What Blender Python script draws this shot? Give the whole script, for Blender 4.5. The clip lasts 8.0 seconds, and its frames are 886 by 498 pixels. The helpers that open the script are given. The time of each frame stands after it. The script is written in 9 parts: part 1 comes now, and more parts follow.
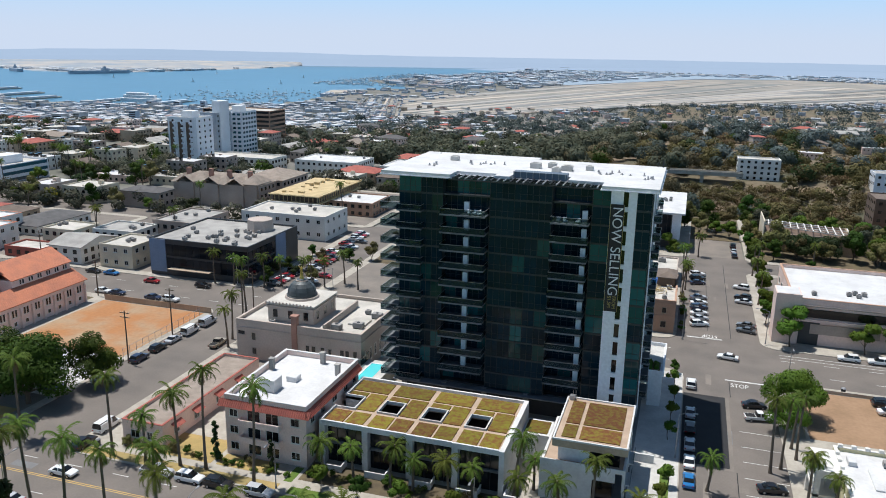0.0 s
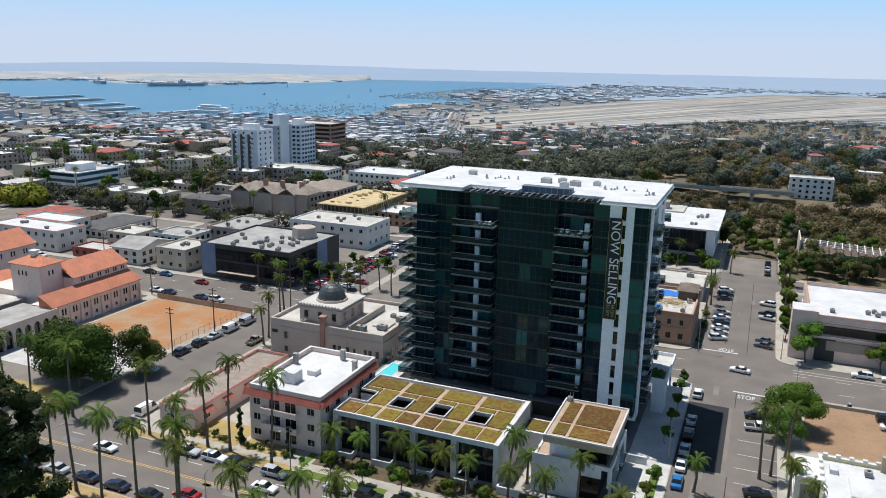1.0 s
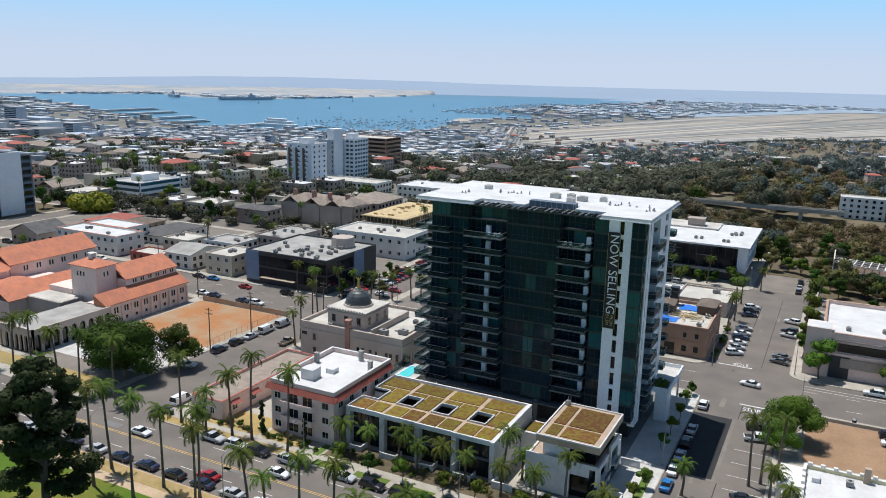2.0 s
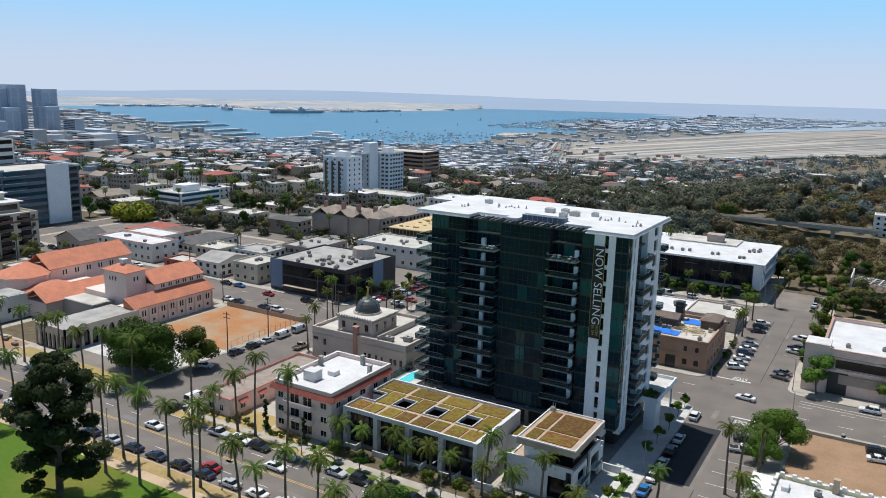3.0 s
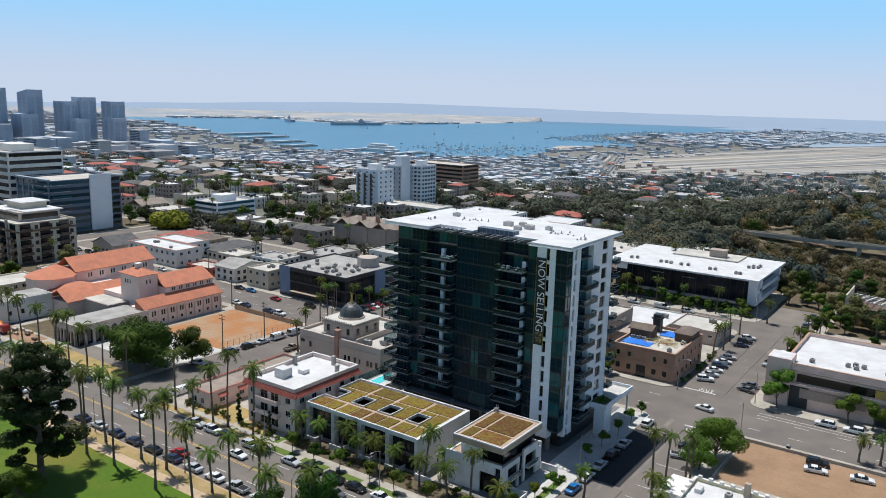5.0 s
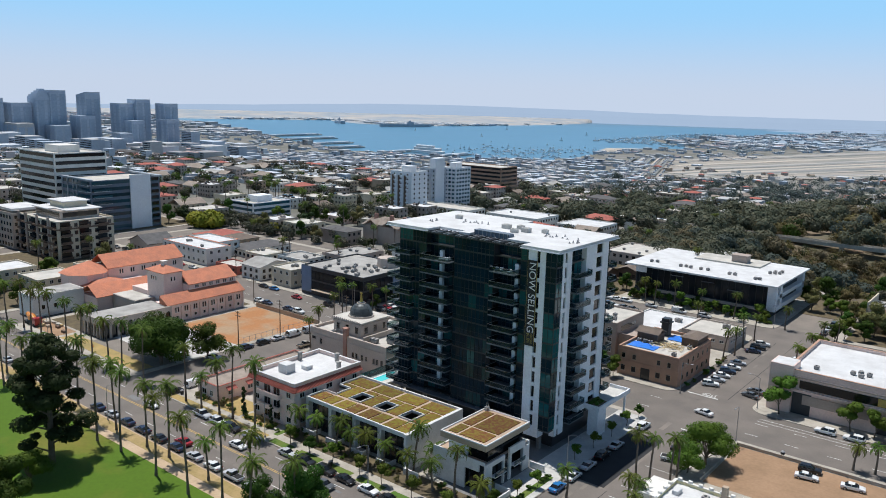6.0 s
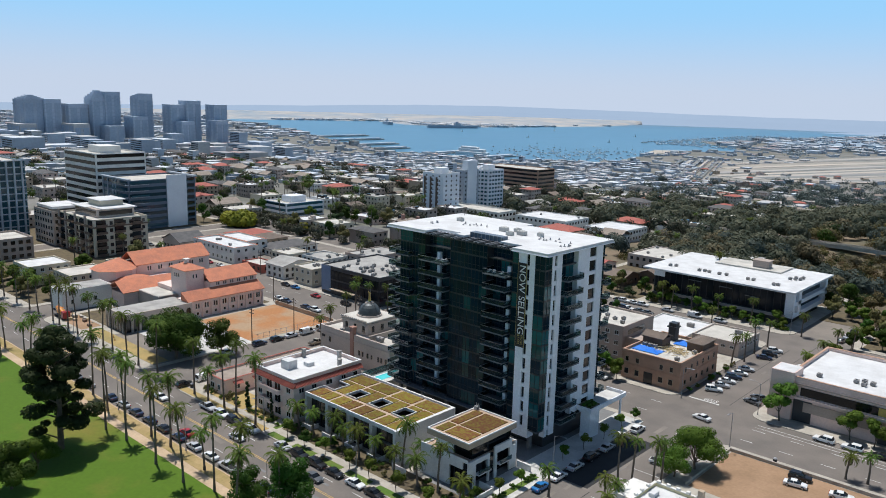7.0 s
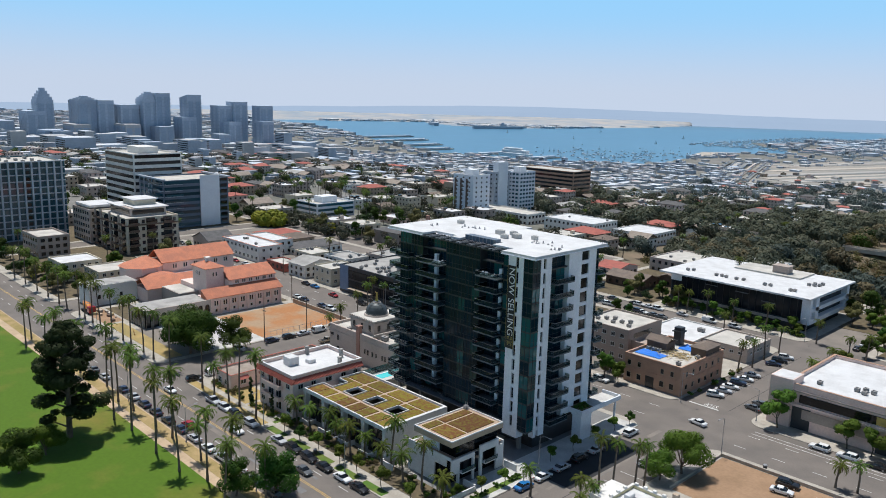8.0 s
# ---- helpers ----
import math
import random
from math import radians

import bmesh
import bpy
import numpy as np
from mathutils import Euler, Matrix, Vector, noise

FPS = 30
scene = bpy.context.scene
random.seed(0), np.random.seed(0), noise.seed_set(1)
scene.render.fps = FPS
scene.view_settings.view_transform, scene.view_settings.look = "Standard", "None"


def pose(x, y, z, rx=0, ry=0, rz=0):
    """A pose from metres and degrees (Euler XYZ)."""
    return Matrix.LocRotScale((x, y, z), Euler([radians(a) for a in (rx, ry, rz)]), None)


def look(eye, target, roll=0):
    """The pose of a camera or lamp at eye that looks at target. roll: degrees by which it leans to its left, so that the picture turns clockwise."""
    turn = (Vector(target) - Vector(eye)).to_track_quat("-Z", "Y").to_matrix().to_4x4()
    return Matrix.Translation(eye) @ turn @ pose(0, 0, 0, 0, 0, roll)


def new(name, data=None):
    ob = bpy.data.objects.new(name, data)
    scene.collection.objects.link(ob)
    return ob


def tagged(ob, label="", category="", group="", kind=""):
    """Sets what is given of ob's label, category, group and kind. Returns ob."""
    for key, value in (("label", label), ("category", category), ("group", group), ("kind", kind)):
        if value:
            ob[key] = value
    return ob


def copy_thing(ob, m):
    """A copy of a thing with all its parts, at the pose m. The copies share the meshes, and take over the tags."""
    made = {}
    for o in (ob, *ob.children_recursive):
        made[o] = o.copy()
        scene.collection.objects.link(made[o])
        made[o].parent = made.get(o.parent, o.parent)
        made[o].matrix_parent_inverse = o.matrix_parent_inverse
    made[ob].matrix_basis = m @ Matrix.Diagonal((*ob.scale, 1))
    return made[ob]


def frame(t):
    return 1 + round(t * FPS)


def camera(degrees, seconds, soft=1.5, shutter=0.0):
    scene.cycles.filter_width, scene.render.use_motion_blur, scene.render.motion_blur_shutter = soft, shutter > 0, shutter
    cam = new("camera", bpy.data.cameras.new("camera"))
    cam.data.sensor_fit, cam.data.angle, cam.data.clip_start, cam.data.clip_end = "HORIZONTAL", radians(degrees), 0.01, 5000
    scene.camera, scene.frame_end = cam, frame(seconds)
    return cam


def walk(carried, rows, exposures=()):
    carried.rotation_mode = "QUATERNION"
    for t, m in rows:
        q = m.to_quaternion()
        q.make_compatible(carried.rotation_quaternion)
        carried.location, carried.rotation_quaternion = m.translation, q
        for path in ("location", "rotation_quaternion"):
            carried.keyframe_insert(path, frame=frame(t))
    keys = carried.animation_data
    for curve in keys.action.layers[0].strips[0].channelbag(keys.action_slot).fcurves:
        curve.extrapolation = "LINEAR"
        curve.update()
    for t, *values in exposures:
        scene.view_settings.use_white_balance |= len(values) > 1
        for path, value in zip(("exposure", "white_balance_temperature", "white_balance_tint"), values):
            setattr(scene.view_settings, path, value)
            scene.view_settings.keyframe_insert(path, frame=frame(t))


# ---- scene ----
cam = camera(58.8, 8.0, soft=0.95)
METRES, EYE, TILT, LEAN, TURN = 105.0, 68.0, 0.0, 0.0, 17.3
ROWS = [
    (0.0, 0.0, 0.0, 0.0, 0.25, -14.61, -0.97),
    (0.5, 0.0471, -0.0474, 0.0082, 2.71, -14.17, -1.03),
    (1.0, 0.0959, -0.0934, 0.0161, 5.1, -13.72, -1.14),
    (1.5, 0.1473, -0.1363, 0.024, 7.51, -13.24, -1.25),
    (2.0, 0.2015, -0.175, 0.0314, 9.76, -12.78, -1.28),
    (3.5, 0.3731, -0.2509, 0.0526, 14.65, -11.48, -1.48),
    (4.0, 0.4315, -0.2648, 0.0586, 15.71, -11.17, -1.49),
    (4.5, 0.4896, -0.2747, 0.0643, 16.53, -11.13, -1.5),
    (6.0, 0.6688, -0.2813, 0.0808, 21.53, -11.12, -1.46),
    (6.5, 0.7288, -0.2763, 0.0867, 23.34, -11.12, -1.46),
    (7.0, 0.7883, -0.2683, 0.0925, 25.12, -11.14, -1.46),
    (7.5, 0.8477, -0.2581, 0.0988, 26.88, -11.16, -1.46),
    (8.0, 0.9066, -0.2464, 0.1051, 28.6, -11.18, -1.44),
]
walk(cam, [(t, pose(0, 0, EYE, TILT, LEAN, TURN) @ pose(METRES * x, METRES * y, METRES * z, 90 + pitch, roll, yaw)) for t, x, y, z, yaw, pitch, roll in ROWS],
     exposures=((0.0, 0.16), (1.0, 0.13), (2.0, 0.09), (4.0, 0.05), (8.0, 0.03)))

# ---- world and sun ----
SUN_DIR = Vector((-0.315, 0.105, 1.0)).normalized()      # towards the sun
world = bpy.data.worlds.new("world")
scene.world = world
world.use_nodes = True
wn = world.node_tree.nodes
sky = wn.new("ShaderNodeTexSky")
sky.sky_type = "NISHITA"
sky.sun_disc = False
sky.sun_elevation = math.asin(SUN_DIR.z)
sky.sun_rotation = math.atan2(SUN_DIR.x, SUN_DIR.y)
sky.altitude = 100
sky.air_density = 1.0
sky.dust_density = 0.25
sky.ozone_density = 5.0
wn["Background"].inputs[1].default_value = 0.10
# summer haze: the sky pales from azure to a bluish white near the horizon, all round
wl = world.node_tree.links
coord, sep = wn.new("ShaderNodeTexCoord"), wn.new("ShaderNodeSeparateXYZ")
wl.new(coord.outputs["Generated"], sep.inputs[0])


def sky_step(lo, hi, va, vb):
    st = wn.new("ShaderNodeMapRange")
    st.interpolation_type = "SMOOTHSTEP"
    for i, v in enumerate((lo, hi, va, vb)):
        st.inputs[i + 1].default_value = v
    wl.new(sep.outputs[2], st.inputs[0])
    return st.outputs[0]


def sky_mix(fac, a, b):
    mx = wn.new("ShaderNodeMix")
    mx.data_type = "RGBA"
    wl.new(fac, mx.inputs[0])
    for i, c in ((6, a), (7, b)):
        if isinstance(c, tuple):
            mx.inputs[i].default_value = (*c, 1)
        else:
            wl.new(c, mx.inputs[i])
    return mx.outputs[2]


air = sky_mix(sky_step(0.0, 0.115, 0.0, 1.0), (5.5, 6.42, 7.95), (3.15, 6.3, 9.6))
dim = wn.new("ShaderNodeVectorMath")
dim.operation = "SCALE"
dim.inputs["Scale"].default_value = 0.6
wl.new(sky.outputs[0], dim.inputs[0])
wl.new(sky_mix(sky_step(0.14, 0.42, 0.0, 0.95), air, dim.outputs[0]), wn["Background"].inputs[0])
sun_data = bpy.data.lights.new("sun", "SUN")
sun_data.energy, sun_data.angle, sun_data.color = 4.35, radians(0.53), (1.0, 0.98, 0.945)
sun = new("sun", sun_data)
sun.matrix_world = look(SUN_DIR * 400, (0, 0, 0))

# ---- materials ----
MATS = {}


def mat(name, col, rough=0.85, col2=None, scale=0.4, fine=6.0, metal=0.0, spec=0.4, bump=0.0, rand=0.0, bump_scale=None, contrast=(0.35, 0.65)):
    """A surface with broad stains (scale, per metre), fine grain and, with rand, a shift of tone from piece to piece."""
    m = bpy.data.materials.new(name)
    m.use_nodes = True
    nt = m.node_tree
    n, lk = nt.nodes, nt.links
    b = n["Principled BSDF"]
    b.inputs["Roughness"].default_value = rough
    b.inputs["Metallic"].default_value = metal
    b.inputs["Specular IOR Level"].default_value = spec
    if col2 is None:
        col2 = tuple(c * 0.78 for c in col)
    geo = n.new("ShaderNodeNewGeometry")
    a = n.new("ShaderNodeTexNoise")
    a.inputs["Scale"].default_value, a.inputs["Detail"].default_value = scale, 6
    f = n.new("ShaderNodeTexNoise")
    f.inputs["Scale"].default_value, f.inputs["Detail"].default_value = fine, 3
    lk.new(geo.outputs["Position"], a.inputs["Vector"])
    lk.new(geo.outputs["Position"], f.inputs["Vector"])
    ramp = n.new("ShaderNodeMapRange")
    ramp.inputs[1].default_value, ramp.inputs[2].default_value = contrast
    lk.new(a.outputs[0], ramp.inputs[0])
    mix = n.new("ShaderNodeMix")
    mix.data_type = "RGBA"
    mix.inputs[6].default_value, mix.inputs[7].default_value = (*col, 1), (*col2, 1)
    lk.new(ramp.outputs[0], mix.inputs[0])
    val = n.new("ShaderNodeMapRange")
    val.inputs[3].default_value, val.inputs[4].default_value = 0.82, 1.18
    lk.new(f.outputs[0], val.inputs[0])
    hsv = n.new("ShaderNodeHueSaturation")
    lk.new(mix.outputs[2], hsv.inputs["Color"])
    if rand:
        info = n.new("ShaderNodeObjectInfo")
        rr = n.new("ShaderNodeMapRange")
        rr.inputs[3].default_value, rr.inputs[4].default_value = 1 - rand, 1 + rand
        lk.new(info.outputs["Random"], rr.inputs[0])
        mul = n.new("ShaderNodeMath")
        mul.operation = "MULTIPLY"
        lk.new(rr.outputs[0], mul.inputs[0])
        lk.new(val.outputs[0], mul.inputs[1])
        lk.new(mul.outputs[0], hsv.inputs["Value"])
    else:
        lk.new(val.outputs[0], hsv.inputs["Value"])
    lk.new(hsv.outputs[0], b.inputs["Base Color"])
    if bump:
        bn = n.new("ShaderNodeBump")
        bn.inputs["Strength"].default_value, bn.inputs["Distance"].default_value = bump, 0.05
        if bump_scale:
            f2 = n.new("ShaderNodeTexNoise")
            f2.inputs["Scale"].default_value = bump_scale
            lk.new(geo.outputs["Position"], f2.inputs["Vector"])
            lk.new(f2.outputs[0], bn.inputs["Height"])
        else:
            lk.new(f.outputs[0], bn.inputs["Height"])
        lk.new(bn.outputs[0], b.inputs["Normal"])
    MATS[name] = m
    return m


def leafy(name, col, col2, rand=0.25, island=0.35):
    """Foliage: each leaf clump and each plant has a tone of its own; leaves let some light through."""
    m = bpy.data.materials.new(name)
    m.use_nodes = True
    n, lk = m.node_tree.nodes, m.node_tree.links
    b = n["Principled BSDF"]
    b.inputs["Roughness"].default_value = 0.65
    b.inputs["Specular IOR Level"].default_value = 0.14
    geo, info = n.new("ShaderNodeNewGeometry"), n.new("ShaderNodeObjectInfo")
    mix = n.new("ShaderNodeMix")
    mix.data_type = "RGBA"
    mix.inputs[6].default_value, mix.inputs[7].default_value = (*col, 1), (*col2, 1)
    broad = n.new("ShaderNodeTexNoise")
    broad.inputs["Scale"].default_value, broad.inputs["Detail"].default_value = 0.11, 2
    lk.new(geo.outputs["Position"], broad.inputs["Vector"])
    spread = n.new("ShaderNodeMapRange")
    spread.inputs[1].default_value, spread.inputs[2].default_value = 0.34, 0.66
    lk.new(broad.outputs[0], spread.inputs[0])
    share = n.new("ShaderNodeMix")
    share.inputs[0].default_value = island
    lk.new(spread.outputs[0], share.inputs[2])
    lk.new(geo.outputs["Random Per Island"], share.inputs[3])
    lk.new(share.outputs[0], mix.inputs[0])
    r1 = n.new("ShaderNodeMapRange")
    r1.inputs[3].default_value, r1.inputs[4].default_value = 1 - rand, 1 + rand
    lk.new(info.outputs["Random"], r1.inputs[0])
    hsv = n.new("ShaderNodeHueSaturation")
    lk.new(r1.outputs[0], hsv.inputs["Value"])
    r2 = n.new("ShaderNodeMapRange")
    r2.inputs[3].default_value, r2.inputs[4].default_value = 0.47, 0.525
    lk.new(info.outputs["Random"], r2.inputs[0])
    lk.new(r2.outputs[0], hsv.inputs["Hue"])
    lk.new(mix.outputs[2], hsv.inputs["Color"])
    lk.new(hsv.outputs[0], b.inputs["Base Color"])
    tr = n.new("ShaderNodeBsdfTranslucent")
    lk.new(hsv.outputs[0], tr.inputs["Color"])
    ms = n.new("ShaderNodeMixShader")
    ms.inputs[0].default_value = 0.25
    lk.new(b.outputs[0], ms.inputs[1])
    lk.new(tr.outputs[0], ms.inputs[2])
    lk.new(ms.outputs[0], n["Material Output"].inputs["Surface"])
    MATS[name] = m
    return m


def glassy(name, col, rough=0.06, spec=0.9, rand=0.5, wave=0.0, coat=0.0):
    """Reflective window glass with dark rooms behind it; the tone differs from pane to pane."""
    m = bpy.data.materials.new(name)
    m.use_nodes = True
    n, lk = m.node_tree.nodes, m.node_tree.links
    b = n["Principled BSDF"]
    b.inputs["Roughness"].default_value = rough
    b.inputs["Specular IOR Level"].default_value = spec
    b.inputs["Coat Weight"].default_value = coat
    info, geo = n.new("ShaderNodeObjectInfo"), n.new("ShaderNodeNewGeometry")
    add = n.new("ShaderNodeMath")
    add.operation = "ADD"
    lk.new(info.outputs["Random"], add.inputs[0])
    lk.new(geo.outputs["Random Per Island"], add.inputs[1])
    fr = n.new("ShaderNodeMath")
    fr.operation = "FRACT"
    lk.new(add.outputs[0], fr.inputs[0])
    r1 = n.new("ShaderNodeMapRange")
    r1.inputs[3].default_value, r1.inputs[4].default_value = 1 - rand, 1 + rand
    lk.new(fr.outputs[0], r1.inputs[0])
    hsv = n.new("ShaderNodeHueSaturation")
    hsv.inputs["Color"].default_value = (*col, 1)
    lk.new(r1.outputs[0], hsv.inputs["Value"])
    lk.new(hsv.outputs[0], b.inputs["Base Color"])
    if wave:
        ns = n.new("ShaderNodeTexNoise")
        ns.inputs["Scale"].default_value = 0.5
        lk.new(geo.outputs["Position"], ns.inputs["Vector"])
        bn = n.new("ShaderNodeBump")
        bn.inputs["Strength"].default_value, bn.inputs["Distance"].default_value = wave, 0.1
        lk.new(ns.outputs[0], bn.inputs["Height"])
        lk.new(bn.outputs[0], b.inputs["Normal"])
    MATS[name] = m
    return m


mat("asphalt", (0.182, 0.158, 0.139), 0.9, (0.14, 0.124, 0.111), 0.12, 3.0)
mat("asphalt_new", (0.03, 0.03, 0.032), 0.85, (0.024, 0.024, 0.026), 0.3, 4.0)
mat("asphalt_old", (0.225, 0.195, 0.168), 0.92, (0.175, 0.155, 0.135), 0.15, 3.0)
mat("concrete", (0.42, 0.385, 0.33), 0.9, (0.33, 0.30, 0.255), 0.35, 2.5)
mat("concrete_pale", (0.55, 0.54, 0.51), 0.85, (0.44, 0.43, 0.41), 0.3, 3.0)
mat("concrete_dark", (0.2, 0.2, 0.2), 0.85, None, 0.3, 3.0)
mat("paint_white", (0.75, 0.75, 0.72), 0.7, (0.5, 0.5, 0.48), 0.8, 5.0)
mat("paint_yellow", (0.62, 0.40, 0.10), 0.7, (0.45, 0.30, 0.10), 0.8, 5.0)
mat("lawn", (0.07, 0.135, 0.005), 0.95, (0.17, 0.15, 0.025), 0.05, 1.2, contrast=(0.5, 0.72))
mat("verge", (0.26, 0.20, 0.07), 0.95, (0.38, 0.27, 0.13), 0.25, 2.0)
mat("lawn_small", (0.07, 0.15, 0.02), 0.95, (0.12, 0.15, 0.03), 0.3, 3.0)
mat("dry_grass", (0.40, 0.28, 0.11), 0.95, (0.28, 0.22, 0.09), 0.2, 2.0)
mat("earth_orange", (0.38, 0.175, 0.072), 0.95, (0.36, 0.25, 0.155), 0.08, 1.2, contrast=(0.45, 0.62))
mat("earth_tan", (0.34, 0.215, 0.13), 0.95, (0.27, 0.17, 0.10), 0.15, 1.5)
mat("mulch", (0.09, 0.07, 0.045), 0.95, (0.14, 0.11, 0.06), 0.5, 4.0)
mat("land", (0.20, 0.15, 0.10), 0.95, (0.10, 0.095, 0.06), 0.04, 0.4)
mat("town_ground", (0.21, 0.20, 0.185), 0.95, (0.13, 0.13, 0.105), 0.02, 0.3)
mat("path_tan", (0.50, 0.37, 0.25), 0.95, (0.42, 0.31, 0.20), 0.3, 2.0)
mat("roof_white", (0.65, 0.65, 0.65), 0.7, (0.54, 0.535, 0.53), 0.25, 2.0)
mat("roof_grey", (0.40, 0.385, 0.36), 0.9, (0.28, 0.27, 0.255), 0.25, 3.0)
mat("roof_pale", (0.56, 0.53, 0.48), 0.9, (0.42, 0.40, 0.36), 0.2, 3.0)
mat("roof_dark", (0.13, 0.125, 0.125), 0.9, (0.09, 0.088, 0.088), 0.4, 4.0)
mat("shingle_brown", (0.20, 0.155, 0.125), 0.9, (0.145, 0.115, 0.095), 0.5, 5.0, rand=0.15)
mat("shingle_tan", (0.33, 0.275, 0.23), 0.9, (0.25, 0.205, 0.17), 0.5, 5.0)
mat("clay_tile", (0.58, 0.21, 0.115), 0.8, (0.46, 0.175, 0.105), 0.4, 3.0, rand=0.1)
mat("clay_red", (0.40, 0.115, 0.085), 0.8, (0.30, 0.09, 0.07), 0.5, 3.0)
mat("stucco_pink", (0.76, 0.585, 0.52), 0.92, (0.68, 0.515, 0.45), 0.2, 3.0)
mat("stucco_blush", (0.79, 0.625, 0.565), 0.92, (0.71, 0.555, 0.495), 0.15, 3.0)
mat("stucco_cream", (0.62, 0.55, 0.43), 0.92, (0.54, 0.475, 0.37), 0.2, 3.0)
mat("stucco_grey", (0.49, 0.41, 0.36), 0.92, (0.42, 0.36, 0.315), 0.15, 3.0)
mat("stucco_white", (0.74, 0.72, 0.68), 0.9, (0.64, 0.62, 0.58), 0.2, 3.0)
mat("stucco_tan", (0.46, 0.36, 0.265), 0.92, (0.39, 0.30, 0.22), 0.25, 3.0)
mat("stucco_taupe", (0.40, 0.33, 0.285), 0.92, (0.345, 0.28, 0.24), 0.2, 3.0)
mat("stucco_yellow", (0.68, 0.62, 0.38), 0.9, (0.58, 0.52, 0.32), 0.3, 3.0)
mat("panel_white", (0.78, 0.80, 0.83), 0.55, (0.72, 0.74, 0.78), 0.15, 2.0)
mat("panel_stone", (0.66, 0.66, 0.655), 0.7, (0.58, 0.58, 0.575), 0.5, 3.0)
mat("panel_dark", (0.035, 0.04, 0.045), 0.45, (0.025, 0.028, 0.032), 0.3, 2.0, spec=0.5)
mat("panel_slate", (0.13, 0.17, 0.22), 0.6, (0.11, 0.145, 0.19), 0.2, 2.0)
mat("panel_grey", (0.44, 0.48, 0.52), 0.6, (0.31, 0.345, 0.39), 0.2, 2.0)
mat("mullion", (0.03, 0.038, 0.044), 0.45, (0.022, 0.03, 0.034), 0.4, 2.0)
mat("panel_blue", (0.18, 0.24, 0.35), 0.6, (0.155, 0.21, 0.31), 0.3, 2.0)
mat("slab_grey", (0.16, 0.172, 0.185), 0.8, (0.12, 0.13, 0.14), 0.4, 2.0)
mat("metal_grey", (0.38, 0.38, 0.39), 0.5, None, 1.0, 6.0, metal=0.6)
mat("metal_dark", (0.05, 0.052, 0.055), 0.5, None, 1.0, 6.0, metal=0.4)
mat("brick_tan", (0.46, 0.285, 0.20), 0.9, (0.38, 0.235, 0.165), 0.4, 5.0)
mat("brick_red", (0.40, 0.225, 0.175), 0.9, (0.33, 0.185, 0.145), 0.4, 5.0)
mat("timber", (0.58, 0.45, 0.25), 0.85, (0.46, 0.35, 0.19), 0.4, 4.0)
mat("timber_dark", (0.16, 0.11, 0.08), 0.85, (0.12, 0.08, 0.06), 0.4, 4.0)
mat("wood_pole", (0.15, 0.11, 0.08), 0.9, None, 1.0, 5.0)
mat("bark", (0.15, 0.115, 0.085), 0.95, (0.10, 0.08, 0.06), 1.0, 6.0)
mat("palm_bark", (0.17, 0.135, 0.105), 0.95, (0.11, 0.09, 0.07), 1.0, 5.0)
mat("tarp_blue", (0.03, 0.20, 0.72), 0.5, (0.02, 0.16, 0.6), 0.5, 2.0)
mat("sedum_green", (0.165, 0.15, 0.016), 0.95, (0.14, 0.062, 0.018), 1.5, 7.0, bump=0.9, rand=0.25, contrast=(0.36, 0.64))
mat("sedum_rust", (0.125, 0.046, 0.016), 0.95, (0.16, 0.13, 0.018), 1.5, 7.0, bump=0.9, rand=0.25, contrast=(0.42, 0.68))
mat("paver_tan", (0.46, 0.345, 0.26), 0.9, (0.39, 0.29, 0.215), 0.5, 4.0)
mat("dome_metal", (0.085, 0.10, 0.105), 0.5, (0.06, 0.07, 0.075), 0.6, 3.0, metal=0.2)
mat("tyre", (0.02, 0.02, 0.021), 0.85)
mat("rim", (0.45, 0.45, 0.46), 0.35, None, 1.0, 5.0, metal=0.8)
mat("lamp_lens", (0.8, 0.8, 0.78), 0.2, None, 1.0, 5.0)
mat("tail_lens", (0.4, 0.02, 0.02), 0.25, None, 1.0, 5.0)
mat("banner_black", (0.012, 0.012, 0.013), 0.6, (0.018, 0.018, 0.02), 0.3, 2.0)
mat("banner_white", (0.80, 0.80, 0.80), 0.6)
mat("banner_gold", (0.42, 0.34, 0.10), 0.6)
mat("statue_gold", (0.55, 0.42, 0.12), 0.4, None, 1.0, 5.0, metal=0.7)
mat("ac_unit", (0.34, 0.325, 0.31), 0.7, (0.26, 0.25, 0.24), 1.0, 4.0)
mat("airfield", (0.36, 0.315, 0.27), 0.95, (0.22, 0.22, 0.20), 0.008, 0.06)
mat("runway", (0.40, 0.37, 0.335), 0.9, (0.32, 0.305, 0.29), 0.01, 0.1)
# distant plain: the blue grey of haze is put into its colour
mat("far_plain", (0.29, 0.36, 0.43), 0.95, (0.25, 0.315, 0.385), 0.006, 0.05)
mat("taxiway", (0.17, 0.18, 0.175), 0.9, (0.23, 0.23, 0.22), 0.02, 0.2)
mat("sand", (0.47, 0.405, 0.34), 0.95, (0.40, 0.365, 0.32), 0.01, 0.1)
# island ground, its second tone blued as distance haze
mat("island_haze_land", (0.42, 0.39, 0.36), 0.95, (0.25, 0.30, 0.35), 0.006, 0.03)
mat("ridge_haze_glow", (0.03, 0.035, 0.04), 1.0, (0.04, 0.045, 0.05), 0.002, 0.02, spec=0.0)
# skyscraper colours paled and blued: distance haze is mixed into both
mat("haze_band", (0.35, 0.42, 0.51), 0.5, (0.30, 0.37, 0.46), 0.02, 0.3)
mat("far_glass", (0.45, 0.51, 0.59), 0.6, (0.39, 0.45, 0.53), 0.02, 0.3)
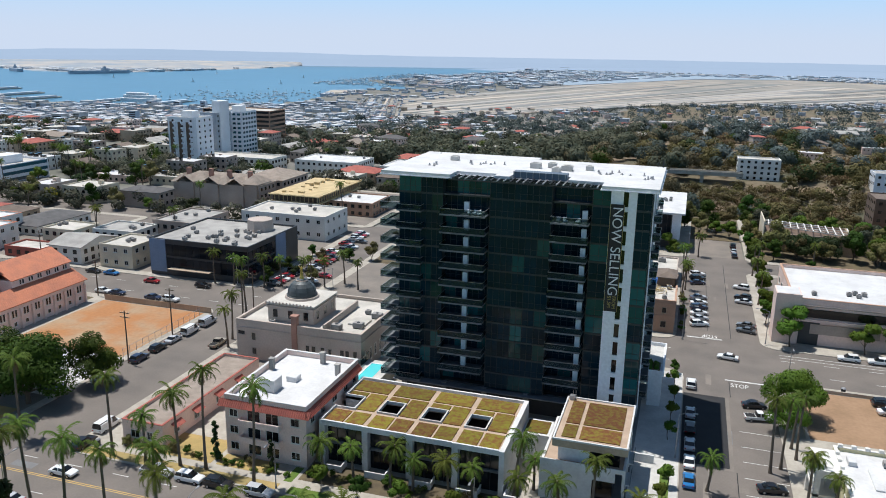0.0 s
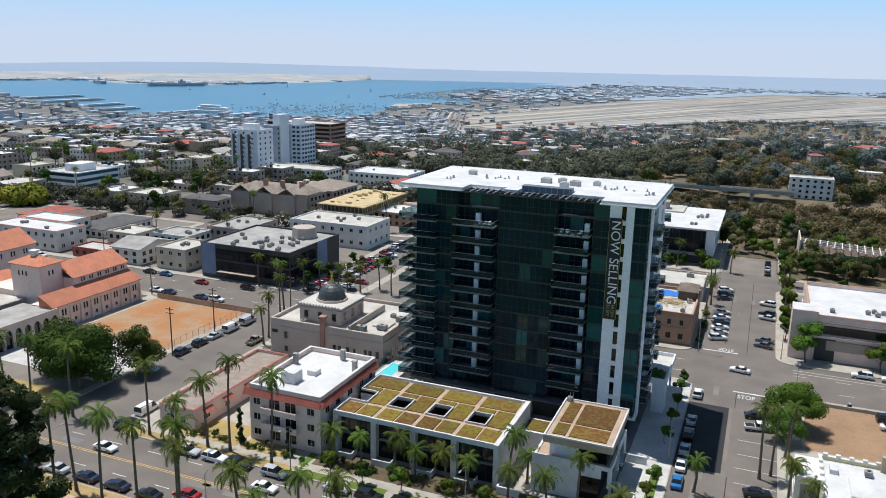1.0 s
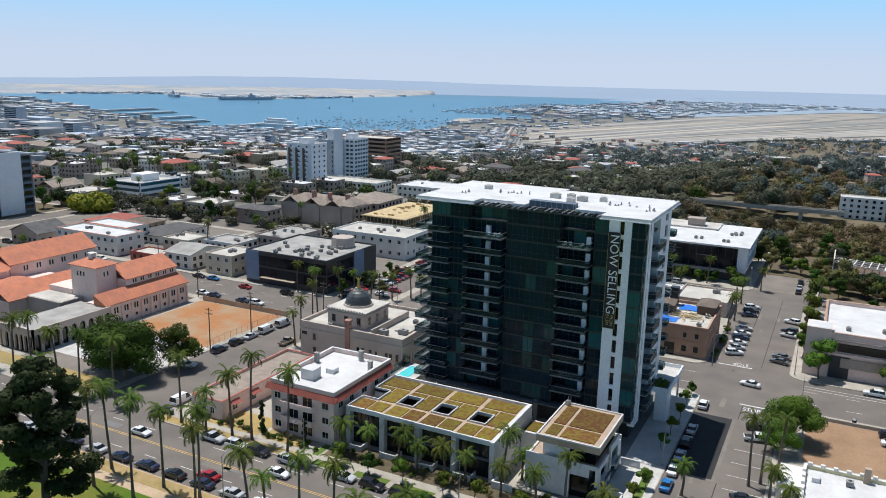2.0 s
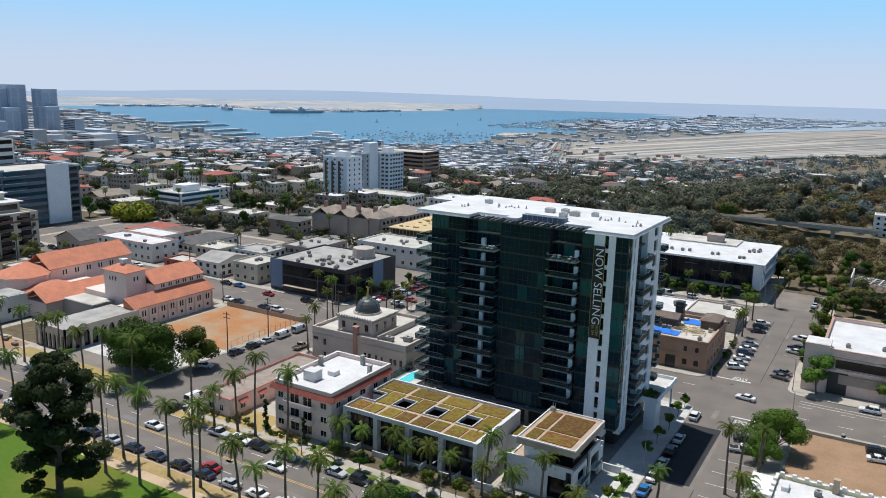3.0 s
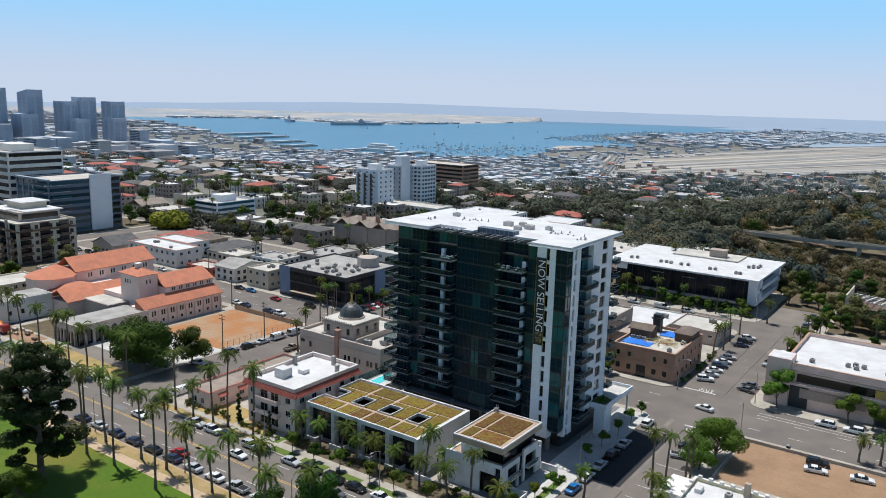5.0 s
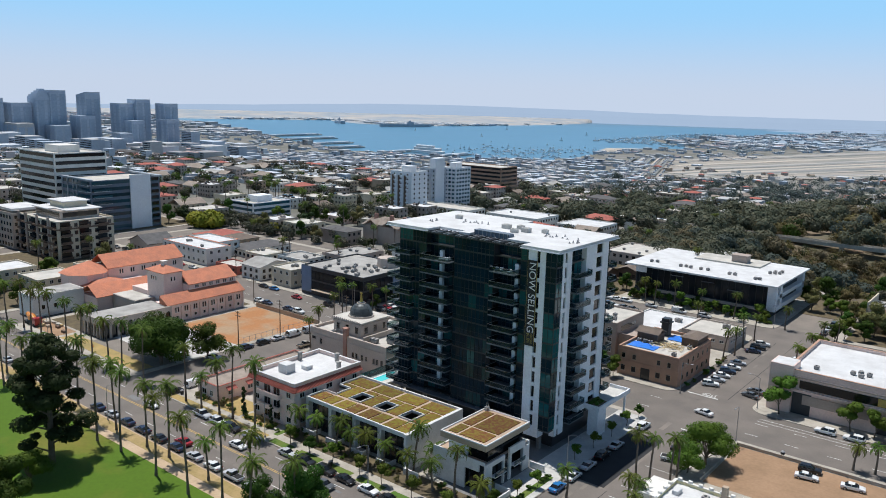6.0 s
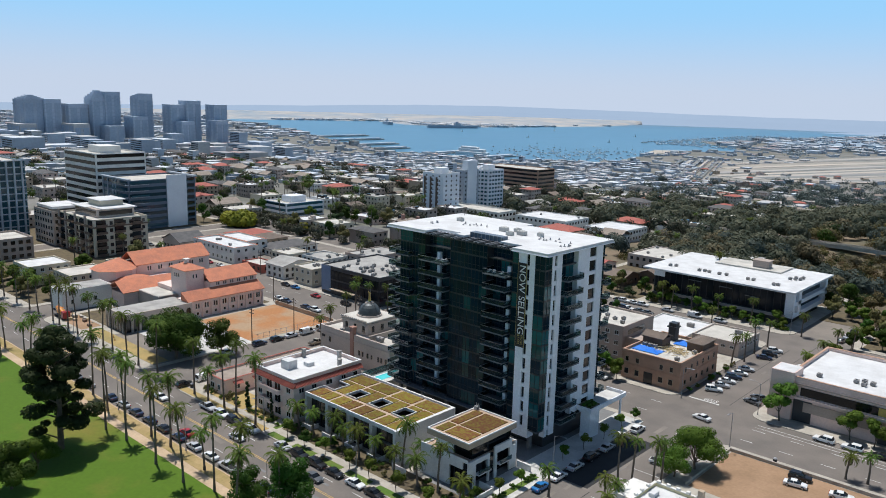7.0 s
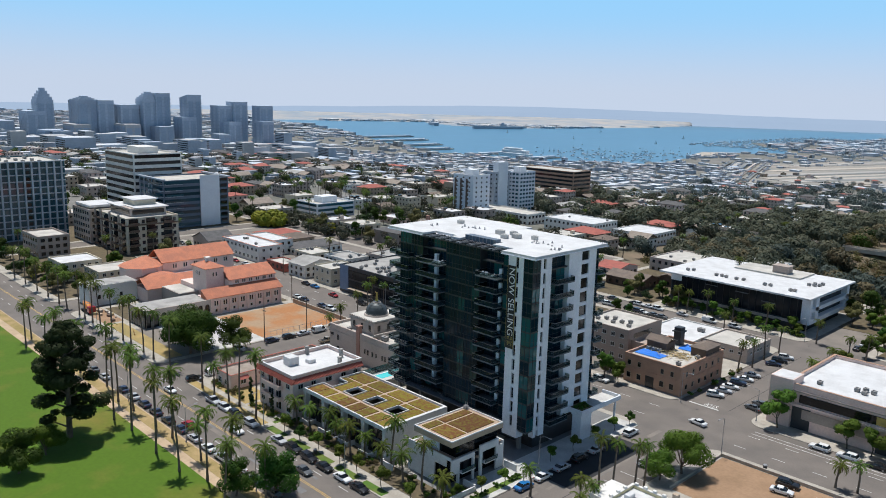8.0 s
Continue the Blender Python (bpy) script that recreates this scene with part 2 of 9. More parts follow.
# far town colours, paled towards grey blue to stand for distance haze
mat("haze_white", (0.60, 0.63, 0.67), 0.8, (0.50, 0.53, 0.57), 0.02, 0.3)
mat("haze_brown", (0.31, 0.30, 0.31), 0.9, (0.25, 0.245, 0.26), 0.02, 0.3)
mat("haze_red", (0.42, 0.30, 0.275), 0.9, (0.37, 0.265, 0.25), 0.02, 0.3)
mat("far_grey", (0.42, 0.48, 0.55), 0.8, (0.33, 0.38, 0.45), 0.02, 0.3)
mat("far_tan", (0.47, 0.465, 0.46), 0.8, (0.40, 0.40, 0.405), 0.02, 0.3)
mat("hull_grey", (0.42, 0.47, 0.53), 0.7)
mat("hull_white", (0.78, 0.78, 0.78), 0.5)
leafy("leaf_deep", (0.023, 0.058, 0.008), (0.062, 0.115, 0.014))
leafy("leaf_bright", (0.055, 0.105, 0.012), (0.115, 0.17, 0.022))
leafy("leaf_dark", (0.018, 0.036, 0.012), (0.045, 0.066, 0.022))
leafy("leaf_olive", (0.09, 0.09, 0.03), (0.19, 0.165, 0.07))
leafy("leaf_dry", (0.12, 0.09, 0.045), (0.22, 0.165, 0.085))
leafy("leaf_yellow", (0.30, 0.29, 0.03), (0.18, 0.23, 0.03))
leafy("frond", (0.045, 0.09, 0.014), (0.14, 0.18, 0.032))
leafy("frond_dry", (0.20, 0.15, 0.08), (0.13, 0.10, 0.055))
leafy("bougainvillea", (0.42, 0.05, 0.12), (0.30, 0.05, 0.08))
# next two: foliage with the blue pallor of distance painted in
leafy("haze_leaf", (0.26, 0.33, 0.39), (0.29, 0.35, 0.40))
leafy("far_haze_leaf", (0.08, 0.108, 0.105), (0.12, 0.145, 0.135))
leafy("leaf_dusk", (0.085, 0.07, 0.045), (0.15, 0.12, 0.07), 0.3)
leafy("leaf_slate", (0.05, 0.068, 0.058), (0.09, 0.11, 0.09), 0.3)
leafy("grove_leaf", (0.036, 0.052, 0.036), (0.12, 0.115, 0.075), 0.3)
glassy("glass_tower", (0.004, 0.020, 0.032), 0.06, 0.17, 0.25, 0.06)
glassy("glass_teal", (0.012, 0.074, 0.08), 0.06, 0.35, 0.6, 0.06)
glassy("glass_dark", (0.012, 0.014, 0.017), 0.1, 0.5, 0.7)
glassy("glass_blue", (0.022, 0.075, 0.10), 0.08, 0.6, 0.5, 0.05)
glassy("glass_office", (0.010, 0.014, 0.02), 0.08, 0.2, 0.4, 0.05)
glassy("glass_rail", (0.02, 0.035, 0.04), 0.1, 0.5, 0.3)
glassy("car_glass", (0.012, 0.014, 0.016), 0.05, 0.7, 0.3)
glassy("pool_water", (0.10, 0.62, 0.66), 0.08, 0.5, 0.0, 0.15)
# balustrade glass lets most of the light through
rail_nt = MATS["glass_rail"].node_tree
clear, blend = rail_nt.nodes.new("ShaderNodeBsdfTransparent"), rail_nt.nodes.new("ShaderNodeMixShader")
clear.inputs[0].default_value = (0.72, 0.85, 0.86, 1)
blend.inputs[0].default_value = 0.6
rail_nt.links.new(rail_nt.nodes["Principled BSDF"].outputs[0], blend.inputs[1])
rail_nt.links.new(clear.outputs[0], blend.inputs[2])
rail_nt.links.new(blend.outputs[0], rail_nt.nodes["Material Output"].inputs["Surface"])
for cname, ccol in (("silver", (0.50, 0.51, 0.53)), ("white", (0.78, 0.78, 0.77)), ("black", (0.012, 0.012, 0.014)), ("navy", (0.018, 0.03, 0.07)),
                    ("red", (0.35, 0.015, 0.02)), ("blue", (0.015, 0.16, 0.42)), ("grey", (0.10, 0.105, 0.11)), ("tan", (0.35, 0.29, 0.21)), ("orange", (0.7, 0.25, 0.03))):
    pm = mat("paint_" + cname + "_car", ccol, 0.3, tuple(c * 0.92 for c in ccol), 1.0, 8.0, spec=0.5)
    pm.node_tree.nodes["Principled BSDF"].inputs["Coat Weight"].default_value = 0.6

# distance haze painted as emission: the ridge backdrop itself glows pale blue
fr = MATS["ridge_haze_glow"].node_tree.nodes["Principled BSDF"]
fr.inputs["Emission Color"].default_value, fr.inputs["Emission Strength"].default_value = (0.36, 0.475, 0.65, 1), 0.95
# bay water: ripples at two scales over a blue-green body colour
bay = mat("bay_water", (0.05, 0.155, 0.25), 0.28, (0.07, 0.18, 0.275), 0.0015, 0.02, spec=0.35, bump=0.5, bump_scale=0.06)


def striped(name, base, axis, freq, depth=0.5):
    """Rows of barrel tiles or cladding boards: a wave in the relief across one world axis."""
    m = MATS[base].copy()
    m.name = name
    n, lk = m.node_tree.nodes, m.node_tree.links
    geo = n.new("ShaderNodeNewGeometry")
    w = n.new("ShaderNodeTexWave")
    w.wave_type, w.bands_direction, w.wave_profile = "BANDS", axis, "SIN"
    w.inputs["Scale"].default_value = freq
    lk.new(geo.outputs["Position"], w.inputs["Vector"])
    bn = n.new("ShaderNodeBump")
    bn.inputs["Strength"].default_value, bn.inputs["Distance"].default_value = depth, 0.1
    lk.new(w.outputs[0], bn.inputs["Height"])
    lk.new(bn.outputs[0], n["Principled BSDF"].inputs["Normal"])
    MATS[name] = m
    return m


striped("clay_rows_x", "clay_tile", "X", 0.9)
striped("clay_rows_y", "clay_tile", "Y", 0.9)

# ---- building blocks ----
def thing(name, x=0, y=0, z=0, label="", category="", group="", kind="", rz=0):
    ob = new(name)
    ob.matrix_basis = pose(x, y, z, 0, 0, rz)
    return tagged(ob, label, category, group, kind)


def mesh_of(name, bm, *mats):
    me = bpy.data.meshes.new(name)
    bm.to_mesh(me)
    bm.free()
    for m in mats:
        me.materials.append(MATS[m])
    return me


def wm(ob):
    """Where an object stands, through its parents."""
    m = Matrix.Identity(4)
    while ob is not None:
        m = ob.matrix_basis @ m
        ob = ob.parent
    return m


def part(name, bm, material, parent=None, label="", kind="", at=None):
    """Links a bmesh, or a mesh that is shared, as one object under a thing or a part; its coordinates are the world's."""
    if isinstance(bm, bmesh.types.BMesh):
        mats = material if isinstance(material, (tuple, list)) else (material,)
        bm = mesh_of(name, bm, *mats)
    ob = new(name, bm)
    ob.parent = parent
    ob.matrix_basis = wm(parent).inverted() @ (at if at is not None else Matrix.Identity(4))
    return tagged(ob, label, kind=kind)


def box(bm, x0, x1, y0, y1, z0, z1, mi=0, bevel=0.0):
    vs = [bm.verts.new((x, y, z)) for z in (z0, z1) for y in (y0, y1) for x in (x0, x1)]
    fs = []
    for q in ((0, 2, 3, 1), (4, 5, 7, 6), (0, 1, 5, 4), (2, 6, 7, 3), (0, 4, 6, 2), (1, 3, 7, 5)):
        f = bm.faces.new([vs[i] for i in q])
        f.material_index = mi
        fs.append(f)
    if bevel:
        es = list({e for f in fs for e in f.edges})
        bmesh.ops.bevel(bm, geom=es, offset=bevel, segments=1, affect="EDGES", profile=0.5)
    return bm


def boxes(*specs, bevel=0.0):
    bm = bmesh.new()
    for s in specs:
        box(bm, *s[:6], s[6] if len(s) > 6 else 0, bevel)
    return bm


def prism(bm, pts, z0, z1, mi=0):
    """A straight prism over an outline in plan."""
    lo = [bm.verts.new((x, y, z0)) for x, y in pts]
    hi = [bm.verts.new((x, y, z1)) for x, y in pts]
    k = len(pts)
    for f in (bm.faces.new(hi), bm.faces.new(lo[::-1]), *(bm.faces.new((lo[i], lo[(i + 1) % k], hi[(i + 1) % k], hi[i])) for i in range(k))):
        f.material_index = mi
    return bm


def cyl(bm, x, y, z0, z1, r0, r1=None, n=12, mi=0, cx=0.0, cy=0.0):
    r1 = r0 if r1 is None else r1
    lo = [bm.verts.new((x + r0 * math.cos(2 * math.pi * i / n), y + r0 * math.sin(2 * math.pi * i / n), z0)) for i in range(n)]
    hi = [bm.verts.new((x + cx + r1 * math.cos(2 * math.pi * i / n), y + cy + r1 * math.sin(2 * math.pi * i / n), z1)) for i in range(n)]
    for f in (bm.faces.new(hi), bm.faces.new(lo[::-1]), *(bm.faces.new((lo[i], lo[(i + 1) % n], hi[(i + 1) % n], hi[i])) for i in range(n))):
        f.material_index = mi
    return bm


def tube(bm, p, q, r0, r1, n=6, mi=0):
    p, q = Vector(p), Vector(q)
    d = (q - p).normalized()
    a = d.orthogonal().normalized()
    b = d.cross(a)
    ring = lambda c, r: [bm.verts.new(c + r * (math.cos(2 * math.pi * i / n) * a + math.sin(2 * math.pi * i / n) * b)) for i in range(n)]
    lo, hi = ring(p, r0), ring(q, r1)
    for i in range(n):
        bm.faces.new((lo[i], lo[(i + 1) % n], hi[(i + 1) % n], hi[i])).material_index = mi
    bm.faces.new(hi).material_index = mi
    bm.faces.new(lo[::-1]).material_index = mi
    return bm


def gable(bm, x0, x1, y0, y1, z0, z1, axis="x", over=0.4, thick=0.2, mi=0):
    """A pitched roof of two thick slopes with its ridge along an axis."""
    x0, x1, y0, y1 = x0 - over, x1 + over, y0 - over, y1 + over
    if axis == "x":
        ym = (y0 + y1) / 2
        prof = [(y0, z0), (ym, z1), (y1, z0), (y1, z0 + thick), (ym, z1 + thick), (y0, z0 + thick)]
        a = [bm.verts.new((x0, y, z)) for y, z in prof]
        b = [bm.verts.new((x1, y, z)) for y, z in prof]
    else:
        xm = (x0 + x1) / 2
        prof = [(x0, z0), (xm, z1), (x1, z0), (x1, z0 + thick), (xm, z1 + thick), (x0, z0 + thick)]
        a = [bm.verts.new((x, y1, z)) for x, z in prof]
        b = [bm.verts.new((x, y0, z)) for x, z in prof]
    for i in range(6):
        bm.faces.new((a[i], b[i], b[(i + 1) % 6], a[(i + 1) % 6])).material_index = mi
    for r in (a[::-1], b):
        for q in ((0, 1, 4, 5), (1, 2, 3, 4)):
            bm.faces.new([r[i] for i in q] if r is b else [r[5 - i] for i in q][::-1]).material_index = mi
    return bm


def hip(bm, x0, x1, y0, y1, z0, z1, over=0.5, thick=0.2, mi=0, ridge=None):
    """A hipped roof; its ridge runs along the longer side."""
    x0, x1, y0, y1 = x0 - over, x1 + over, y0 - over, y1 + over
    w, d = x1 - x0, y1 - y0
    r = ridge if ridge is not None else min(w, d) / 2
    if w >= d:
        a, b = (x0 + r, (y0 + y1) / 2, z1), (x1 - r, (y0 + y1) / 2, z1)
    else:
        a, b = ((x0 + x1) / 2, y0 + r, z1), ((x0 + x1) / 2, y1 - r, z1)
    lo = [bm.verts.new(p) for p in ((x0, y0, z0), (x1, y0, z0), (x1, y1, z0), (x0, y1, z0))]
    mid = [bm.verts.new((v.co.x, v.co.y, z0 + thick)) for v in lo]
    va, vb = bm.verts.new(a), bm.verts.new(b)
    fs = [bm.faces.new(lo[::-1])] + [bm.faces.new((lo[i], lo[(i + 1) % 4], mid[(i + 1) % 4], mid[i])) for i in range(4)]
    if w >= d:
        tops = ((mid[0], mid[1], vb, va), (mid[1], mid[2], vb), (mid[2], mid[3], va, vb), (mid[3], mid[0], va))
    else:
        tops = ((mid[0], mid[1], va), (mid[1], mid[2], vb, va), (mid[2], mid[3], vb), (mid[3], mid[0], va, vb))
    for f in fs + [bm.faces.new(t) for t in tops]:
        f.material_index = mi
    return bm


# which way a wall faces: its normal's turn about z, for pieces drawn facing -y
FACE = {"S": 0, "E": 90, "N": 180, "W": -90}
SHARED = {}


def window_mesh(w, h, frame_mat="paint_white", glass="glass_dark", mullions=1, transom=False, sill=True):
    """A framed window that faces -y, its middle at the origin."""
    key = ("window", w, h, frame_mat, glass, mullions, transom, sill)
    if key not in SHARED:
        bm = bmesh.new()
        f = min(0.09, w * 0.1)
        box(bm, -w / 2, -w / 2 + f, -0.07, 0.05, -h / 2, h / 2)
        box(bm, w / 2 - f, w / 2, -0.07, 0.05, -h / 2, h / 2)
        box(bm, -w / 2 + f, w / 2 - f, -0.07, 0.05, h / 2 - f, h / 2)
        box(bm, -w / 2 + f, w / 2 - f, -0.07, 0.05, -h / 2, -h / 2 + f)
        for i in range(mullions):
            x = -w / 2 + w * (i + 1) / (mullions + 1)
            box(bm, x - f * 0.35, x + f * 0.35, -0.055, 0.05, -h / 2 + f, h / 2 - f)
        if transom:
            box(bm, -w / 2 + f, w / 2 - f, -0.05, 0.05, h * 0.1 - f * 0.3, h * 0.1 + f * 0.3)
        if sill:
            box(bm, -w / 2 - 0.08, w / 2 + 0.08, -0.16, 0.05, -h / 2 - 0.1, -h / 2 - 0.003)
        gl = boxes((-w / 2 + f, w / 2 - f, -0.025, 0.05, -h / 2 + f, h / 2 - f))
        SHARED[key] = (mesh_of("window", bm, frame_mat), mesh_of("pane", gl, glass))
    return SHARED[key]


def window(parent, face, u, plane, z, w, h, name="window", **kw):
    """Puts a window on a wall: u runs along the wall in the world, plane is the wall's place."""
    x, y = (u, plane) if face in "SN" else (plane, u)
    fm, gm = window_mesh(w, h, **kw)
    ob = part(name, fm, None, parent, at=pose(x, y, z, 0, 0, FACE[face]))
    new("pane", gm).parent = ob
    return ob


def row(a, b, n):
    """n even places between a and b, each in the middle of its share."""
    return [a + (b - a) * (i + 0.5) / n for i in range(n)]


def shell(parent, x0, x1, y0, y1, z0, z1, wall, roof, parapet=0.6, thick=0.3, cap=None, name="wall"):
    """Outer walls with a parapet, each a slab of its own, and the flat roof between them."""
    t = thick
    part(name, boxes((x0, x1, y0, y0 + t, z0, z1), (x0, x1, y1 - t, y1, z0, z1), (x0, x0 + t, y0 + t, y1 - t, z0, z1), (x1 - t, x1, y0 + t, y1 - t, z0, z1)), wall, parent)
    part("roof", boxes((x0 + t, x1 - t, y0 + t, y1 - t, z1 - parapet - 0.3, z1 - parapet)), roof, parent)
    if cap:
        c = 0.06
        part("coping", boxes((x0 - c, x1 + c, y0 - c, y0 + t + c, z1 + 0.003, z1 + 0.1), (x0 - c, x1 + c, y1 - t - c, y1 + c, z1 + 0.003, z1 + 0.1),
                             (x0 - c, x0 + t + c, y0 + t + c, y1 - t - c, z1 + 0.003, z1 + 0.1), (x1 - t - c, x1 + c, y0 + t + c, y1 - t - c, z1 + 0.003, z1 + 0.1)), cap, parent)


UNITS = {}


def ac(x, y, z, kind=0, rz=0):
    """An air conditioning unit: louvred casing, base frame and fan ring."""
    if kind in UNITS:
        return copy_thing(UNITS[kind], pose(x, y, z, 0, 0, rz))
    ob = thing("rooftop_unit", 0, 0, 0, "grey metal air conditioning unit on a flat roof", "air conditioner", "rooftop units")
    s = (1.1, 1.1, 1.0) if kind == 0 else (2.2, 1.4, 1.3)
    bm = boxes((-s[0] / 2, s[0] / 2, -s[1] / 2, s[1] / 2, 0.15, s[2]), bevel=0.04)
    for i in range(5):
        zz = 0.3 + i * (s[2] - 0.45) / 5
        box(bm, -s[0] / 2 - 0.03, s[0] / 2 + 0.03, -s[1] / 2 - 0.03, s[1] / 2 + 0.03, zz, zz + 0.06)
    part("casing", bm, "ac_unit", ob)
    part("base_frame", boxes((-s[0] / 2 + 0.1, s[0] / 2 - 0.1, -s[1] / 2 + 0.1, s[1] / 2 - 0.1, 0, 0.15)), "metal_dark", ob)
    part("fan_ring", cyl(bmesh.new(), 0, 0, s[2], s[2] + 0.08, s[1] * 0.26, n=12), "metal_dark", ob)
    ob.matrix_basis = pose(x, y, z, 0, 0, rz)
    UNITS[kind] = ob
    return ob


def ss(a, b, v):
    t = min(1.0, max(0.0, (v - a) / (b - a)))
    return t * t * (3 - 2 * t)


SEA = -68.0


def along(v, pts):
    for (a, b), (c, d) in zip(pts, pts[1:]):
        if v <= c:
            return b + (d - b) * max(0.0, v - a) / (c - a)
    return pts[-1][1]


def dry(x, y):
    """Whether a place is land and not bay."""
    if y < along(x, ((-5000, 2600), (-2600, 1900), (-1650, 1500), (-1360, 1385), (-1000, 1430), (-700, 1700))):
        return True
    return y > 1400 and x > along(y, ((1430, -1000), (1650, -860), (1950, -950), (2180, -930), (2350, -820), (2700, -1150), (3600, -980), (5000, -700)))


def ground_z(x, y):
    """The lie of the land: level round the tower, falling to the bay, with a canyon beyond the side street."""
    d = y + 0.25 * max(0.0, -x - 200)
    east = ss(-120, -20, x)
    z = -10 * (1 - east) * ss(275, 560, d) - 54 * ss(450, 1450, d) * (1 - east * (1 - ss(520, 900, y)))
    z -= 19 * math.exp(-((y - 420) / 48) ** 2) * ss(-70, 0, x) * ss(335, 352, y)
    z -= 10 * east * ss(900, 1300, y)
    z += 5 * east * ss(560, 700, y) * (1 - ss(900, 1200, y))
    return z if dry(x, y) else SEA - 6

# ---- the ground, one sheet to the horizon, and the bay ----
def build_ground():
    cx, cy = 45.0, -5.0
    angles = [a * 0.45 for a in range(-60, 281)] + [126 + 6 * i for i in range(1, 35)]
    radii = [0.0, 60.0]
    while radii[-1] < 4930:
        radii.append(min(4930.0, radii[-1] * 1.028 + 4))
    verts, faces = [], []
    for r in radii:
        for a in angles:
            t = radians(90 + a)
            x, y = cx + r * math.cos(t), cy + r * math.sin(t)
            verts.append((x, y, ground_z(x, y) - 0.35))
    k = len(angles)
    for i in range(len(radii) - 1):
        for j in range(k):
            a, b = i * k + j, i * k + (j + 1) % k
            faces.append((a, a + k, b + k, b))
    me = bpy.data.meshes.new("ground")
    me.from_pydata(verts, [], faces)
    me.materials.append(MATS["land"])
    me.materials.append(MATS["town_ground"])
    for p in me.polygons:
        p.material_index = 0 if p.center.x > -140 and p.center.y > 330 else 1
        p.use_smooth = True
    return tagged(new("ground", me), "wide hazy city ground falling away to the bay", "ground", kind="structure")


build_ground()
bm = bmesh.new()
ring = [bm.verts.new((45 + 4930 * math.cos(radians(a * 3)), -5 + 4930 * math.sin(radians(a * 3)), SEA)) for a in range(120)]
bm.faces.new(ring)
tagged(part("water", bm, "bay_water"), "calm blue bay water", "water", kind="structure")

# one asphalt sheet under all streets
tagged(part("road", boxes((-420, 420, 70, 272, -0.3, 0.0)), "asphalt"), "worn grey asphalt streets and avenue", "road", kind="structure")
tagged(part("road", boxes((3.2, 20.5, 272.0, 297, -0.3, 0.0)), "asphalt_old"), "pale worn asphalt street end", "road", kind="structure")


def rounded(x0, x1, y0, y1, r=4.0, n=5):
    pts = []
    for cx, cy, a0 in ((x1 - r, y0 + r, -90), (x1 - r, y1 - r, 0), (x0 + r, y1 - r, 90), (x0 + r, y0 + r, 180)):
        pts += [(cx + r * math.cos(radians(a0 + 90 * i / n)), cy + r * math.sin(radians(a0 + 90 * i / n))) for i in range(n + 1)]
    return pts


# city blocks: raised pavement with kerbs
BLOCKS = [(-97, 3.2, 96, 168), (-184, -113, 96, 168), (-300, -200, 96, 168), (20.5, 110, 96, 168), (-97, 1.0, 187, 255), (-184, -113, 187, 255), (-300, -200, 187, 255), (20.2, 110, 187.8, 255),
          (-97, 3.2, 268, 340), (-184, -113, 268, 340), (-420, -312, 96, 168), (-420, -312, 187, 255), (21.0, 110, 268, 340)]
for b in BLOCKS:
    top = prism(bmesh.new(), rounded(*b), -0.25, 0.15)
    pv = tagged(part("pavement", top, "concrete"), "pale concrete pavement with kerb", "pavement", kind="structure")
# what lies inside the blocks, behind the pavements
for x0, x1, y0, y1, m, lb in ((-94, -16, 190.5, 224, "asphalt_old", "worn asphalt car park"), (-94, -36, 224.2, 252, "mulch", "planted back gardens"), (-181, -116, 190.5, 252, "asphalt_old", "worn asphalt yards"), (-297, -203, 190.5, 252, "asphalt_old", "worn asphalt yards between houses"),
                              (-297, -203, 100.5, 165, "mulch", "shaded gardens between houses"), (-94, -58, 271.5, 337, "mulch", "planted gardens among trees"), (-56, 0, 318.6, 337, "mulch", "planted strip behind the office"), (-181, -116, 271.5, 337, "asphalt_old", "worn asphalt yards"),
                              (24.5, 107, 271.5, 337, "mulch", "shaded planted slope with leaf litter"), (24.5, 107, 231, 252, "asphalt_old", "worn asphalt car park"), (-417, -315, 100.5, 165, "mulch", "planted ground between towers"), (-417, -315, 190.5, 252, "mulch", "planted ground between towers"),
                              (-94, -58, 136, 141, "asphalt_old", "narrow asphalt alley"), (-181, -150, 108, 165, "mulch", "planted church grounds"), (60.5, 107, 100.5, 165, "asphalt_old", "asphalt car park")):
    tagged(part("ground_cover", boxes((x0, x1, y0, y1, 0.06, 0.158)), m), lb, "ground", kind="structure")
# park side of the avenue
tagged(part("pavement", boxes((-420, 420, 60, 79.5, -0.25, 0.15)), "path_tan"), "tan park path with kerb", "pavement", kind="structure")


def patch(x0, x1, y0, y1, material, label, z=0.154, name="ground_cover", h=0.1):
    return tagged(part(name, boxes((x0, x1, y0, y1, z - h, z)), material), label, "ground", kind="structure")


patch(-420, 420, 76.2, 79.2, "verge", "dry grass verge between kerb and path", 0.17)
patch(-420, 420, -500, 73.8, "lawn", "mown park lawn with dry patches", 0.18)
# verges along the avenue on the tower's side
patch(-95, -57, 96.4, 98.6, "dry_grass", "dry grass verge beside the kerb", 0.17)
for vx in (-55, -46, -37, -28, -19):
    patch(vx, vx + 7, 96.4, 98.4, "lawn_small", "small lawn strip beside the kerb", 0.17)
patch(-70, -60, 100.4, 104.0, "dry_grass", "dry front garden of the apartment house", 0.17)
patch(-88, -71, 100.4, 108.0, "dry_grass", "dry front garden", 0.17)
patch(-57.0, -55.6, 99.5, 104, "lawn_small", "bright lawn strip between buildings", 0.17)
patch(-55, -4, 100.6, 106.5, "mulch", "planting bed with mulch before the low building", 0.18)
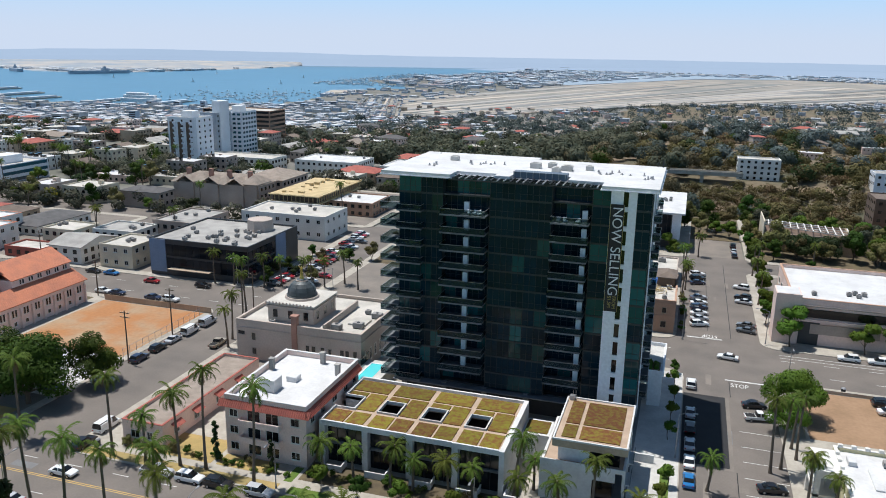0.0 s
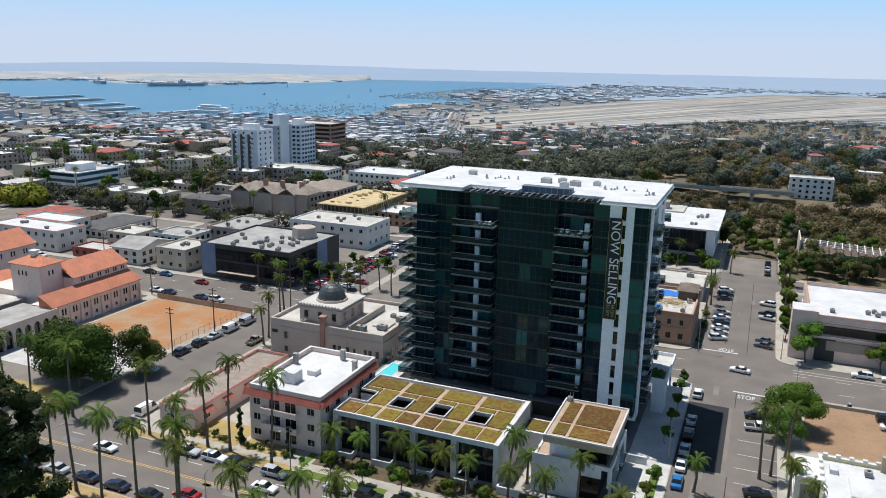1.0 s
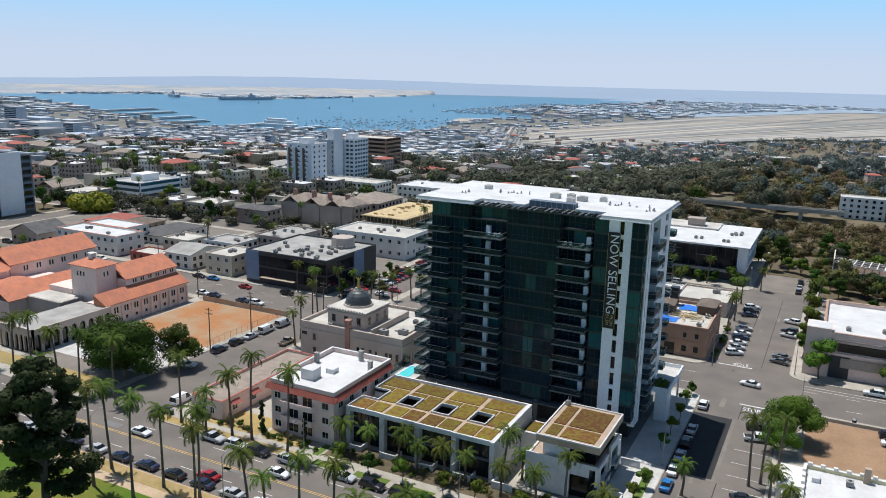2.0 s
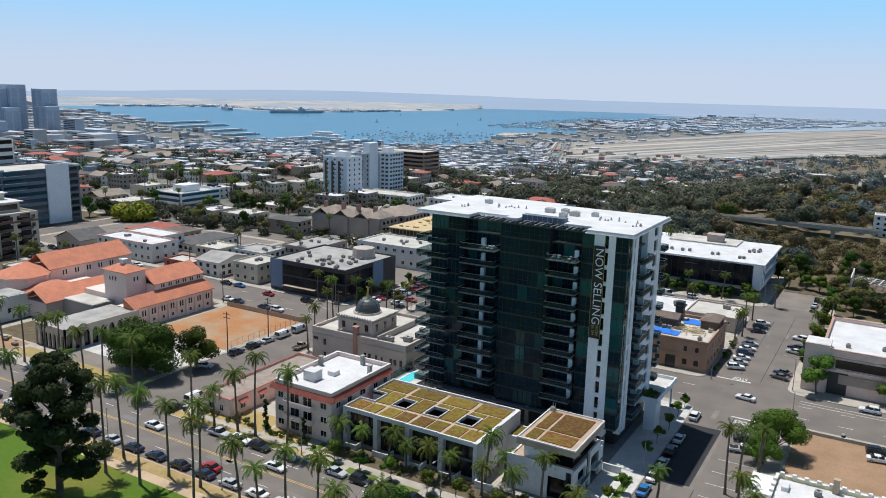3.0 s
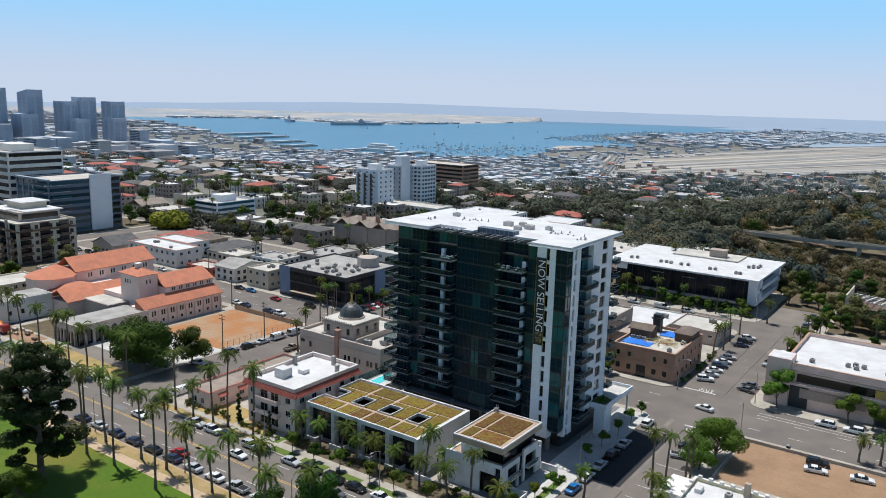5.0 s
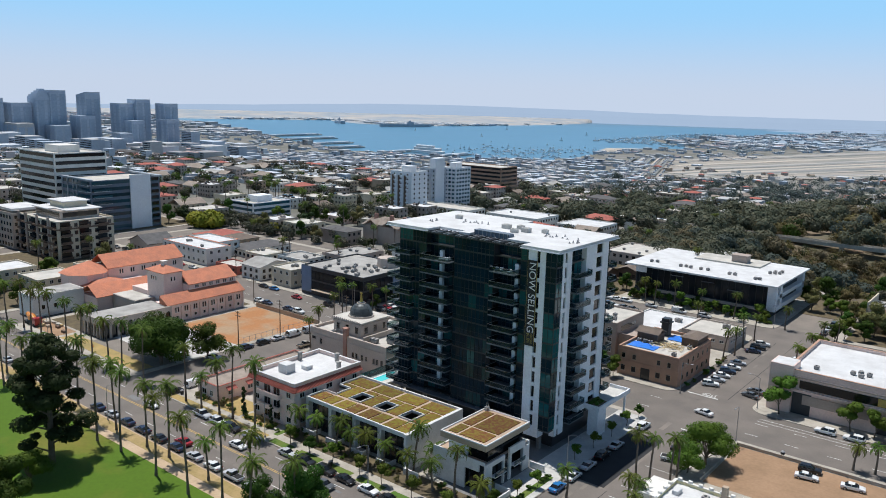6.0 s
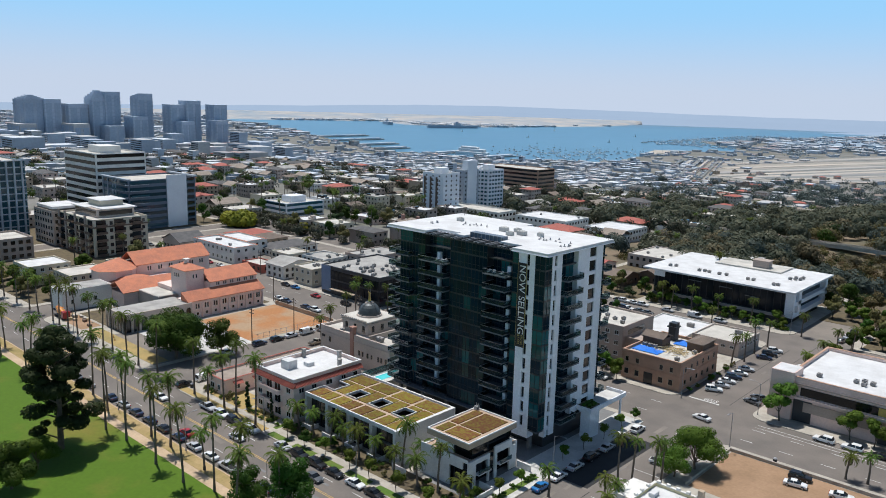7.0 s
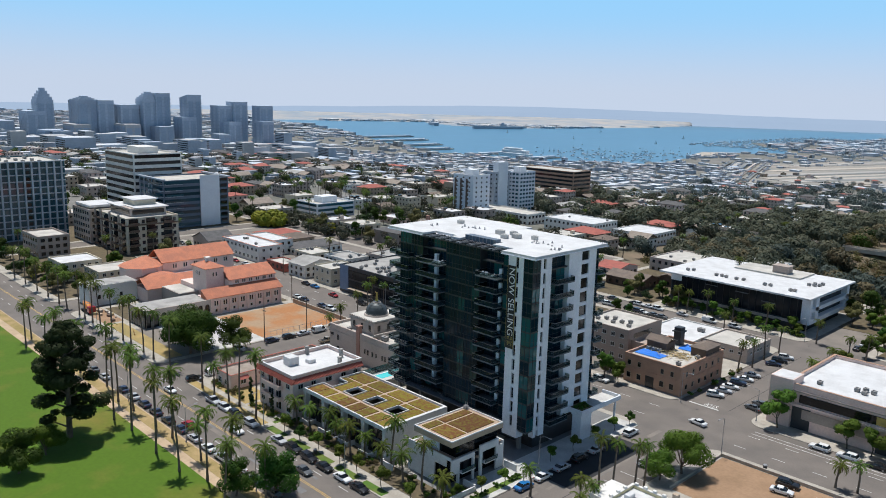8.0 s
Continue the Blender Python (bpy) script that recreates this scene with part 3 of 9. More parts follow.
# lots
patch(3.2, 20.5, 297, 338, "mulch", "leaf litter beyond the street end", 0.1)
patch(-146, -115, 133, 164, "earth_orange", "bare orange earth of a cleared lot", 0.17)
patch(-150, -114, 112, 133, "concrete_pale", "pale worn yard", 0.165)
patch(25.5, 60, 143, 165, "earth_tan", "bare tan earth of an empty lot", 0.17)
patch(-150, -115, 100.5, 112, "asphalt_old", "worn asphalt yard before the chapel", 0.172)
patch(-160, -116, 100.6, 105.6, "dry_grass", "dry yellow grass before the chapel", 0.18)
patch(-184, -162, 100.5, 107, "earth_tan", "dug-up ground of a small building site", 0.172)
# dark asphalt shares the tower's shadow outline; its colour deepens that shade
patch(3.3, 11.3, 127.3, 156.4, "asphalt_new", "fresh dark asphalt in the outline of the tower's shadow", 0.01, "road_patch", 0.05)
patch(11.4, 12.0, 126.5, 156.5, "asphalt_old", "pale trench patch along the street", 0.012, "road_patch", 0.05)
patch(6.0, 11.4, 126.5, 127.2, "asphalt_old", "pale trench patch across the street", 0.012, "road_patch", 0.05)
patch(-4.4, -1.4, 101, 111.6, "mulch", "planting bed on the forecourt", 0.19)
patch(0.2, 1.7, 104, 124, "lawn_small", "narrow lawn strip on the forecourt", 0.19)
patch(-14, -4.6, 100.5, 166, "concrete_dark", "dark paved forecourt of the tower", 0.16, "pavement")
patch(-4.6, 3.0, 112.2, 166, "concrete_pale", "pale paved pavement beside the tower", 0.162, "pavement")
patch(-4.6, 3.0, 100.5, 112.2, "concrete", "paved corner beside the garden walls", 0.162, "pavement")
for a in ((12.3, 12.45, 112, 126.4), (12.3, 12.45, 157, 165.4), (8.2, 8.35, 196, 252), (13.6, 13.75, 192, 262)):
    patch(*a, "asphalt_new", "dark tar seam along the street", 0.006, "road_seam", 0.03)
rq = random.Random(41)
for k in range(26):
    if k % 2:
        x0_, y0_, w_, d_ = rq.uniform(-170, -10), rq.uniform(82.5, 92), rq.uniform(1.5, 7), rq.uniform(0.5, 1.8)
    else:
        x0_, y0_, w_, d_ = rq.uniform(5, 17), rq.uniform(112, 250), rq.uniform(0.6, 1.8), rq.uniform(1.5, 7)
    patch(x0_, x0_ + w_, y0_, y0_ + d_, rq.choice(("asphalt_old", "asphalt_old", "concrete_dark")), "patched strip of road surface", 0.004, "road_patch", 0.03)
# lane marks
def marks(name, specs, material, label):
    for s in specs:
        tagged(part(name, boxes((*s, -0.02, 0.008)), material), label, "road marking", kind="structure")


marks("lane_line", [(-420, 200, 88.2, 88.35), (-420, 200, 88.6, 88.75)], "paint_yellow", "double yellow centre line")
marks("lane_line", [(x, x + 3, yy, yy + 0.14) for x in range(-300, 30, 9) for yy in (84.2, 92.6)], "paint_white", "white dashed lane line")
marks("lane_line", [(x, x + 3, yy, yy + 0.14) for x in range(-300, 100, 9) for yy in (173.5, 181) if not 0 < x < 22], "paint_white", "white dashed lane line")
marks("lane_line", [(24, 100, 184.6, 184.75), (24, 100, 182.9, 183.05)], "paint_white", "white cycle lane line")
marks("stop_line", [(11.6, 20, 165.6, 166.1), (3.4, 11.6, 190.2, 190.7)], "paint_white", "white stop line")

# ---- the glass tower ----
FLOORS = [5.4 + 3.31 * i for i in range(12)]          # floor levels
tower = thing("residential_tower", -28, 145, 0, "dark glass residential tower with white panels and balconies", "apartment tower")


def tpart(name, bm, m, label="", parent=None, kind=""):
    return part(name, bm, m, parent or tower, label, kind)


# inner body, so that no light passes through
tpart("core", boxes((-49.5, -6.2, 136.2, 157, 0.15, 45.0)), "panel_dark")
# base storey: columns and recessed dark glass
tpart("base_wall", boxes((-46, -9, 137, 156, 0.15, 5.2)), "glass_dark")
for cxx in (-49, -41, -33, -25, -17, -8):
    tpart("column", boxes((cxx - 0.4, cxx + 0.4, 133.2, 134.0, 0.15, 5.4)), "concrete_dark")
# floor slabs
for i, z in enumerate(FLOORS):
    tpart("floor_slab", boxes((-50.4, -5.3, 134.4, 157.6, z - 0.3, z)), "panel_dark")
tpart("soffit", boxes((-51, -5.1, 132.3, 157.6, 4.9, 5.09)), "slab_grey")


def pane_mesh(w, h, glass, bars=1, rail=0.35):
    """One storey-high curtain wall panel that faces -y: glass behind slim dark mullions and a spandrel bar."""
    key = ("pane", round(w, 3), round(h, 3), glass, bars, rail)
    if key not in SHARED:
        bm = bmesh.new()
        box(bm, -w / 2, w / 2, -0.02, 0.05, 0, h, 1)
        box(bm, -w / 2, -w / 2 + 0.07, -0.1, 0.05, 0, h)
        for i in range(bars):
            x = -w / 2 + w * (i + 1) / (bars + 1)
            box(bm, x - 0.035, x + 0.035, -0.09, 0.05, 0, h)
        box(bm, -w / 2, w / 2, -0.08, 0.05, h - rail, h)
        box(bm, -w / 2, w / 2, -0.06, 0.05, h * 0.3 - 0.03, h * 0.3 + 0.03)
        SHARED[key] = mesh_of("glass_panel", bm, "mullion", glass)
    return SHARED[key]


def curtain(face, a, b, plane, n, teal=0.045, levels=FLOORS, rng=random.Random(5)):
    w = (b - a) / n
    for z in levels:
        for u in row(a, b, n):
            g = "glass_teal" if rng.random() < teal else "glass_tower"
            x, y = (u, plane) if face in "SN" else (plane, u)
            part("glass_panel", pane_mesh(w, 3.29, g), None, tower, at=pose(x, y, z + 0.005, 0, 0, FACE[face]))


curtain("S", -50.4, -42.0, 134.3, 4, 0.2)             # left bay
curtain("S", -42.0, -33.0, 136.0, 4, 0.2)             # behind the left balconies
curtain("S", -33.0, -22.0, 133.6, 5, 0.22)             # middle bay
curtain("S", -22.0, -15.0, 136.0, 3, 0.22)             # behind the right balconies
curtain("S", -15.0, -11.9, 134.0, 1, 0.35)
curtain("S", -7.5, -5.1, 132.1, 1, 0.3)                # glazed corner
curtain("E", 132.1, 134.6, -5.0, 1, 0.45)
curtain("E", 138.3, 144.6, -6.1, 2, 0.3)               # behind the side balconies
curtain("E", 155.0, 157.0, -5.6, 1, 0.2)
# returns of the recesses
tpart("side_wall", boxes((-42.15, -42.0, 134.4, 136.2, 5.4, 45), (-33.1, -33.0, 133.7, 136.2, 5.4, 45), (-22.0, -21.9, 133.7, 136.2, 5.4, 45), (-15.1, -15.0, 134.1, 136.2, 5.4, 45)), "panel_dark")

# white panels of the corner
tpart("white_panel", boxes((-11.8, -9.75, 131.9, 134.2, 3.3, 45.0)), "panel_white", "tall white wall panel")
tpart("white_panel", boxes((-8.9, -7.5, 131.9, 134.2, 3.3, 45.0)), "panel_white", "tall white wall panel")
for z in FLOORS:
    tpart("spandrel", boxes((-9.75, -8.9, 131.95, 134.2, z - 0.45, z + 0.35)), "panel_white")
    tpart("slot_window", boxes((-9.75, -8.9, 132.35, 132.6, z + 0.35, z + 2.86)), "glass_dark")
tpart("spandrel", boxes((-9.75, -8.9, 131.95, 134.2, 3.3, 4.9)), "panel_white")
# side face, facing the side street
tpart("white_panel", boxes((-6.2, -4.85, 134.6, 135.5, 3.4, 44.5)), "panel_white", "tall white wall panel")
tpart("white_panel", boxes((-6.2, -4.85, 136.4, 138.3, 3.4, 44.5)), "panel_white", "tall white wall panel")
for z in FLOORS:
    tpart("spandrel", boxes((-6.2, -4.9, 135.5, 136.4, z - 0.5, z + 0.4)), "panel_white")
    tpart("slot_window", boxes((-5.4, -5.2, 135.5, 136.4, z + 0.4, z + 2.81)), "glass_dark")
tpart("white_panel", boxes((-6.2, -4.85, 144.6, 149.4, 6.0, 44.5)), "panel_white", "broad white wall panel")
tpart("white_panel", boxes((-6.2, -4.85, 152.2, 155.0, 6.0, 44.5)), "panel_white", "broad white wall panel")
for z in FLOORS:
    tpart("spandrel", boxes((-6.2, -4.9, 149.4, 152.2, z - 0.35, z + 0.55)), "panel_white")
    tpart("side_window", boxes((-5.4, -5.15, 149.4, 152.2, z + 0.55, z + 2.96)), "glass_dark")


def balcony(x0, x1, y0, y1, z, sides="S", screen=None):
    """A projecting slab with glass balustrade, rail and, in places, a white privacy screen."""
    slab = tpart("balcony", boxes((x0, x1, y0, y1, z - 0.22, z + 0.05)), "slab_grey", "grey concrete balcony slab")
    gl, rl = bmesh.new(), bmesh.new()
    lines = {"S": ((x0, x1, y0, y0 + 0.05), (x0, x0 + 0.05, y0, y1), (x1 - 0.05, x1, y0, y1)),
             "E": ((x1 - 0.05, x1, y0, y1), (x0, x1, y0, y0 + 0.05), (x0, x1, y1 - 0.05, y1)),
             "W": ((x0, x0 + 0.05, y0, y1), (x0, x1, y0, y0 + 0.05), (x0, x1, y1 - 0.05, y1))}[sides]
    for a, b, c, d in lines:
        box(gl, a + 0.01, b - 0.01, c + 0.01, d - 0.01, z + 0.1, z + 1.05)
        box(rl, a - 0.01, b + 0.01, c - 0.01, d + 0.01, z + 1.06, z + 1.12)
    part("balustrade", gl, "glass_rail", slab, "tinted glass balustrade")
    part("handrail", rl, "metal_grey", slab)
    if screen:
        part("screen", boxes((screen[0], screen[1], y1 - 1.5, y1 - 0.7, z + 0.06, z + screen[2])), "panel_white", slab, "white privacy screen")
    return slab


for i, z in enumerate(FLOORS[1:-1]):
    balcony(-41.8, -33.4, 131.6, 135.9, z, "S", (-38.0, -37.1, 2.0))
for i, z in enumerate(FLOORS[1:-1]):
    balcony(-21.8, -15.3, 131.8, 135.9, z, "S", (-16.7, -15.8, 2.0))
for z in FLOORS[:-1]:
    balcony(-6.0, -3.6, 139.0, 145.4, z, "E")
    balcony(-54.0, -50.45, 133.6, 139.5, z, "W")
    balcony(-54.0, -50.45, 146.5, 152.5, z, "W")
for z in FLOORS[:-1]:
    balcony(-50.4, -45.6, 132.5, 134.15, z, "S")
for z in FLOORS[1:-1]:
    balcony(-5.5, -3.9, 155.2, 157.8, z, "E")

# white lounge furniture on the two top balconies
def lounge(x, y, z, rz):
    if "lounge" not in SHARED:
        SHARED["lounge"] = (mesh_of("seat", boxes((-0.35, 0.35, -0.4, 0.4, 0.18, 0.42), bevel=0.05), "panel_white"), mesh_of("backrest", boxes((-0.35, 0.35, 0.28, 0.42, 0.42, 0.85), bevel=0.05), "panel_white"), mesh_of("base", boxes((-0.3, 0.3, -0.33, 0.33, 0.0, 0.18)), "metal_grey"))
    ob = thing("lounge_chair", x, y, z, "white lounge chair on a balcony terrace", "chair", "balcony chairs", rz=rz)
    for nm, me in zip(("seat", "backrest", "base"), SHARED["lounge"]):
        new(nm, me).parent = ob


for lx, ly, lr in ((-36.6, 132.8, 10), (-35.6, 133.0, -20), (-34.6, 132.7, 40), (-34.4, 134.0, 100), (-20.6, 132.9, 0), (-19.4, 133.1, 30), (-17.2, 133.0, -30)):
    lounge(lx, ly, FLOORS[10] + 0.05, lr)
# banner with its words
banner = tpart("banner", boxes((-11.7, -9.5, 131.68, 131.8, 23.8, 42.6)), "banner_black", "black vertical sales banner")
tpart("banner_edge", boxes((-9.498, -9.44, 131.67, 131.81, 23.8, 42.6), (-11.76, -11.702, 131.67, 131.81, 23.8, 42.6)), "banner_gold")


def words(text, x, y, z, size, material, parent, at_turn, extrude=0.01, squeeze=1.0, name="lettering"):
    cu = bpy.data.curves.new(name, "FONT")
    cu.body, cu.size, cu.extrude, cu.align_x, cu.align_y = text, size, extrude, "LEFT", "CENTER"
    tmp = new(name, cu)
    me = bpy.data.meshes.new_from_object(tmp)
    bpy.data.objects.remove(tmp)
    me.materials.append(MATS[material])
    ob = new(name, me)
    ob.parent = parent
    ob.matrix_basis = wm(parent).inverted() @ Matrix.Translation((x, y, z)) @ at_turn @ Matrix.Diagonal((squeeze, 1, 1, 1))
    return ob


DOWN = pose(0, 0, 0, 90, 0, 0) @ pose(0, 0, 0, 0, 0, -90)
words("NOW SELLING", -10.55, 131.66, 42.2, 2.35, "banner_white", banner, DOWN, squeeze=1.0)
words("FROM", -10.15, 131.66, 26.6, 0.85, "banner_gold", banner, DOWN)
words("$1.5M", -10.95, 131.66, 26.6, 0.85, "banner_gold", banner, DOWN)

# roof: white slab with thin fascia, a notch with a pergola on the park side
roof_outline = [(-53.4, 132.6), (-40.2, 132.6), (-40.2, 136.8), (-32.6, 136.8), (-32.6, 134.6), (-29.8, 134.6), (-29.8, 138.6), (-19.6, 138.6), (-19.6, 135.2), (-13.4, 135.2), (-13.4, 131.4), (-4.0, 131.4), (-4.0, 158.0), (-29.0, 158.0), (-29.0, 160.6), (-53.4, 160.6)]
tpart("roof", prism(bmesh.new(), roof_outline, 45.05, 45.6), "roof_white", "bright white roof slab")
grow = [(-53.6, 132.4), (-40.0, 132.4), (-40.0, 136.2), (-13.6, 136.2), (-13.6, 131.2), (-3.8, 131.2), (-3.8, 158.2), (-28.8, 158.2), (-28.8, 160.8), (-53.6, 160.8)]
tpart("fascia", prism(bmesh.new(), grow, 44.85, 45.04), "panel_white")
for k in range(23):
    xx = -39.6 + k * 1.15
    tpart("pergola_slat", boxes((xx, xx + 0.2, 131.7, 136.15, 45.05, 45.25)), "metal_grey" if k % 3 else "metal_dark")
for yy in (131.6, 133.9):
    tpart("pergola_beam", boxes((-40.2, -13.65, yy, yy + 0.18, 44.8, 45.045)), "metal_dark")
tpart("roof_screen", boxes((-29.6, -20.0, 136.4, 138.4, 45.1, 46.3), bevel=0.05), "panel_slate", "low slate grey plant screen on the roof")
for k in range(9):
    tpart("screen_fin", boxes((-29.5 + k * 1.14, -29.38 + k * 1.14, 136.25, 136.398, 45.1, 46.36)), "metal_grey")
rngr = random.Random(11)
for ux, uy, us in ((-27.5, 146.5, 1.0), (-24.6, 148.2, 0.8), (-21.4, 145.6, 1.0), (-23.0, 143.0, 0.8), (-17.5, 147.6, 0.7), (-44.5, 150.0, 0.8)):
    tpart("roof_unit", boxes((ux - us, ux + us, uy - us * 0.8, uy + us * 0.8, 45.6, 46.1 + us * 0.5), (ux - us * 0.6, ux + us * 0.6, uy - us * 0.5, uy + us * 0.5, 46.1 + us * 0.5, 46.25 + us * 0.5), bevel=0.05), "concrete_pale", "pale low roof unit")
for cx_, cy_, n_ in ((-38.5, 147.0, 10), (-13.0, 145.0, 10), (-7.0, 141.0, 5), (-46.5, 142.0, 4)):
    for k in range(n_):
        px_, py_ = cx_ + rngr.gauss(0, 1.7), cy_ + rngr.gauss(0, 1.1)
        v = cyl(bmesh.new(), px_, py_, 45.6, 45.85 + rngr.uniform(0.0, 0.4), 0.13, n=8)
        cyl(v, px_, py_, 45.6, 45.7, 0.3, n=8)
        tpart("roof_vent", v, "metal_grey")
for px_, py_, h_ in ((-4.6, 156.6, 1.6), (-4.5, 157.2, 1.2), (-5.6, 157.4, 1.0), (-50.0, 158.0, 1.2)):
    tpart("antenna", cyl(bmesh.new(), px_, py_, 45.6, 45.6 + h_, 0.06, 0.04, 6), "metal_dark")
# entrance canopy on the side street: white wall and slab with planter
tpart("canopy_wall", boxes((-3.6, -1.1, 147.5, 148.1, 0.16, 6.4), (-1.7, -1.1, 148.1, 151.6, 0.16, 6.4)), "panel_white", "white canopy wall")
tpart("canopy", boxes((-6.2, -0.8, 147.4, 163.4, 6.4, 6.7), (-1.1, -0.8, 147.4, 163.4, 6.7, 7.5), (-6.2, -1.1, 147.4, 147.7, 6.7, 7.5), (-6.2, -1.1, 163.1, 163.4, 6.7, 7.5)), "panel_white", "white entrance canopy with a raised rim")
tpart("canopy_planter", boxes((-5.4, -1.6, 148.2, 152.6, 6.704, 7.3)), "mulch")
tpart("canopy_deck", boxes((-6.0, -1.3, 153.2, 162.9, 6.704, 6.8)), "concrete_pale")
for k in range(7):
    bu = bmesh.new()
    bmesh.ops.create_icosphere(bu, subdivisions=2, radius=0.55)
    for v in bu.verts:
        v.co = Vector((-3.6 + (k % 2) * 1.2, 148.7 + k * 0.55, 7.45)) + v.co * (1 + 0.45 * noise.noise(v.co * 4 + Vector((k, 0, 0))))
    tpart("canopy_shrub", bu, "leaf_deep", "dark green shrub on the canopy")
tpart("canopy_column", boxes((-1.6, -1.2, 161.6, 162.0, 0.16, 6.4)), "panel_white")

# ---- low building with the planted roof ----
podium = thing("garden_roof_building", -39, 116, 0, "low white stone building with a planted sedum roof", "building")
BAY = 7.65
for i in range(4):
    xa = -54.1 + i * BAY
    yf = 106.7 - i * 0.12
    part("pier", boxes((xa, xa + 1.0, yf, yf + 1.6, 0.16, 7.1)), "panel_stone", podium)
    part("parapet", boxes((xa, xa + BAY, yf, yf + 0.35, 7.1, 8.0)), "panel_stone", podium)
    part("window", boxes((xa + 1.0, xa + BAY, yf + 1.3, yf + 1.45, 3.9, 7.1), (xa + 1.0, xa + BAY, yf + 1.3, yf + 1.45, 0.16, 3.5)), "glass_dark", podium, "tall dark window wall")
    part("spandrel", boxes((xa + 1.0, xa + BAY, yf + 0.9, yf + 1.5, 3.5, 3.9)), "slab_grey", podium)
    for k in range(1, 4):
        part("mullion", boxes((xa + 1.0 + k * 1.65, xa + 1.08 + k * 1.65, yf + 1.2, yf + 1.3, 0.16, 7.1)), "metal_dark", podium)
    # planted roof of this bay: paths of tan pavers, beds and a light well
    part("bed", boxes((xa + 0.4, xa + 3.7, yf + 0.7, 111.9, 7.5, 7.64)), "sedum_rust" if i in (0, 2) else "sedum_green", podium, "sedum bed in rust and green")
    part("bed", boxes((xa + 4.1, xa + 7.2, yf + 0.7, 111.9, 7.5, 7.64)), "sedum_green" if i != 1 else "sedum_rust", podium, "sedum bed in yellow green")
    part("bed", boxes((xa + 4.1, xa + 7.2, 112.9, 119.4, 7.5, 7.64)), "sedum_green", podium, "sedum bed in yellow green")
    part("bed", boxes((xa + 0.4, xa + 3.7, 117.5, 119.4, 7.5, 7.64)), "sedum_green", podium, "sedum bed in yellow green")
    part("bed", boxes((xa + 0.3, xa + 7.0, 120.0, 124.2, 7.5, 7.64)), "sedum_green", podium, "sedum bed in yellow green")
    if i:
        part("well_frame", boxes((xa + 0.1, xa + 3.9, 112.7, 112.95, 7.3, 7.85), (xa + 0.1, xa + 3.9, 117.05, 117.3, 7.3, 7.85), (xa + 0.1, xa + 0.35, 112.95, 117.05, 7.3, 7.85), (xa + 3.65, xa + 3.9, 112.95, 117.05, 7.3, 7.85)), "concrete_pale", podium)
    part("roof_slab", boxes((xa, xa + BAY, yf + 0.35, 112.7, 7.0, 7.5), (xa + 3.9, xa + BAY, 112.7, 117.3, 7.0, 7.5), (xa, xa + BAY, 117.3, 124.6, 7.0, 7.5), *(() if i == 0 else ((xa, xa + 0.1, 112.7, 117.3, 7.0, 7.5),))), "paver_tan", podium)
part("wall", boxes((-54.1, -53.7, 106.8, 112.6, 0.16, 8.0), (-54.1, -53.7, 117.4, 124.6, 0.16, 8.0), (-54.1, -50.2, 112.5, 112.7, 4.0, 7.9), (-50.4, -50.2, 112.7, 117.3, 4.0, 7.9), (-54.1, -50.4, 117.3, 117.5, 4.0, 7.9)), "panel_stone", podium, "white stone side wall")
part("wall", boxes((-23.5, -22.7, 106.1, 125, 0.16, 8.0)), "panel_stone", podium, "white stone end wall")
part("wall", boxes((-54.1, -23.5, 124.6, 125, 0.16, 8.0)), "panel_stone", podium, "white stone rear wall")
part("floor", boxes((-53.6, -23.7, 109.5, 124.4, 3.5, 3.9)), "concrete_dark", podium)
for i in range(4):
    xa = -54.1 + i * BAY
    part("terrace_wall", boxes((xa + 1.2, xa + 4.6, 104.6, 104.8, 0.16, 1.3), (xa + 4.6, xa + 4.8, 104.6, 107, 0.16, 1.3)), "panel_stone", podium)

# ---- pavilion beside it ----
pav = thing("pavilion", -11, 116, 0, "white stone townhouse pavilion with a planted roof", "building")
for wb in ((-17.6, -17.2, 108.5, 124.6, 0.16, 6.2), (-17.2, -9.6, 108.5, 108.9, 0.16, 6.2), (-9.6, -6.2, 108.5, 108.9, 4.6, 6.2), (-17.2, -4.8, 124.2, 124.6, 0.16, 6.2),
                          (-5.2, -4.8, 108.9, 110.6, 3.0, 6.2), (-5.2, -4.8, 110.6, 115.6, 5.2, 6.2), (-5.2, -4.8, 110.6, 111.2, 0.16, 5.2), (-5.2, -4.8, 115.0, 115.6, 0.16, 5.2),
                          (-5.2, -4.8, 117.2, 123, 5.4, 7.0), (-5.2, -4.8, 117.2, 118.0, 0.16, 5.4), (-5.2, -4.8, 122.2, 124.2, 0.16, 5.4)):
    part("wall_panel", boxes(wb), "panel_stone", pav)
part("inner_glass", boxes((-17, -6.6, 109.4, 124, 0.2, 5.9)), "glass_dark", pav)
part("terrace", boxes((-17.2, -5.2, 108.9, 124.2, 5.92, 6.0)), "paver_tan", pav)
part("parapet_rail", boxes((-17.6, -4.8, 108.5, 108.7, 6.205, 6.9)), "panel_stone", pav)
part("upper_wall", boxes((-15.2, -10.4, 110.5, 110.8, 6.0, 9.2)), "panel_white", pav, "white upper wall panel")
part("upper_glass", boxes((-15.0, -5.8, 110.9, 123.4, 6.0, 9.2)), "glass_dark", pav)
part("roof_slab", boxes((-15.9, -4.6, 108.5, 124.0, 9.2, 10.3)), "stucco_tan", pav, "tan roof slab with raised edge")
part("roof_path", boxes((-15.5, -5.0, 108.9, 123.6, 10.303, 10.36)), "paver_tan", pav)
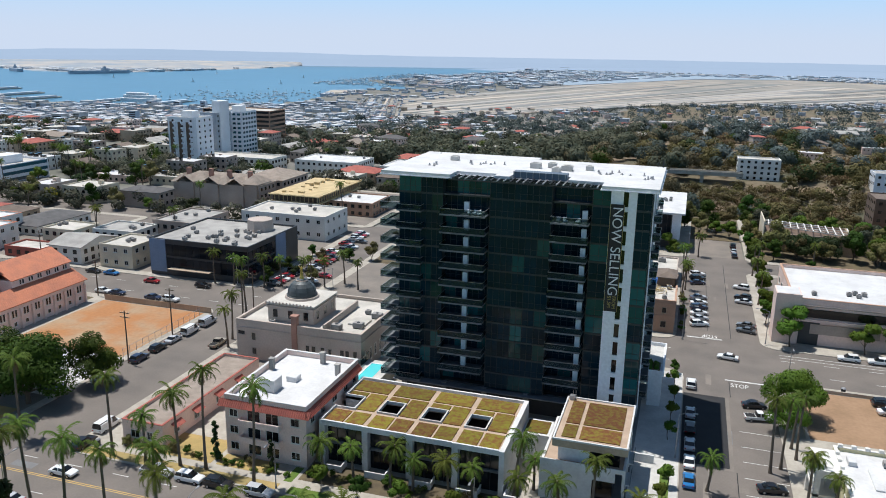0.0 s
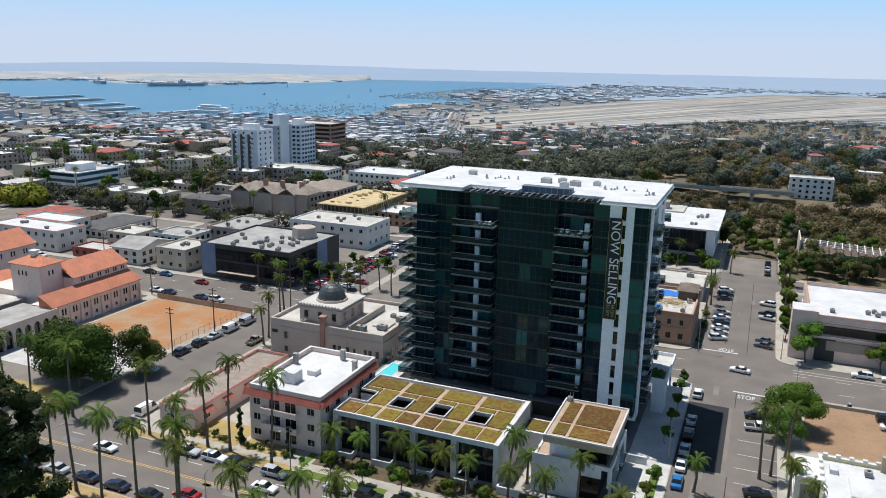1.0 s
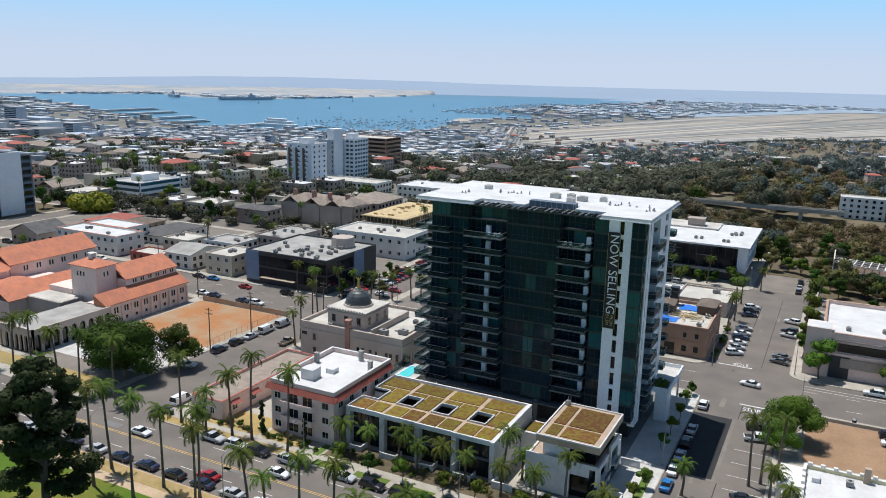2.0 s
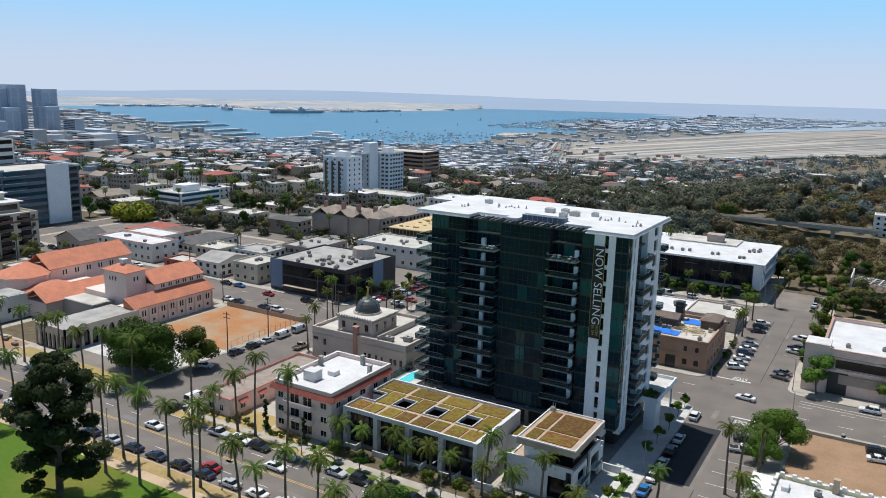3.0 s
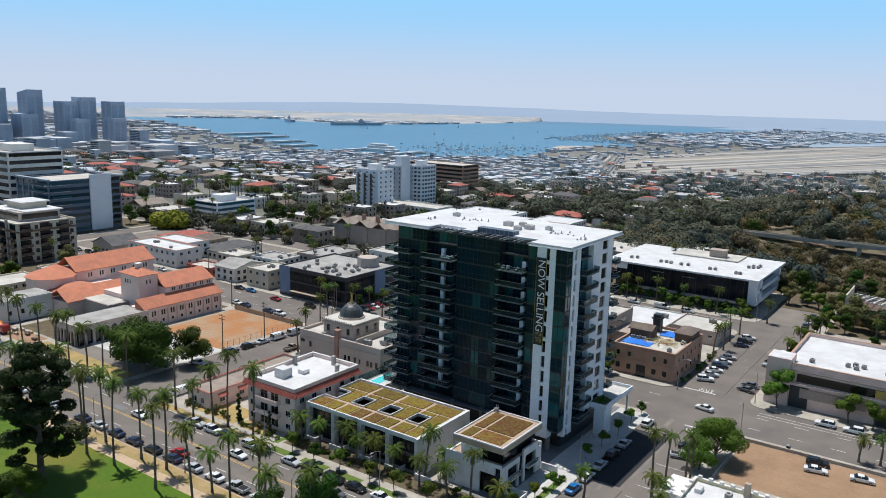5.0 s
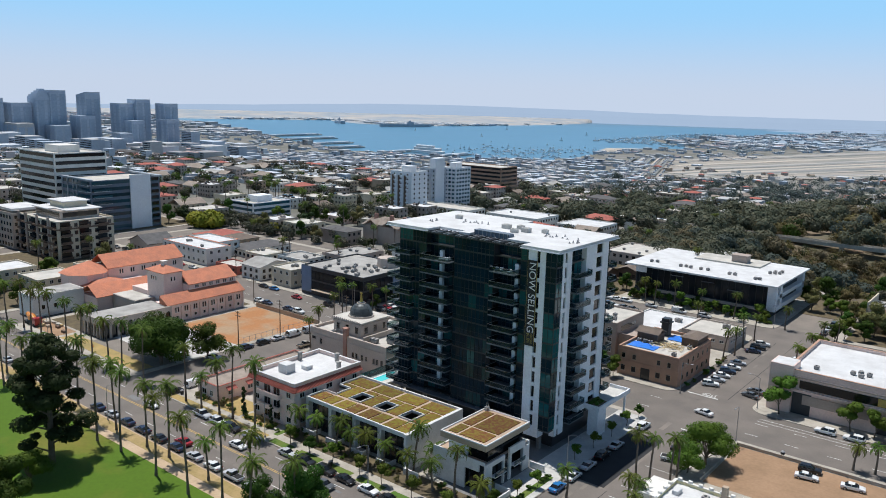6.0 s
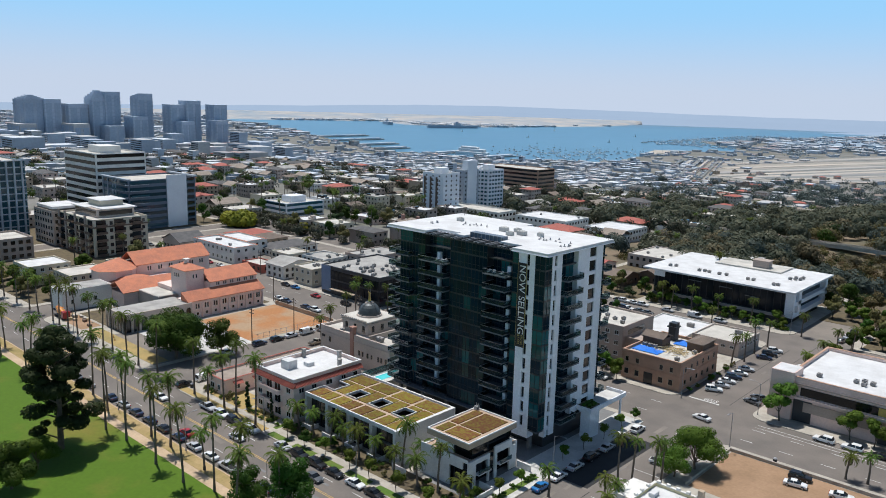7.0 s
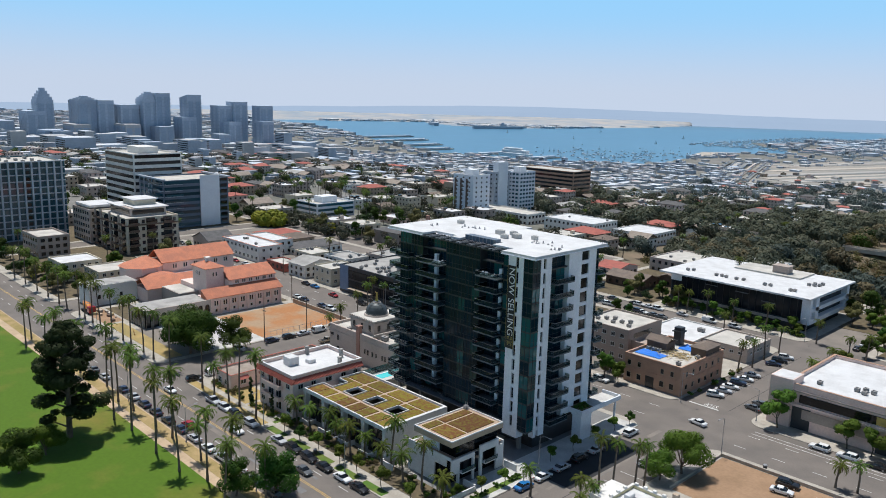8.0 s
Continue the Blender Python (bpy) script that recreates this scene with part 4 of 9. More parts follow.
part("roof_rim", boxes((-15.9, -4.6, 108.5, 108.75, 10.303, 10.55), (-15.9, -4.6, 123.75, 124.0, 10.303, 10.55), (-15.9, -15.65, 108.75, 123.75, 10.303, 10.55), (-4.85, -4.6, 108.75, 123.75, 10.303, 10.55)), "panel_stone", pav)
for a, b, c, d, m in ((-14.7, -12.6, 114.4, 122.6, "sedum_rust"), (-12.0, -5.9, 114.4, 122.6, "sedum_rust"), (-14.7, -12.6, 109.6, 113.8, "sedum_green"), (-12.0, -5.9, 109.6, 113.8, "sedum_rust")):
    part("bed", boxes((a, b, c, d, 10.364, 10.5)), m, pav, "rust coloured sedum bed")
part("roof_hatch", boxes((-15.4, -14.6, 122.8, 123.6, 10.36, 11.2), (-15.0, -14.9, 123.0, 123.1, 11.2, 12.1), (-14.5, -14.4, 123.0, 123.1, 10.36, 12.1)), "metal_grey", pav)
for y0 in (111.2, 118.0):
    part("balcony", boxes((-5.2, -4.0, y0, y0 + 4, 2.9, 3.1)), "panel_stone", pav, "small white balcony")
    part("balustrade", boxes((-4.1, -4.02, y0, y0 + 4, 3.1, 4.0)), "glass_rail", pav)
# garden walls and steps round the pavilion
for a in ((-4.6, -1.0, 112, 112.3, 0.16, 1.4), (-1.3, -1.0, 104, 112, 0.16, 1.2), (-22.4, -18.5, 104.8, 105.1, 0.16, 1.5), (-22.4, -22.1, 105.1, 110, 0.16, 1.5), (-4.6, -1.0, 124.6, 124.9, 0.16, 1.6)):
    tagged(part("garden_wall", boxes(a, bevel=0.03), "panel_stone"), "low white stone garden wall", "wall", "garden walls")
link = thing("link_roof", -21, 122, 0, "small planted link roof between the low buildings", "building")
part("wall", boxes((-22.6, -18.0, 119, 124.6, 0.16, 5.0)), "panel_stone", link)
part("bed", boxes((-22.3, -18.4, 119.6, 124, 5.003, 5.12)), "sedum_green", link, "yellow green sedum bed")

# ---- pool terrace at the tower's foot ----
pool = thing("swimming_pool", -57, 134, 0, "turquoise swimming pool on a pale raised terrace", "swimming pool")
part("terrace", boxes((-61, -54.8, 126.5, 144, 0.16, 3.0), (-54.8, -51.5, 126.5, 133, 0.16, 3.0)), "concrete_pale", pool)
part("water", boxes((-59.4, -56.6, 130, 142, 3.0, 3.05), (-56.6, -54.2, 130, 133, 3.0, 3.05)), "pool_water", pool, "turquoise pool water")
part("glass_screen", boxes((-61.0, -60.9, 126.5, 144, 3.0, 4.8)), "glass_rail", pool)
part("border", boxes((-59.7, -59.4, 130, 142, 3.0, 3.12), (-59.7, -56.3, 142, 142.3, 3.0, 3.12)), "panel_white", pool)

# ---- white-roofed apartment house ----
apt = thing("apartment_house", -63, 115, 0, "three storey blush stucco apartment house with red tile cornice", "apartment house")
shell(apt, -70.2, -55.2, 104.3, 125.5, 0.16, 11.0, "stucco_blush", "roof_white", 0.9, 0.4, "roof_white")
sk = bmesh.new()
for a in ((-71.1, -54.3, 103.4, 104.28), (-55.18, -54.3, 104.28, 125.5)):
    lo, hi = 9.2, 10.2
    if a[1] - a[0] > 3:
        q = [(a[0], a[2], lo), (a[1], a[2], lo), (a[1], a[3], hi), (a[0], a[3], hi), (a[0], a[3], lo), (a[1], a[3], lo)]
    else:
        q = [(a[1], a[2] - 0.88, lo), (a[1], a[3], lo), (a[0], a[3], hi), (a[0], a[2], hi), (a[0], a[2] - 0.88, lo), (a[0], a[3], lo)]
    v = [sk.verts.new(p) for p in q]
    for f in ((0, 1, 2, 3), (0, 4, 5, 1), (4, 3, 2, 5), (0, 3, 4), (1, 5, 2)):
        sk.faces.new([v[i] for i in f])
part("tile_cornice", sk, "clay_red", apt, "dark red clay tile cornice")
tiles = bmesh.new()
for k in range(42):
    tube(tiles, (-71 + k * 0.4, 103.35, 9.24), (-71 + k * 0.4, 104.25, 10.26), 0.09, 0.08, 5)
for k in range(54):
    tube(tiles, (-54.25, 103.8 + k * 0.4, 9.24), (-55.15, 103.8 + k * 0.4, 10.26), 0.09, 0.08, 5)
part("barrel_tiles", tiles, "clay_red", apt, "rows of small red barrel tiles", "stuff")
for z in (1.9, 4.9, 7.9):
    for y in (106.6, 110.4, 115.0, 119.6, 123.4):
        window(apt, "E", y, -55.2, z, 1.5 if y != 115.0 else 2.0, 1.3, frame_mat="stucco_white", glass="glass_dark")
    for x in (-68.6, -57.2):
        window(apt, "S", x, 104.3, z, 1.6, 1.4, frame_mat="stucco_white")
    if z > 3:
        part("balcony", boxes((-67, -59.5, 102.9, 104.28, z - 1.5, z - 1.3), (-67, -59.5, 102.9, 103.05, z - 1.3, z - 0.4), (-67, -66.85, 103.05, 104.28, z - 1.3, z - 0.4), (-59.65, -59.5, 103.05, 104.28, z - 1.3, z - 0.4)), "stucco_blush", apt, "stucco balcony")
    window(apt, "S", -64.8, 104.3, z, 2.4, 2.2, glass="glass_dark", frame_mat="stucco_white", sill=False)
    window(apt, "S", -61.4, 104.3, z, 2.4, 2.2, glass="glass_dark", frame_mat="stucco_white", sill=False)
part("stair_house", boxes((-66.5, -63.5, 109, 111.8, 9.9, 12.3), bevel=0.05), "roof_white", apt)
part("roof_unit", boxes((-64, -62, 114, 116, 9.9, 11.1), bevel=0.1), "roof_white", apt)
for x, y in ((-61.5, 123.6), (-56.6, 119.5), (-69, 118)):
    part("chimney", boxes((x - 0.4, x + 0.4, y - 0.4, y + 0.4, 9.9, 12.1), (x - 0.5, x + 0.5, y - 0.5, y + 0.5, 12.1, 12.3)), "roof_grey", apt)

# ---- small stucco house with red awnings ----
low = thing("stucco_house", -85, 118, 0, "low pink stucco house with small red tile awnings", "house")
shell(low, -89.6, -81.4, 102.2, 134, 0.16, 4.2, "stucco_pink", "shingle_tan", 0.45, 0.3, "clay_red")
for y in (106, 112, 119, 126):
    window(low, "E", y, -81.4, 1.9, 1.6, 1.4, frame_mat="stucco_white")
    aw = bmesh.new()
    v = [aw.verts.new(p) for p in ((-81.38, y - 1.4, 3.5), (-81.38, y + 1.4, 3.5), (-80.3, y + 1.4, 2.8), (-80.3, y - 1.4, 2.8), (-81.38, y - 1.4, 3.3), (-81.38, y + 1.4, 3.3))]
    for f in ((0, 3, 2, 1), (3, 4, 5, 2), (0, 4, 3), (1, 2, 5), (0, 1, 5, 4)):
        aw.faces.new([v[i] for i in f])
    part("awning", aw, "clay_red", low, "red tile awning")
window(low, "S", -87, 102.2, 1.9, 1.8, 1.5, frame_mat="stucco_white")
window(low, "S", -84, 102.2, 1.9, 1.2, 1.5, frame_mat="stucco_white")

# ---- domed hall ----
hall = thing("domed_hall", -77, 153, 0, "grey stucco hall with a metal dome and gilded figure", "hall")
shell(hall, -91.2, -61.6, 141.6, 165, 0.16, 9.2, "stucco_grey", "roof_pale", 0.7, 0.4, "stucco_grey")
part("string_course", boxes((-91.35, -61.45, 141.45, 141.6, 7.2, 7.5), (-61.6, -61.45, 141.6, 165, 7.2, 7.5)), "stucco_grey", hall)
part("drum", boxes((-85.2, -74.2, 145.0, 156.2, 8.5, 12.4)), "stucco_grey", hall, "grey stucco square drum")
part("drum_roof", boxes((-85.6, -73.8, 144.6, 156.6, 12.4, 12.8)), "roof_pale", hall)
for k in range(14):
    part("antefix", boxes((-85.5 + k * 0.83, -85.15 + k * 0.83, 144.48, 144.6, 12.5, 13.1)), "stucco_grey", hall)
dm = bmesh.new()
for i, (r, z) in enumerate(((4.3, 12.8), (4.3, 13.5), (4.0, 13.55), (4.0, 13.9), (3.85, 14.6), (3.4, 15.4), (2.6, 16.1), (1.5, 16.6), (1.4, 16.65), (1.4, 16.9), (0.2, 17.1))):
    ringv = [dm.verts.new((-79.7 + 0.8 * r * math.cos(2 * math.pi * k / 32), 150.6 + 0.8 * r * math.sin(2 * math.pi * k / 32), z)) for k in range(32)]
    if i:
        for k in range(32):
            dm.faces.new((prev[k], prev[(k + 1) % 32], ringv[(k + 1) % 32], ringv[k]))
    prev = ringv
dm.faces.new(prev)
part("dome", dm, "dome_metal", hall, "grey blue metal dome")
for k in range(8):
    a = 2 * math.pi * k / 8
    rib = bmesh.new()
    prof = ((3.22, 13.9), (3.1, 14.6), (2.74, 15.4), (2.1, 16.1), (1.22, 16.6))
    for (r0_, z0_), (r1_, z1_) in zip(prof, prof[1:]):
        tube(rib, (-79.7 + r0_ * math.cos(a), 150.6 + r0_ * math.sin(a), z0_), (-79.7 + r1_ * math.cos(a), 150.6 + r1_ * math.sin(a), z1_), 0.07, 0.07, 5)
    part("dome_rib", rib, "dome_metal", hall)
part("dome_ring", cyl(cyl(bmesh.new(), -79.7, 150.6, 12.8, 13.3, 3.85, 3.7, 32), -79.7, 150.6, 16.62, 16.8, 1.3, 1.2, 24), "stucco_grey", hall)
part("drum_cornice", boxes((-85.5, -73.9, 144.7, 145.0, 11.6, 12.1), (-74.2, -73.9, 145.0, 156.4, 11.6, 12.1)), "stucco_grey", hall)
st = bmesh.new()
cyl(st, -79.7, 150.6, 17.05, 17.6, 0.5, 0.4, 10)
cyl(st, -79.7, 150.6, 17.6, 19.4, 0.35, 0.22, 8)
tube(st, (-79.7, 150.6, 19.1), (-78.9, 150.4, 19.9), 0.14, 0.08)
tube(st, (-79.7, 150.6, 19.1), (-80.5, 150.8, 19.8), 0.14, 0.08)
cyl(st, -79.7, 150.6, 19.4, 19.8, 0.2, 0.14, 8)
part("finial", st, "statue_gold", hall, "gilded roof figure")
for x in (-83.4, -79.7, -76.0):
    window(hall, "S", x, 145.0, 10.3, 1.3, 2.0, frame_mat="stucco_grey", glass="glass_dark", mullions=0)
for y in (147, 150.7, 154.4):
    window(hall, "E", y, -74.2, 10.3, 1.3, 2.0, frame_mat="stucco_grey", glass="glass_dark", mullions=0)
part("chimney", boxes((-77.6, -76.4, 141.2, 142.4, 2, 11.2), (-77.8, -76.2, 141.0, 142.6, 11.2, 11.6)), "brick_red", hall, "dark red brick chimney")
part("inner_parapet", boxes((-70.6, -70.2, 142, 160, 8.5, 10.1)), "stucco_grey", hall)
part("roof_pyramid", prism(bmesh.new(), [(-67.5, 148), (-63.5, 148), (-63.5, 152), (-67.5, 152)], 8.5, 8.9), "roof_pale", hall)
for x, z, w, h in ((-87, 5.6, 1.1, 1.8), (-74, 4.4, 1.0, 1.7), (-72.6, 4.4, 1.0, 1.7), (-70.5, 4.4, 1.0, 1.7), (-68.8, 4.4, 0.8, 1.4), (-66, 4.4, 1.0, 1.7), (-64.8, 4.4, 1.0, 1.7), (-63, 4.4, 1.0, 1.9), (-87, 2.2, 1.1, 1.5), (-90, 6.2, 1.8, 1.0)):
    window(hall, "S", x, 141.6, z, w, h, frame_mat="stucco_grey", mullions=0)
for y in (144, 146.6, 149.2, 152, 155):
    window(hall, "E", y, -61.6, 3.4, 1.1, 2.6, frame_mat="stucco_white", mullions=1)
for x, y, k in ((-68.5, 144.5, 1), (-64.5, 147, 1), (-63, 154, 1), (-66, 156, 0), (-83, 143, 0)):
    ac(x, y, 8.5, k)

# ---- church with clay roofs ----
church = thing("church", -178, 145, 0, "blush stucco mission church with orange clay tile roofs", "church")


def wall_block(x0, x1, y0, y1, z1, m="stucco_blush", name="wall", z0=0.16):
    return part(name, boxes((x0, x1, y0, y1, z0, z1)), m, church)


wall_block(-167.4, -157.2, 135.2, 142.2, 15.0, name="bell_tower")
part("tower_roof", hip(bmesh.new(), -167.4, -157.2, 135.2, 142.2, 15.0, 17.0, 0.6), "clay_rows_x", church)
part("chimney", boxes((-163.2, -161.8, 138.0, 139.4, 15.4, 18.0), (-163.5, -161.5, 137.7, 139.7, 18.0, 18.3)), "stucco_white", church)
for x in (-164.6, -163.3, -162.0):
    window(church, "S", x, 135.2, 12.8, 0.7, 1.5, frame_mat="stucco_white", mullions=0, sill=False)
for y in (138.0, 139.2):
    window(church, "E", y, -157.2, 12.8, 0.6, 1.5, frame_mat="stucco_white", mullions=0, sill=False)
# school wing with aisle roof below and clerestory above
wall_block(-165.4, -153.6, 142.4, 161.4, 10.6)
part("wing_roof", gable(bmesh.new(), -165.4, -153.6, 142.4, 161.4, 10.6, 14.0, "y", 0.4), "clay_rows_y", church)
wall_block(-157.0, -149.4, 131.4, 161.4, 6.2)
an = bmesh.new()
v = [an.verts.new(p) for p in ((-153.58, 131.0, 8.9), (-153.58, 162, 8.9), (-148.8, 162, 6.3), (-148.8, 131.0, 6.3), (-153.58, 131.0, 6.15), (-153.58, 162, 6.15), (-148.8, 162, 6.1), (-148.8, 131.0, 6.1))]
for f in ((0, 3, 2, 1), (4, 5, 6, 7), (3, 7, 6, 2), (0, 4, 7, 3), (1, 2, 6, 5), (0, 1, 5, 4)):
    an.faces.new([v[i] for i in f])
part("aisle_roof", an, "clay_rows_y", church)
for y in row(133, 161, 8):
    window(church, "E", y, -149.4, 1.6, 1.0, 1.1, frame_mat="stucco_white", mullions=0, sill=False)
    for dy in (-0.45, 0.45):
        window(church, "E", y + dy, -149.4, 4.2, 0.7, 1.9, frame_mat="stucco_white", mullions=0)
    part("buttress", boxes((-149.4, -148.8, y + 1.5, y + 1.9, 0.16, 5.2)), "stucco_blush", church)
for y in row(144, 161, 6):
    for dy in (-0.4, 0.4):
        window(church, "E", y + dy, -153.6, 9.8, 0.6, 1.2, frame_mat="stucco_white", mullions=0, sill=False)
# nave, apse and transepts
wall_block(-212, -199, 138, 169.5, 9.6)
part("nave_roof", gable(bmesh.new(), -212, -199, 138, 169.5, 9.6, 14.0, "y", 0.4), "clay_rows_y", church)
part("gable_cross_wall", boxes((-212.3, -198.7, 169.5, 170, 9.5, 10.2)), "stucco_blush", church)
for y in row(141, 168, 6):
    for dy in (-0.5, 0.5):
        window(church, "E", y + dy, -199, 8.0, 0.7, 1.8, frame_mat="stucco_white", mullions=0, sill=False)
ap = bmesh.new()
octo = [(-203.5 + 8.2 * math.cos(radians(a)), 131.5 + 8.2 * math.sin(radians(a))) for a in range(-157, 203, 45)]
prism(ap, octo, 0.16, 9.3)
part("apse", ap, "stucco_blush", church)
ar = bmesh.new()
big = [(-203.5 + 9.0 * math.cos(radians(a)), 131.5 + 9.0 * math.sin(radians(a))) for a in range(-157, 203, 45)]
tipv = ar.verts.new((-205, 134, 12.6))
vb = [ar.verts.new((x, y, 9.3)) for x, y in big]
ar.faces.new(vb[::-1])
for i in range(8):
    ar.faces.new((vb[i], vb[(i + 1) % 8], tipv))
part("apse_roof", ar, "clay_rows_x", church)
wall_block(-199, -177.5, 127, 150, 5.4)
part("cloister_roof", hip(bmesh.new(), -199, -177.5, 127, 141.5, 5.4, 8.4, 0.5), "clay_rows_x", church)
part("cloister_roof", gable(bmesh.new(), -188, -177, 122, 146, 5.5, 8.8, "y", 0.4), "clay_rows_y", church)
wall_block(-187.8, -177.4, 122.2, 127, 5.4)
wall_block(-177.5, -163, 127.6, 135.0, 6.0, "stucco_grey", "annex")
wall_block(-177.2, -167.6, 135.1, 150, 7.6)
part("annex_roof", boxes((-177.2, -163.3, 127.9, 134.8, 6.0, 6.1)), "roof_pale", church)
wall_block(-196, -186, 104.5, 122, 7.6, "stucco_white", "annex")
part("annex_roof", boxes((-195.6, -186.4, 104.9, 121.6, 7.6, 7.7)), "roof_grey", church)
for y in (108, 112, 116):
    window(church, "E", y, -186, 3.4, 1.2, 1.6, mullions=0)
# chapel with arcade
part("chapel_wall", boxes((-160.4, -148.6, 108.8, 132, 0.16, 5.4)), "glass_dark", church)
part("chapel_roof", boxes((-160.4, -148.6, 108.8, 132, 5.4, 5.9)), "roof_grey", church)


def arch_wall(u0, u1, plane, n, face, z1=6.3, th=0.5):
    """A wall with a row of round-headed arches cut through it."""
    w = (u1 - u0) / n
    put = (lambda u, d, z: (u, plane + d, z)) if face == "S" else (lambda u, d, z: (plane - d, u, z))
    for k in range(n):
        a = u0 + k * w
        pr, r = [], w * 0.36
        c = a + w / 2
        pr += [(a, 0.16), (a, z1), (a + w, z1), (a + w, 0.16), (c + r, 0.16)]
        pr += [(c + r * math.cos(radians(t)), 3.6 + 1.25 * r * math.sin(radians(t))) for t in range(0, 181, 20)]
        pr += [(c - r, 0.16)]
        bm = bmesh.new()
        f0 = [bm.verts.new(put(u, 0, z)) for u, z in pr]
        f1 = [bm.verts.new(put(u, th, z)) for u, z in pr]
        m = len(pr)
        bm.faces.new(f0)
        bm.faces.new(f1[::-1])
        for i in range(m):
            bm.faces.new((f0[i], f1[i], f1[(i + 1) % m], f0[(i + 1) % m]))
        bmesh.ops.recalc_face_normals(bm, faces=bm.faces)
        part("arch", bm, "stucco_grey", church, "pale stucco arcade arch")


arch_wall(-161, -148, 108.2, 7, "S")
arch_wall(108.2, 132, -148.0, 9, "E")

# fence round the cleared lot
fence = thing("fence", -130, 164.5, 0, "weathered timber and mesh fence round the cleared lot", "fence")
for k in range(15):
    part("fence_panel", boxes((-146 + k * 2.2, -143.86 + k * 2.2, 164.4, 164.5, 0.16, 1.7)), "stucco_tan", fence)
for k in range(14):
    part("fence_post", cyl(bmesh.new(), -114.6, 133 + k * 2.2, 0.16, 2.2, 0.05, n=6), "metal_grey", fence)
part("fence_rail", boxes((-114.63, -114.57, 133, 162, 2.1, 2.16), (-114.63, -114.57, 133, 162, 0.9, 0.95)), "metal_grey", fence)

# ---- black glazed office block ----
black = thing("office_block", -132, 205, 0, "black glass office block with blue panels and roof units", "office building")
shell(black, -150.2, -117.2, 189.6, 219.5, 0.16, 11.2, "panel_dark", "roof_grey", 0.5, 0.4)
for x in row(-144.5, -117.4, 12):
    for z in (3.9, 8.0):
        part("window", boxes((x - 1.08, x + 1.08, 189.5, 189.58, z - 1.7, z + 1.7)), "glass_office", black)
for y in row(189.8, 205, 7):
    for z in (3.9, 8.0):
        part("window", boxes((-117.18, -117.1, y - 1.0, y + 1.0, z - 1.7, z + 1.7)), "glass_office", black)
part("blue_panel", boxes((-150.2, -144.7, 189.45, 189.6, 1.2, 11.0)), "panel_blue", black, "blue wall panel")
part("blue_panel", boxes((-117.2, -117.05, 205.5, 211.5, 0.6, 11.0)), "panel_blue", black, "blue wall panel")
part("awning", boxes((-143, -129, 187.4, 189.5, 2.6, 2.8)), "stucco_tan", black, "tan entrance awning")
part("plant_room", cyl(bmesh.new(), -126, 212, 10.7, 14.2, 4.2, 4.0, 8), "stucco_grey", black, "grey plant enclosure")
rb = random.Random(3)
for k in range(25):
    ac(rb.uniform(-148, -120), rb.uniform(191.5, 208), 10.7, 0, rb.choice((0, 90)))

# ---- brick corner house with tarps on its roof ----
brick = thing("brick_building", -9, 200, 0, "two storey tan brick corner building with blue tarps on the roof", "building")
shell(brick, -17.4, 0.2, 190.6, 214.5, 0.16, 8.4, "brick_tan", "roof_pale", 0.7, 0.35, "brick_tan")
for z in (4.3, 7.3):
    part("string_course", boxes((-17.5, 0.32, 190.48, 190.6, z, z + 0.25), (0.2, 0.32, 190.6, 214.5, z, z + 0.25)), "brick_tan", brick)
for y in row(192, 213.6, 6):
    window(brick, "E", y, 0.2, 5.9, 1.1, 1.5, frame_mat="stucco_tan", mullions=0)
    window(brick, "E", y, 0.2, 2.3, 1.3, 1.5, frame_mat="stucco_tan", mullions=0)
for x in (-15.8, -12.6, -5.4, -2.4):
    window(brick, "S", x, 190.6, 5.9, 1.1, 1.5, frame_mat="stucco_tan", mullions=0)
    window(brick, "S", x, 190.6, 2.3, 1.4, 1.7, frame_mat="stucco_tan", mullions=0)
part("door", boxes((-10.4, -7.8, 190.45, 190.65, 0.16, 3.4)), "glass_dark", brick, "dark recessed entrance")
part("roof_shed", boxes((-16.8, -10.6, 201, 206, 7.7, 10.2)), "timber_dark", brick, "dark timber roof shed")
part("shed_roof", gable(bmesh.new(), -16.8, -10.6, 201, 206, 10.2, 11.4, "x", 0.5), "shingle_brown", brick)
part("roof_shed", boxes((-5, -0.4, 205, 213, 7.7, 10.0)), "timber_dark", brick, "dark timber roof shed")
part("shed_roof", hip(bmesh.new(), -5, -0.4, 205, 213, 10.0, 11.2, 0.4), "shingle_brown", brick)
part("roof_tower", boxes((-13.4, -11.2, 210, 212.4, 7.7, 13.0), (-13.8, -10.8, 209.6, 212.8, 11.6, 12.0)), "panel_dark", brick)
for i, (a, b, c, d) in enumerate(((-16.6, -8.6, 194.2, 199.0), (-10.2, -4.2, 207.0, 212.4))):
    g = bmesh.new()
    bmesh.ops.create_grid(g, x_segments=14, y_segments=10, size=0.5)
    for vv in g.verts:
        vv.co = ((a + b) / 2 + vv.co.x * (b - a), (c + d) / 2 + vv.co.y * (d - c), 7.86 + 0.25 * noise.noise((vv.co.x * 5 + i, vv.co.y * 5, 1)))
    r = bmesh.ops.extrude_face_region(g, geom=g.faces[:])
    bmesh.ops.translate(g, vec=(0, 0, -0.05), verts=[e for e in r["geom"] if isinstance(e, bmesh.types.BMVert)])
    tagged(part("tarp", g, "tarp_blue"), "crumpled blue tarp lying on the roof", "tarp", "roof tarps")
rb = random.Random(8)
tim = bmesh.new()
